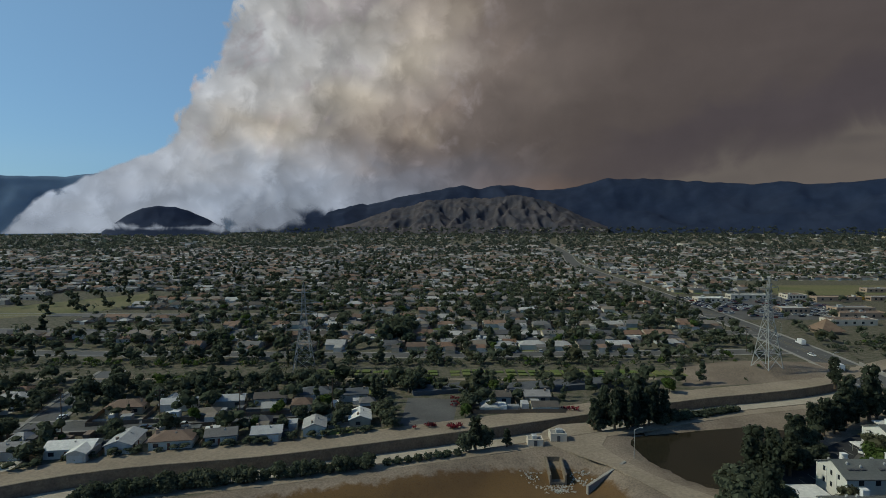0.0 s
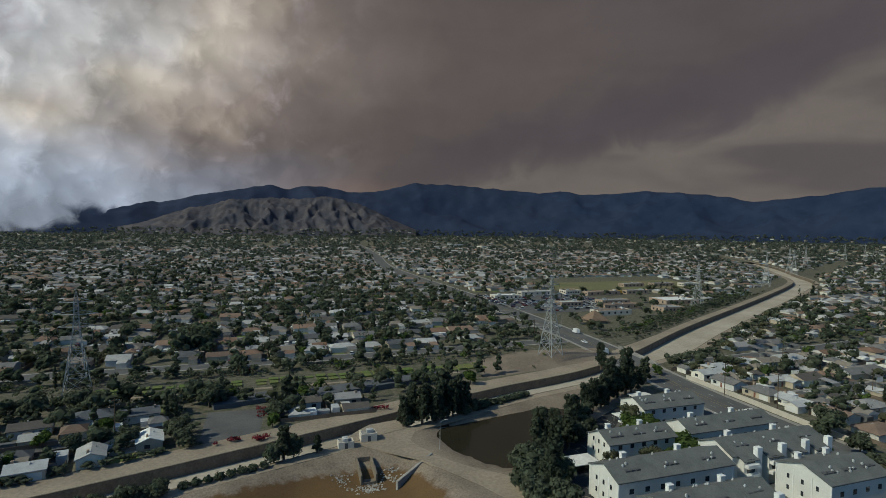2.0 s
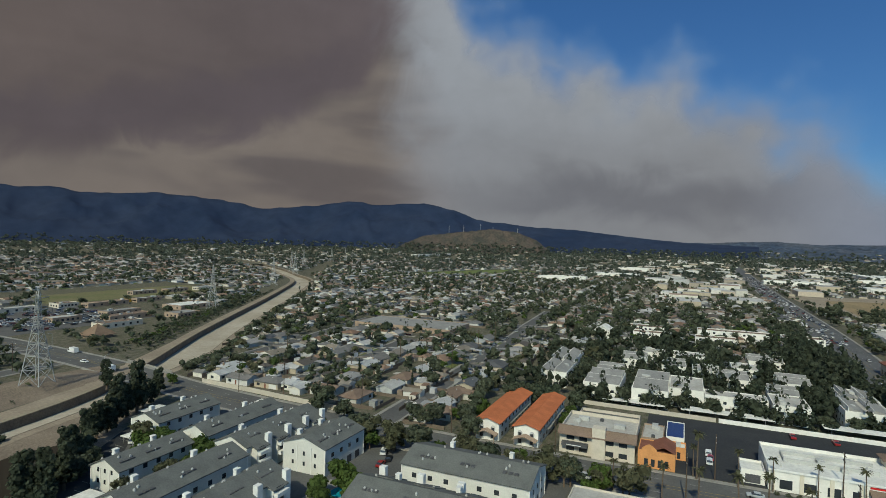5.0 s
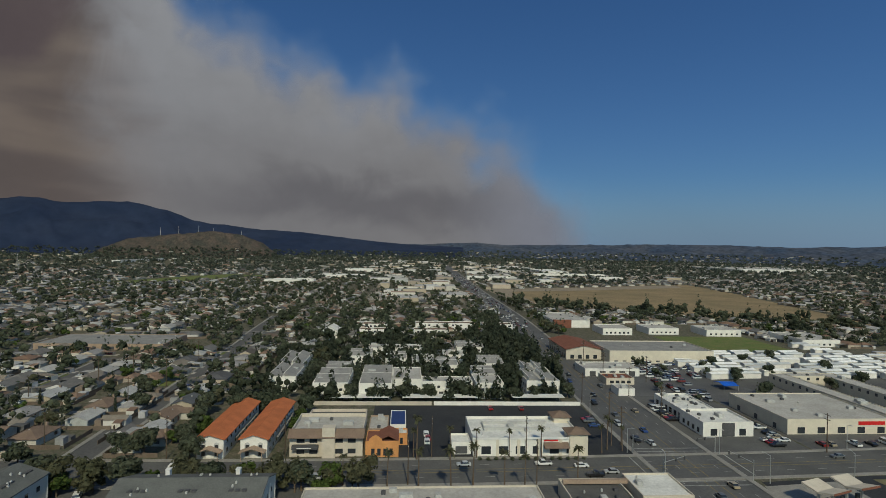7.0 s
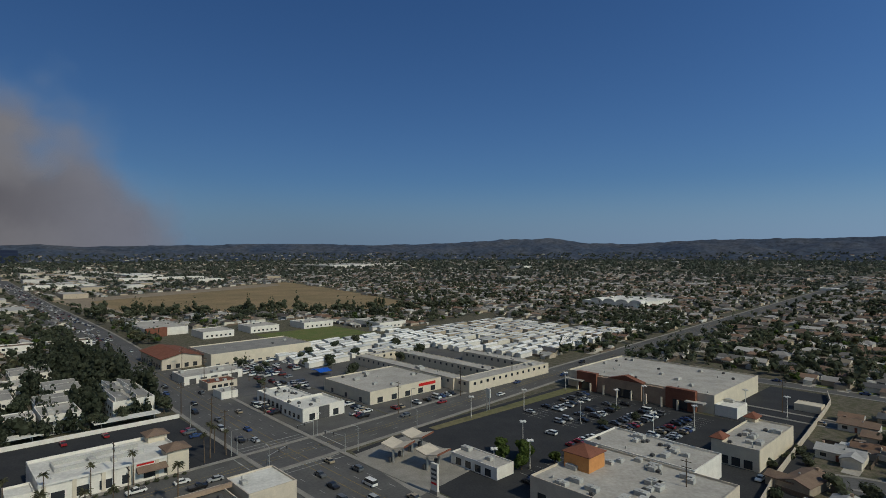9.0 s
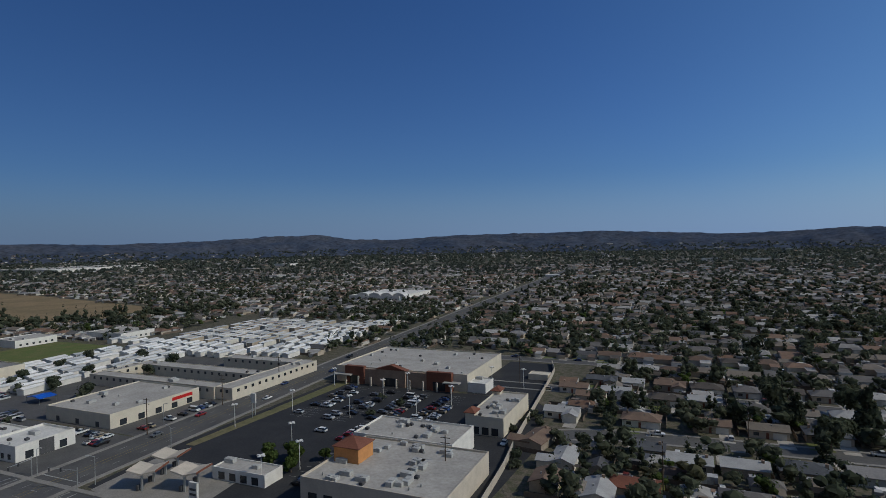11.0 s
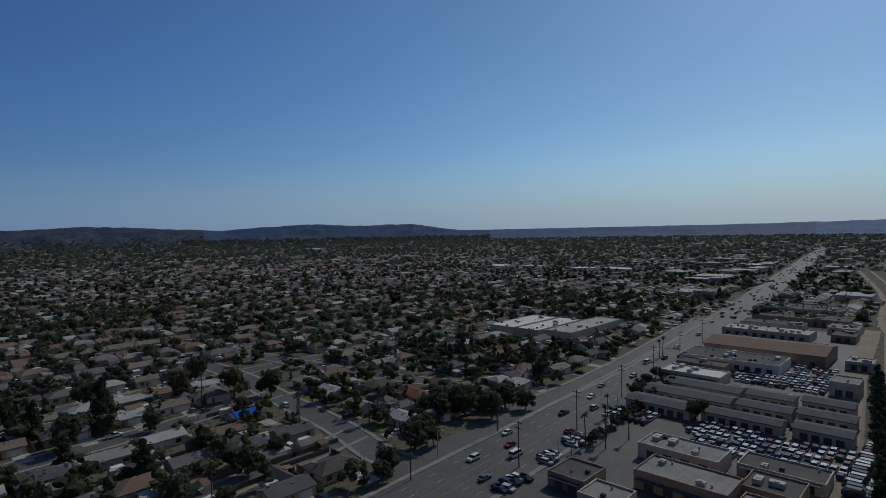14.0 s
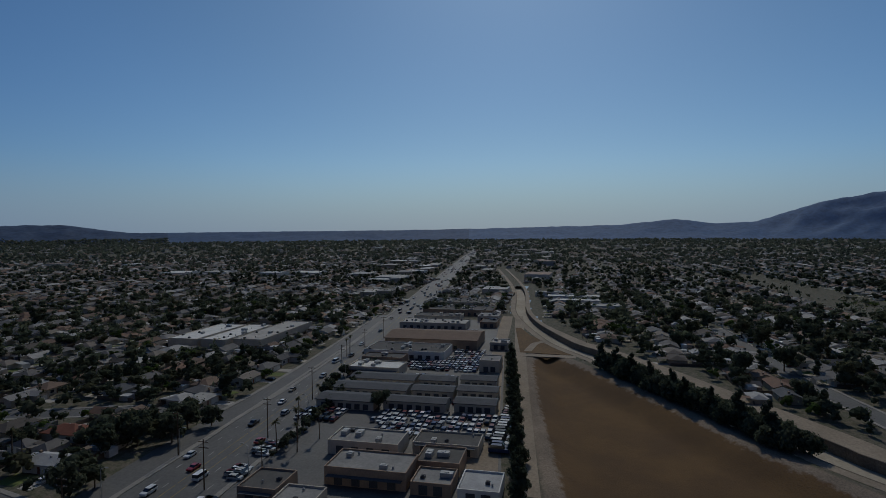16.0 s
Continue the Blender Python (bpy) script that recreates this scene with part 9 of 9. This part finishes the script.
first = None
for x, y in [(153, -193), (125, -194), (120, -237), (91, -221), (125, -157), (98, -201), (125, -222), (114, -129), (160, -235), (161, -168), (111, -143), (86, -262), (70, -262)]:
    if first is None:
        first = lot_lamp()
        first.matrix_basis = at(x, y)
    else:
        again(first, at(x, y))


def street_lamp():
    t = thing("street_lamp", "grey steel street lamp with curved arm", "street lamp", None, "street lamps")
    bm = B()
    tube(bm, (0, 0, -0.2), (0, 0, 8.5), 0.13, 0.08, 6)
    tube(bm, (0, 0, 8.5), (1.6, 0, 9.1), 0.08, 0.06, 6)
    part("post", bm, METAL, t)
    part("lamp_head", boxed((1.5, -0.16, 8.98, 2.4, 0.16, 9.18)), UNIT, t)
    return t


first = None
for x, y, a in [(164, -80, 0), (186, -110, 180), (162, -112, 45), (188, -78, 220), (163, -140, 0), (163, -180, 0), (190, -160, 180), (193, -214, 180), (-142, -90, -90), (-190, -95, -90), (-240, -101, -90), (-120, -119, 90), (-150, -119, 90), (230, -79, -90), (270, -80, -90), (320, -83, -90), (57, 163, 0), (184, 260, 0), (208, 340, 180)]:
    if first is None:
        first = street_lamp()
        first.matrix_basis = at(x, y, 0, a)
    else:
        again(first, at(x, y, 0, a))


def signal_pole():
    t = thing("traffic_signal", "steel traffic signal mast with long arm", "traffic signal", None, "signals at the crossing")
    bm = B()
    tube(bm, (0, 0, -0.2), (0, 0, 6.5), 0.16, 0.12, 6)
    tube(bm, (0, 0, 5.6), (9.0, 0, 6.4), 0.11, 0.06, 6)
    part("mast", bm, METAL, t)
    for x in (5.0, 8.6):
        part("signal_head", boxed((x - 0.2, -0.2, 5.3, x + 0.2, 0.2, 6.4)), DARKMETAL, t)
    return t


first = None
for x, y, a in [(188, -80, 200), (164, -108, 20), (187, -109, 110), (165, -80, -70)]:
    if first is None:
        first = signal_pole()
        first.matrix_basis = at(x, y, 0, a)
    else:
        again(first, at(x, y, 0, a))
for a_, h in ((-67.0, 46), (-68.5, 55), (-70.2, 60), (-71.5, 50), (-74.0, 40)):
    rr = 3220
    t = thing("radio_mast", "thin distant radio mast on a hill", "mast", at(rr * math.sin(radians(-a_)), rr * math.cos(radians(a_)), 105))
    bm = B()
    tube(bm, (0, 0, -10), (0, 0, h), 1.3, 0.8, 4)
    part("mast", bm, METAL, t)


# ---- cars ----
rc = random.Random(5)
MIX = [("sedan", "white"), ("suv", "white"), ("sedan", "silver"), ("suv", "black"), ("sedan", "black"), ("sedan", "grey"), ("suv", "silver"), ("pickup", "white"), ("sedan", "red"), ("sedan", "blue"), ("suv", "grey"), ("pickup", "black"), ("van", "white"), ("sedan", "tan")]


def any_car(x, y, yaw, z=0.06):
    k, p_ = MIX[rc.randrange(len(MIX))]
    car(x, y, yaw, k, p_, z)


def bay_row(x0, y0, x1, y1, n, share, yaw, z=0.06):
    for i in range(n):
        if rc.random() < share:
            k = (i + 0.5) / n
            any_car(x0 + (x1 - x0) * k + rc.uniform(-0.2, 0.2), y0 + (y1 - y0) * k + rc.uniform(-0.2, 0.2), yaw + rc.choice((0, 180)), z)


for i, x in enumerate((92, 98, 109, 115, 126, 132, 143, 149)):  # double rows of bays
    bay_row(x, -236, x, -188, 17, (0.55, 0.45, 0.5, 0.45, 0.42, 0.4, 0.3, 0.3)[i], 0)
bay_row(104, -178, 104, -132, 16, 0.3, 0)
bay_row(113, -184, 113, -160, 9, 0.35, 0)
bay_row(126, -182, 126, -160, 8, 0.35, 0)
for x, y, yaw, k, p_ in [(82, -184, 80, "sedan", "grey"), (57, -186, 90, "sedan", "white"), (199, -9, 0, "suv", "white"), (203, -9.5, 0, "sedan", "red"), (207, -9, 0, "suv", "white"), (178, -46, 92, "pickup", "white"), (171, -66, 88, "sedan", "silver"), (176, -58, 270, "sedan", "white"),
                         (109, 149, 40, "suv", "white"), (128, 166, 35, "suv", "white"), (117, 160, 40, "sedan", "silver"), (150, 186, 20, "sedan", "white"), (188, 262, 80, "truck", "white"), (206, 318, 82, "truck", "white"), (-89, 188, 5, "pickup", "white"), (-101, 186, 5, "sedan", "black"), (-132, 183, 60, "sedan", "silver"), (-136, 196, 100, "sedan", "white"),
                         (158, 88, 20, "suv", "white"), (149, 84, 10, "sedan", "red"), (154, 84, 20, "sedan", "black")]:
    car(x, y, yaw, k, p_)
for x, lane in [(-118, 5), (-126, -6), (-137, 3), (-142, -3), (-150, -9), (-165, 6), (-180, -4), (-193, 3), (-205, -5), (-222, -8), (-228, 4), (-246, -3), (-262, 6), (-275, -6), (-290, -3), (-301, 3), (-320, -6), (-342, 5), (-365, -4), (-390, 6), (-420, -5), (-450, 3),
                (196, 4), (200, 8), (210, 1), (218, 8), (230, 5), (236, -6), (248, 8), (262, 4), (280, -5), (290, 8), (305, 5), (330, -6), (350, 4), (372, -4), (400, 7), (430, -6), (470, 4), (160, -5), (152, 3), (148, -8), (142, 5), (136, -4), (132, 8), (126, 2), (120, -7)]:
    j = min(range(len(AVENUE)), key=lambda q: abs(AVENUE[q][0] - x))
    any_car(x, AVENUE[j][1] + lane, 0 if lane < 0 else 180)
for y, lane in [(-150, 3), (-175, 6), (-205, -5), (-230, 4), (-262, -6), (-300, 4), (-60, -6), (-20, 4), (25, -5), (70, 5), (110, -5), (160, 4), (290, -4), (340, 4), (400, -4)]:
    j = min(range(len(CROSS)), key=lambda q: abs(CROSS[q][1] - y))
    any_car(CROSS[j][0] + lane, y, 90 if lane > 0 else -90, 0.05)
for s in STREETS[:7] + STREETS[10:12]:
    for i in range(4, len(s) - 2, 4):
        if rc.random() < 0.5:
            (ax, ay), (bx, by) = s[i], s[i + 1]
            ang = math.degrees(math.atan2(by - ay, bx - ax))
            q = offset([s[i], s[i + 1]], rc.choice((-3.6, 3.6)))[0]
            any_car(q[0], q[1], ang, 0.05)
bay_row(222, -112, 246, -112, 9, 0.7, 90)
bay_row(192, -136, 200, -136, 3, 0.8, 90)
bay_row(194, -142, 220, -142, 9, 0.6, 90)
bay_row(194, -152, 194, -190, 12, 0.5, 0)
bay_row(240, -70, 240, -30, 12, 0.3, 0)
bay_row(226, -76, 212, -76, 5, 0.4, 90)
bay_row(210, 18, 210, 32, 4, 0.6, 0, 3.55)
bay_row(-180, -68, -180, -30, 16, 0.6, 0)
# crowded storage yard, joined
ct = Template([(-2.2, -0.9, 0.3), (2.2, -0.9, 0.3), (2.2, 0.9, 0.3), (-2.2, 0.9, 0.3), (-2.2, -0.9, 0.95), (2.2, -0.9, 0.85), (2.2, 0.9, 0.85), (-2.2, 0.9, 0.95), (-1.6, -0.75, 1.45), (0.6, -0.75, 1.45), (0.6, 0.75, 1.45), (-1.6, 0.75, 1.45), (1.2, -0.85, 0.9), (1.2, 0.85, 0.9)],
              [(0, 1, 5, 4), (1, 2, 6, 5), (2, 3, 7, 6), (3, 0, 4, 7), (4, 5, 6, 7), (4, 12, 9, 8), (13, 7, 11, 10), (12, 13, 10, 9), (7, 4, 8, 11), (8, 9, 10, 11)], [0] * 5 + [1] * 4 + [0])
YARD = mat("mixed_car_paint", (0, 0, 0), ramp=[(0.6, 0.6, 0.6), (0.3, 0.3, 0.31), (0.03, 0.03, 0.03), (0.5, 0.5, 0.48), (0.15, 0.03, 0.03), (0.05, 0.07, 0.15), (0.7, 0.7, 0.7)], rough=0.3, island=True, bump=0.0)
batch = Batch()
for x in np.arange(-270, -286, -4.9):
    for y in np.arange(-82, -45, 2.3):
        if r2.random() < 0.9:
            batch.add(ct, x + r2.uniform(-0.3, 0.3), y, 0.04, r2.choice((0, math.pi)) + r2.uniform(-0.05, 0.05), 1, 1, 1)
for x in np.arange(-190, -204, -4.7):
    for y in np.arange(-99, -84, 2.4):
        if r2.random() < 0.9:
            batch.add(ct, x + r2.uniform(-0.3, 0.3), y, 0.04, r2.choice((0, math.pi)), 1, 1, 1)
for x in np.arange(-183, -203, -4.8):
    for y in np.arange(-70, -25, 2.3):
        if r2.random() < 0.8:
            batch.add(ct, x + r2.uniform(-0.3, 0.3), y, 0.04, r2.choice((0, math.pi)), 1, 1, 1)
for x in np.arange(-288, -317, -5.0):
    for y in np.arange(-62, -46, 2.5):
        if r2.random() < 0.85:
            batch.add(ct, x, y, 0.04, r2.choice((0, math.pi)), 1, 1, 1)
for x in (-218, -234.5, -255.5):
    for y in np.arange(-94, -32, 2.9):
        if r2.random() < 0.7:
            batch.add(ct, x + r2.uniform(-0.3, 0.3), y, 0.04, r2.choice((0, math.pi)), 1, 1, 1)
for k in range(16):
    batch.add(ct, -172 - k * 2.6, -21.5 + r2.uniform(-0.5, 0.5), 0.04, 1.571 + r2.uniform(-0.1, 0.1), 1.5, 1.15, 1.9)
for k in range(30):
    batch.add(ct, -118 + r2.uniform(-8, 3) - 20 * (k % 3), -92 + r2.uniform(-1, 2) - (k % 3) * 1.6, 0.04, 1.571, 1, 1, 1)
for x in np.arange(-364, -378, -6.0):
    for y in np.arange(-112, -56, 2.8):
        if r2.random() < 0.6:
            batch.add(ct, x, y, 0.04, 0, 1, 1, 1)
for i, (x, y, a, own) in enumerate(yards[:1500]):
    if drive_ok[i] and r2.random() < 0.5:
        q = -9.0 if r2.random() < 0.5 else -7.6
        c_, s_ = math.cos(radians(a)), math.sin(radians(a))
        u = 4.6 + r2.choice((-1.2, 1.2))
        batch.add(ct, x + u * c_ - q * s_, y + u * s_ + q * c_, 0.05, radians(a + 90), 1, 1, 1)
for i in range(700):
    k = r2.integers(3)
    if k == 0:
        x, y = r2.uniform(216, 320), r2.uniform(405, 515)
    elif k == 1:
        x = -r2.uniform(450, 2600)
        y = -60 - 0.0 + np.interp(x, [-4600, -3060, -1400, -435], [-640, -446, -252, -132]) + 60 + r2.uniform(-10, 10)
    else:
        x = r2.uniform(470, 1500)
        y = np.interp(x, [400, 574, 977, 1600], [-101, -109, -118, -140]) + r2.uniform(-9, 9)
    batch.add(ct, x, y, 0.08, r2.choice((0, math.pi)), 1, 1, 1)
for k in range(85):  # cluttered yards behind the shops
    x, y = (r2.uniform(252, 336), r2.uniform(-150, -134)) if k % 2 else (r2.uniform(296, 336), r2.uniform(-176, -136))
    batch.add(ct, x, y, 0.04, r2.choice((0, 1.571)) + r2.uniform(-0.1, 0.1), r2.uniform(0.9, 1.3), r2.uniform(0.9, 1.3), r2.uniform(0.9, 1.6))
batch.build("distant_cars", [YARD, GLASS], "crowded rows of parked cars far off", "cars")

# painted bays of the car parks
bm = B()
for x in (95, 112, 129, 146):
    for k in range(18):
        y = -237 + k * 2.82
        box(bm, x - 5.2, y, 0.03, x + 5.2, y + 0.12, 0.046)
    box(bm, x - 0.06, -237, 0.03, x + 0.06, -187, 0.047)
for k in range(12):
    box(bm, 106, -182 + k * 4.0, 0.03, 111, -181.85 + k * 4.0, 0.046)
tagged(part("bay_lines", bm, PAINTLINE, None, "white painted parking bay lines"), "", "bay lines", "", "structure")
bm = B()
for k in range(16):
    x, y = 84 + k * 4.4, 134 + k * 3.4
    box(bm, x, y, 0.03, x + 0.14, y + 4.6, 0.047)
tagged(part("bay_lines", bm, PAINTLINE, None, "white painted parking bay lines"), "", "bay lines", "", "structure")
# zebra lines of the crossing
bm = B()
for y0, y1 in ((-108.6, -108.2), (-111.6, -111.2), (-80.4, -80.0), (-77.4, -77.0)):
    box(bm, 168, y0, 0.03, 186, y1, 0.071)
for x0 in (164.0, 161.0, 189.0, 192.0):
    box(bm, x0, -106, 0.03, x0 + 0.4, -82, 0.0715)
tagged(part("crosswalk_lines", bm, PAINTLINE, None, "white painted crosswalk lines"), "", "crosswalk", "", "structure")

# ---- pump houses, culvert and rocks by the basin ----
for x, y, w, d, h in ((29, 173, 2.4, 1.8, 2.2), (37, 177, 2.6, 2.0, 2.6)):
    flat_building("pump_house", "small pale concrete pump house", "pump house", x - w, y - d, x + w, y + d, h, BEIGE, CONCRETE, 0.15, 1, [("S", 1, 1.0, 0.1, 1.9, DARKMETAL)], int(x))
t = thing("culvert", "concrete outfall with headwall and sloping wing walls", "culvert", at(33, 158.5, -4.4))
part("headwall", boxed((-2.2, 5.5, 0, 2.2, 6.3, 4.3)), WALLCON, t)
for sx in (-1, 1):
    bm = B()
    prism(bm, [(-2.5, -0.6), (6, -0.6), (6, 4.3), (4, 4.2), (-2.5, 2.4)], "x", sx * 2.2 - 0.25, sx * 2.2 + 0.25)
    part("wing_wall", bm, WALLCON, t)
part("apron", boxed((-1.9, -2.5, -0.4, 1.9, 5.5, 0.2)), WALLCON, t)
bm = B()
tube(bm, (0, 5.45, 2.0), (0, 5.6, 2.0), 0.9, 0.9, 14)
part("pipe_mouth", bm, DARKMETAL, t)
t = thing("concrete_ramp", "sloping concrete spillway wall by the basin", "spillway", at(46.5, 155, -2.0, 34))
bm = B()
prism(bm, [(-8, -3.0), (8, -3.0), (8, 2.5), (-8, -0.5)], "y", -0.4, 0.4)
part("wall", bm, CONCRETE, t)
part("slope", prism(B(), [(-8, -3.2), (8, -0.2), (8, 0.1), (-8, -2.9)], "y", -5.0, -0.42), CONCRETE, t)
rk = Template([(-1, -0.8, 0), (1, -0.9, 0), (0.9, 0.9, 0), (-0.9, 1, 0), (-0.6, -0.5, 0.9), (0.6, -0.6, 1.1), (0.5, 0.6, 0.9), (-0.6, 0.5, 1.0)], [(0, 1, 5, 4), (1, 2, 6, 5), (2, 3, 7, 6), (3, 0, 4, 7), (4, 5, 6, 7)], [0] * 5)
batch = Batch()
for i in range(260):
    x, y = (r2.normal(32.5, 1.9), r2.uniform(151, 156.5)) if i % 2 else (r2.choice((r2.normal(40, 1.8), r2.normal(26, 1.6))), r2.uniform(154, 160))
    z = float(depth(np.array([x]), np.array([y]))[0])
    s = r2.uniform(0.14, 0.36)
    batch.add(rk, x, y, z - 0.1, r2.uniform(0, 6.28), s, s * r2.uniform(0.7, 1.2), s)
batch.build("boulders", [ROCK], "pale loose boulders round the outfall", "rocks")

# dry plot and pale track at the far end of the basin
slab("dry_plot", [(-318, -27), (-316, 2), (-340, -9), (-372, -25), (-398, -33), (-398, -37)], -0.1, 0.07, DRYPLOT, "brown dry grass plot beyond the basin", "field")
strip("looping_track", smooth([(-322, -23), (-345, -20), (-352, -15), (-330, -4), (-318, 4)], 6), 4.5, -0.1, 0.1, DIRT, "pale dirt track curving across the plot", "dirt road")
strip("basin_crossing", smooth([(-311, -25), (-312, -10), (-311, 4)], 6), 6.0, -0.3, 0.14, DIRT, "pale dirt crossing at the basin's end", "dirt road")

# bridge parapets over the channel
for sgn in (-1, 1):
    p0 = [p for p in CROSS if 225 < p[1] < 285]
    block_wall("bridge_parapet", offset(p0, sgn * 11.6), 1.1, 0.4, CONCRETE, "concrete bridge parapet over the flood channel")
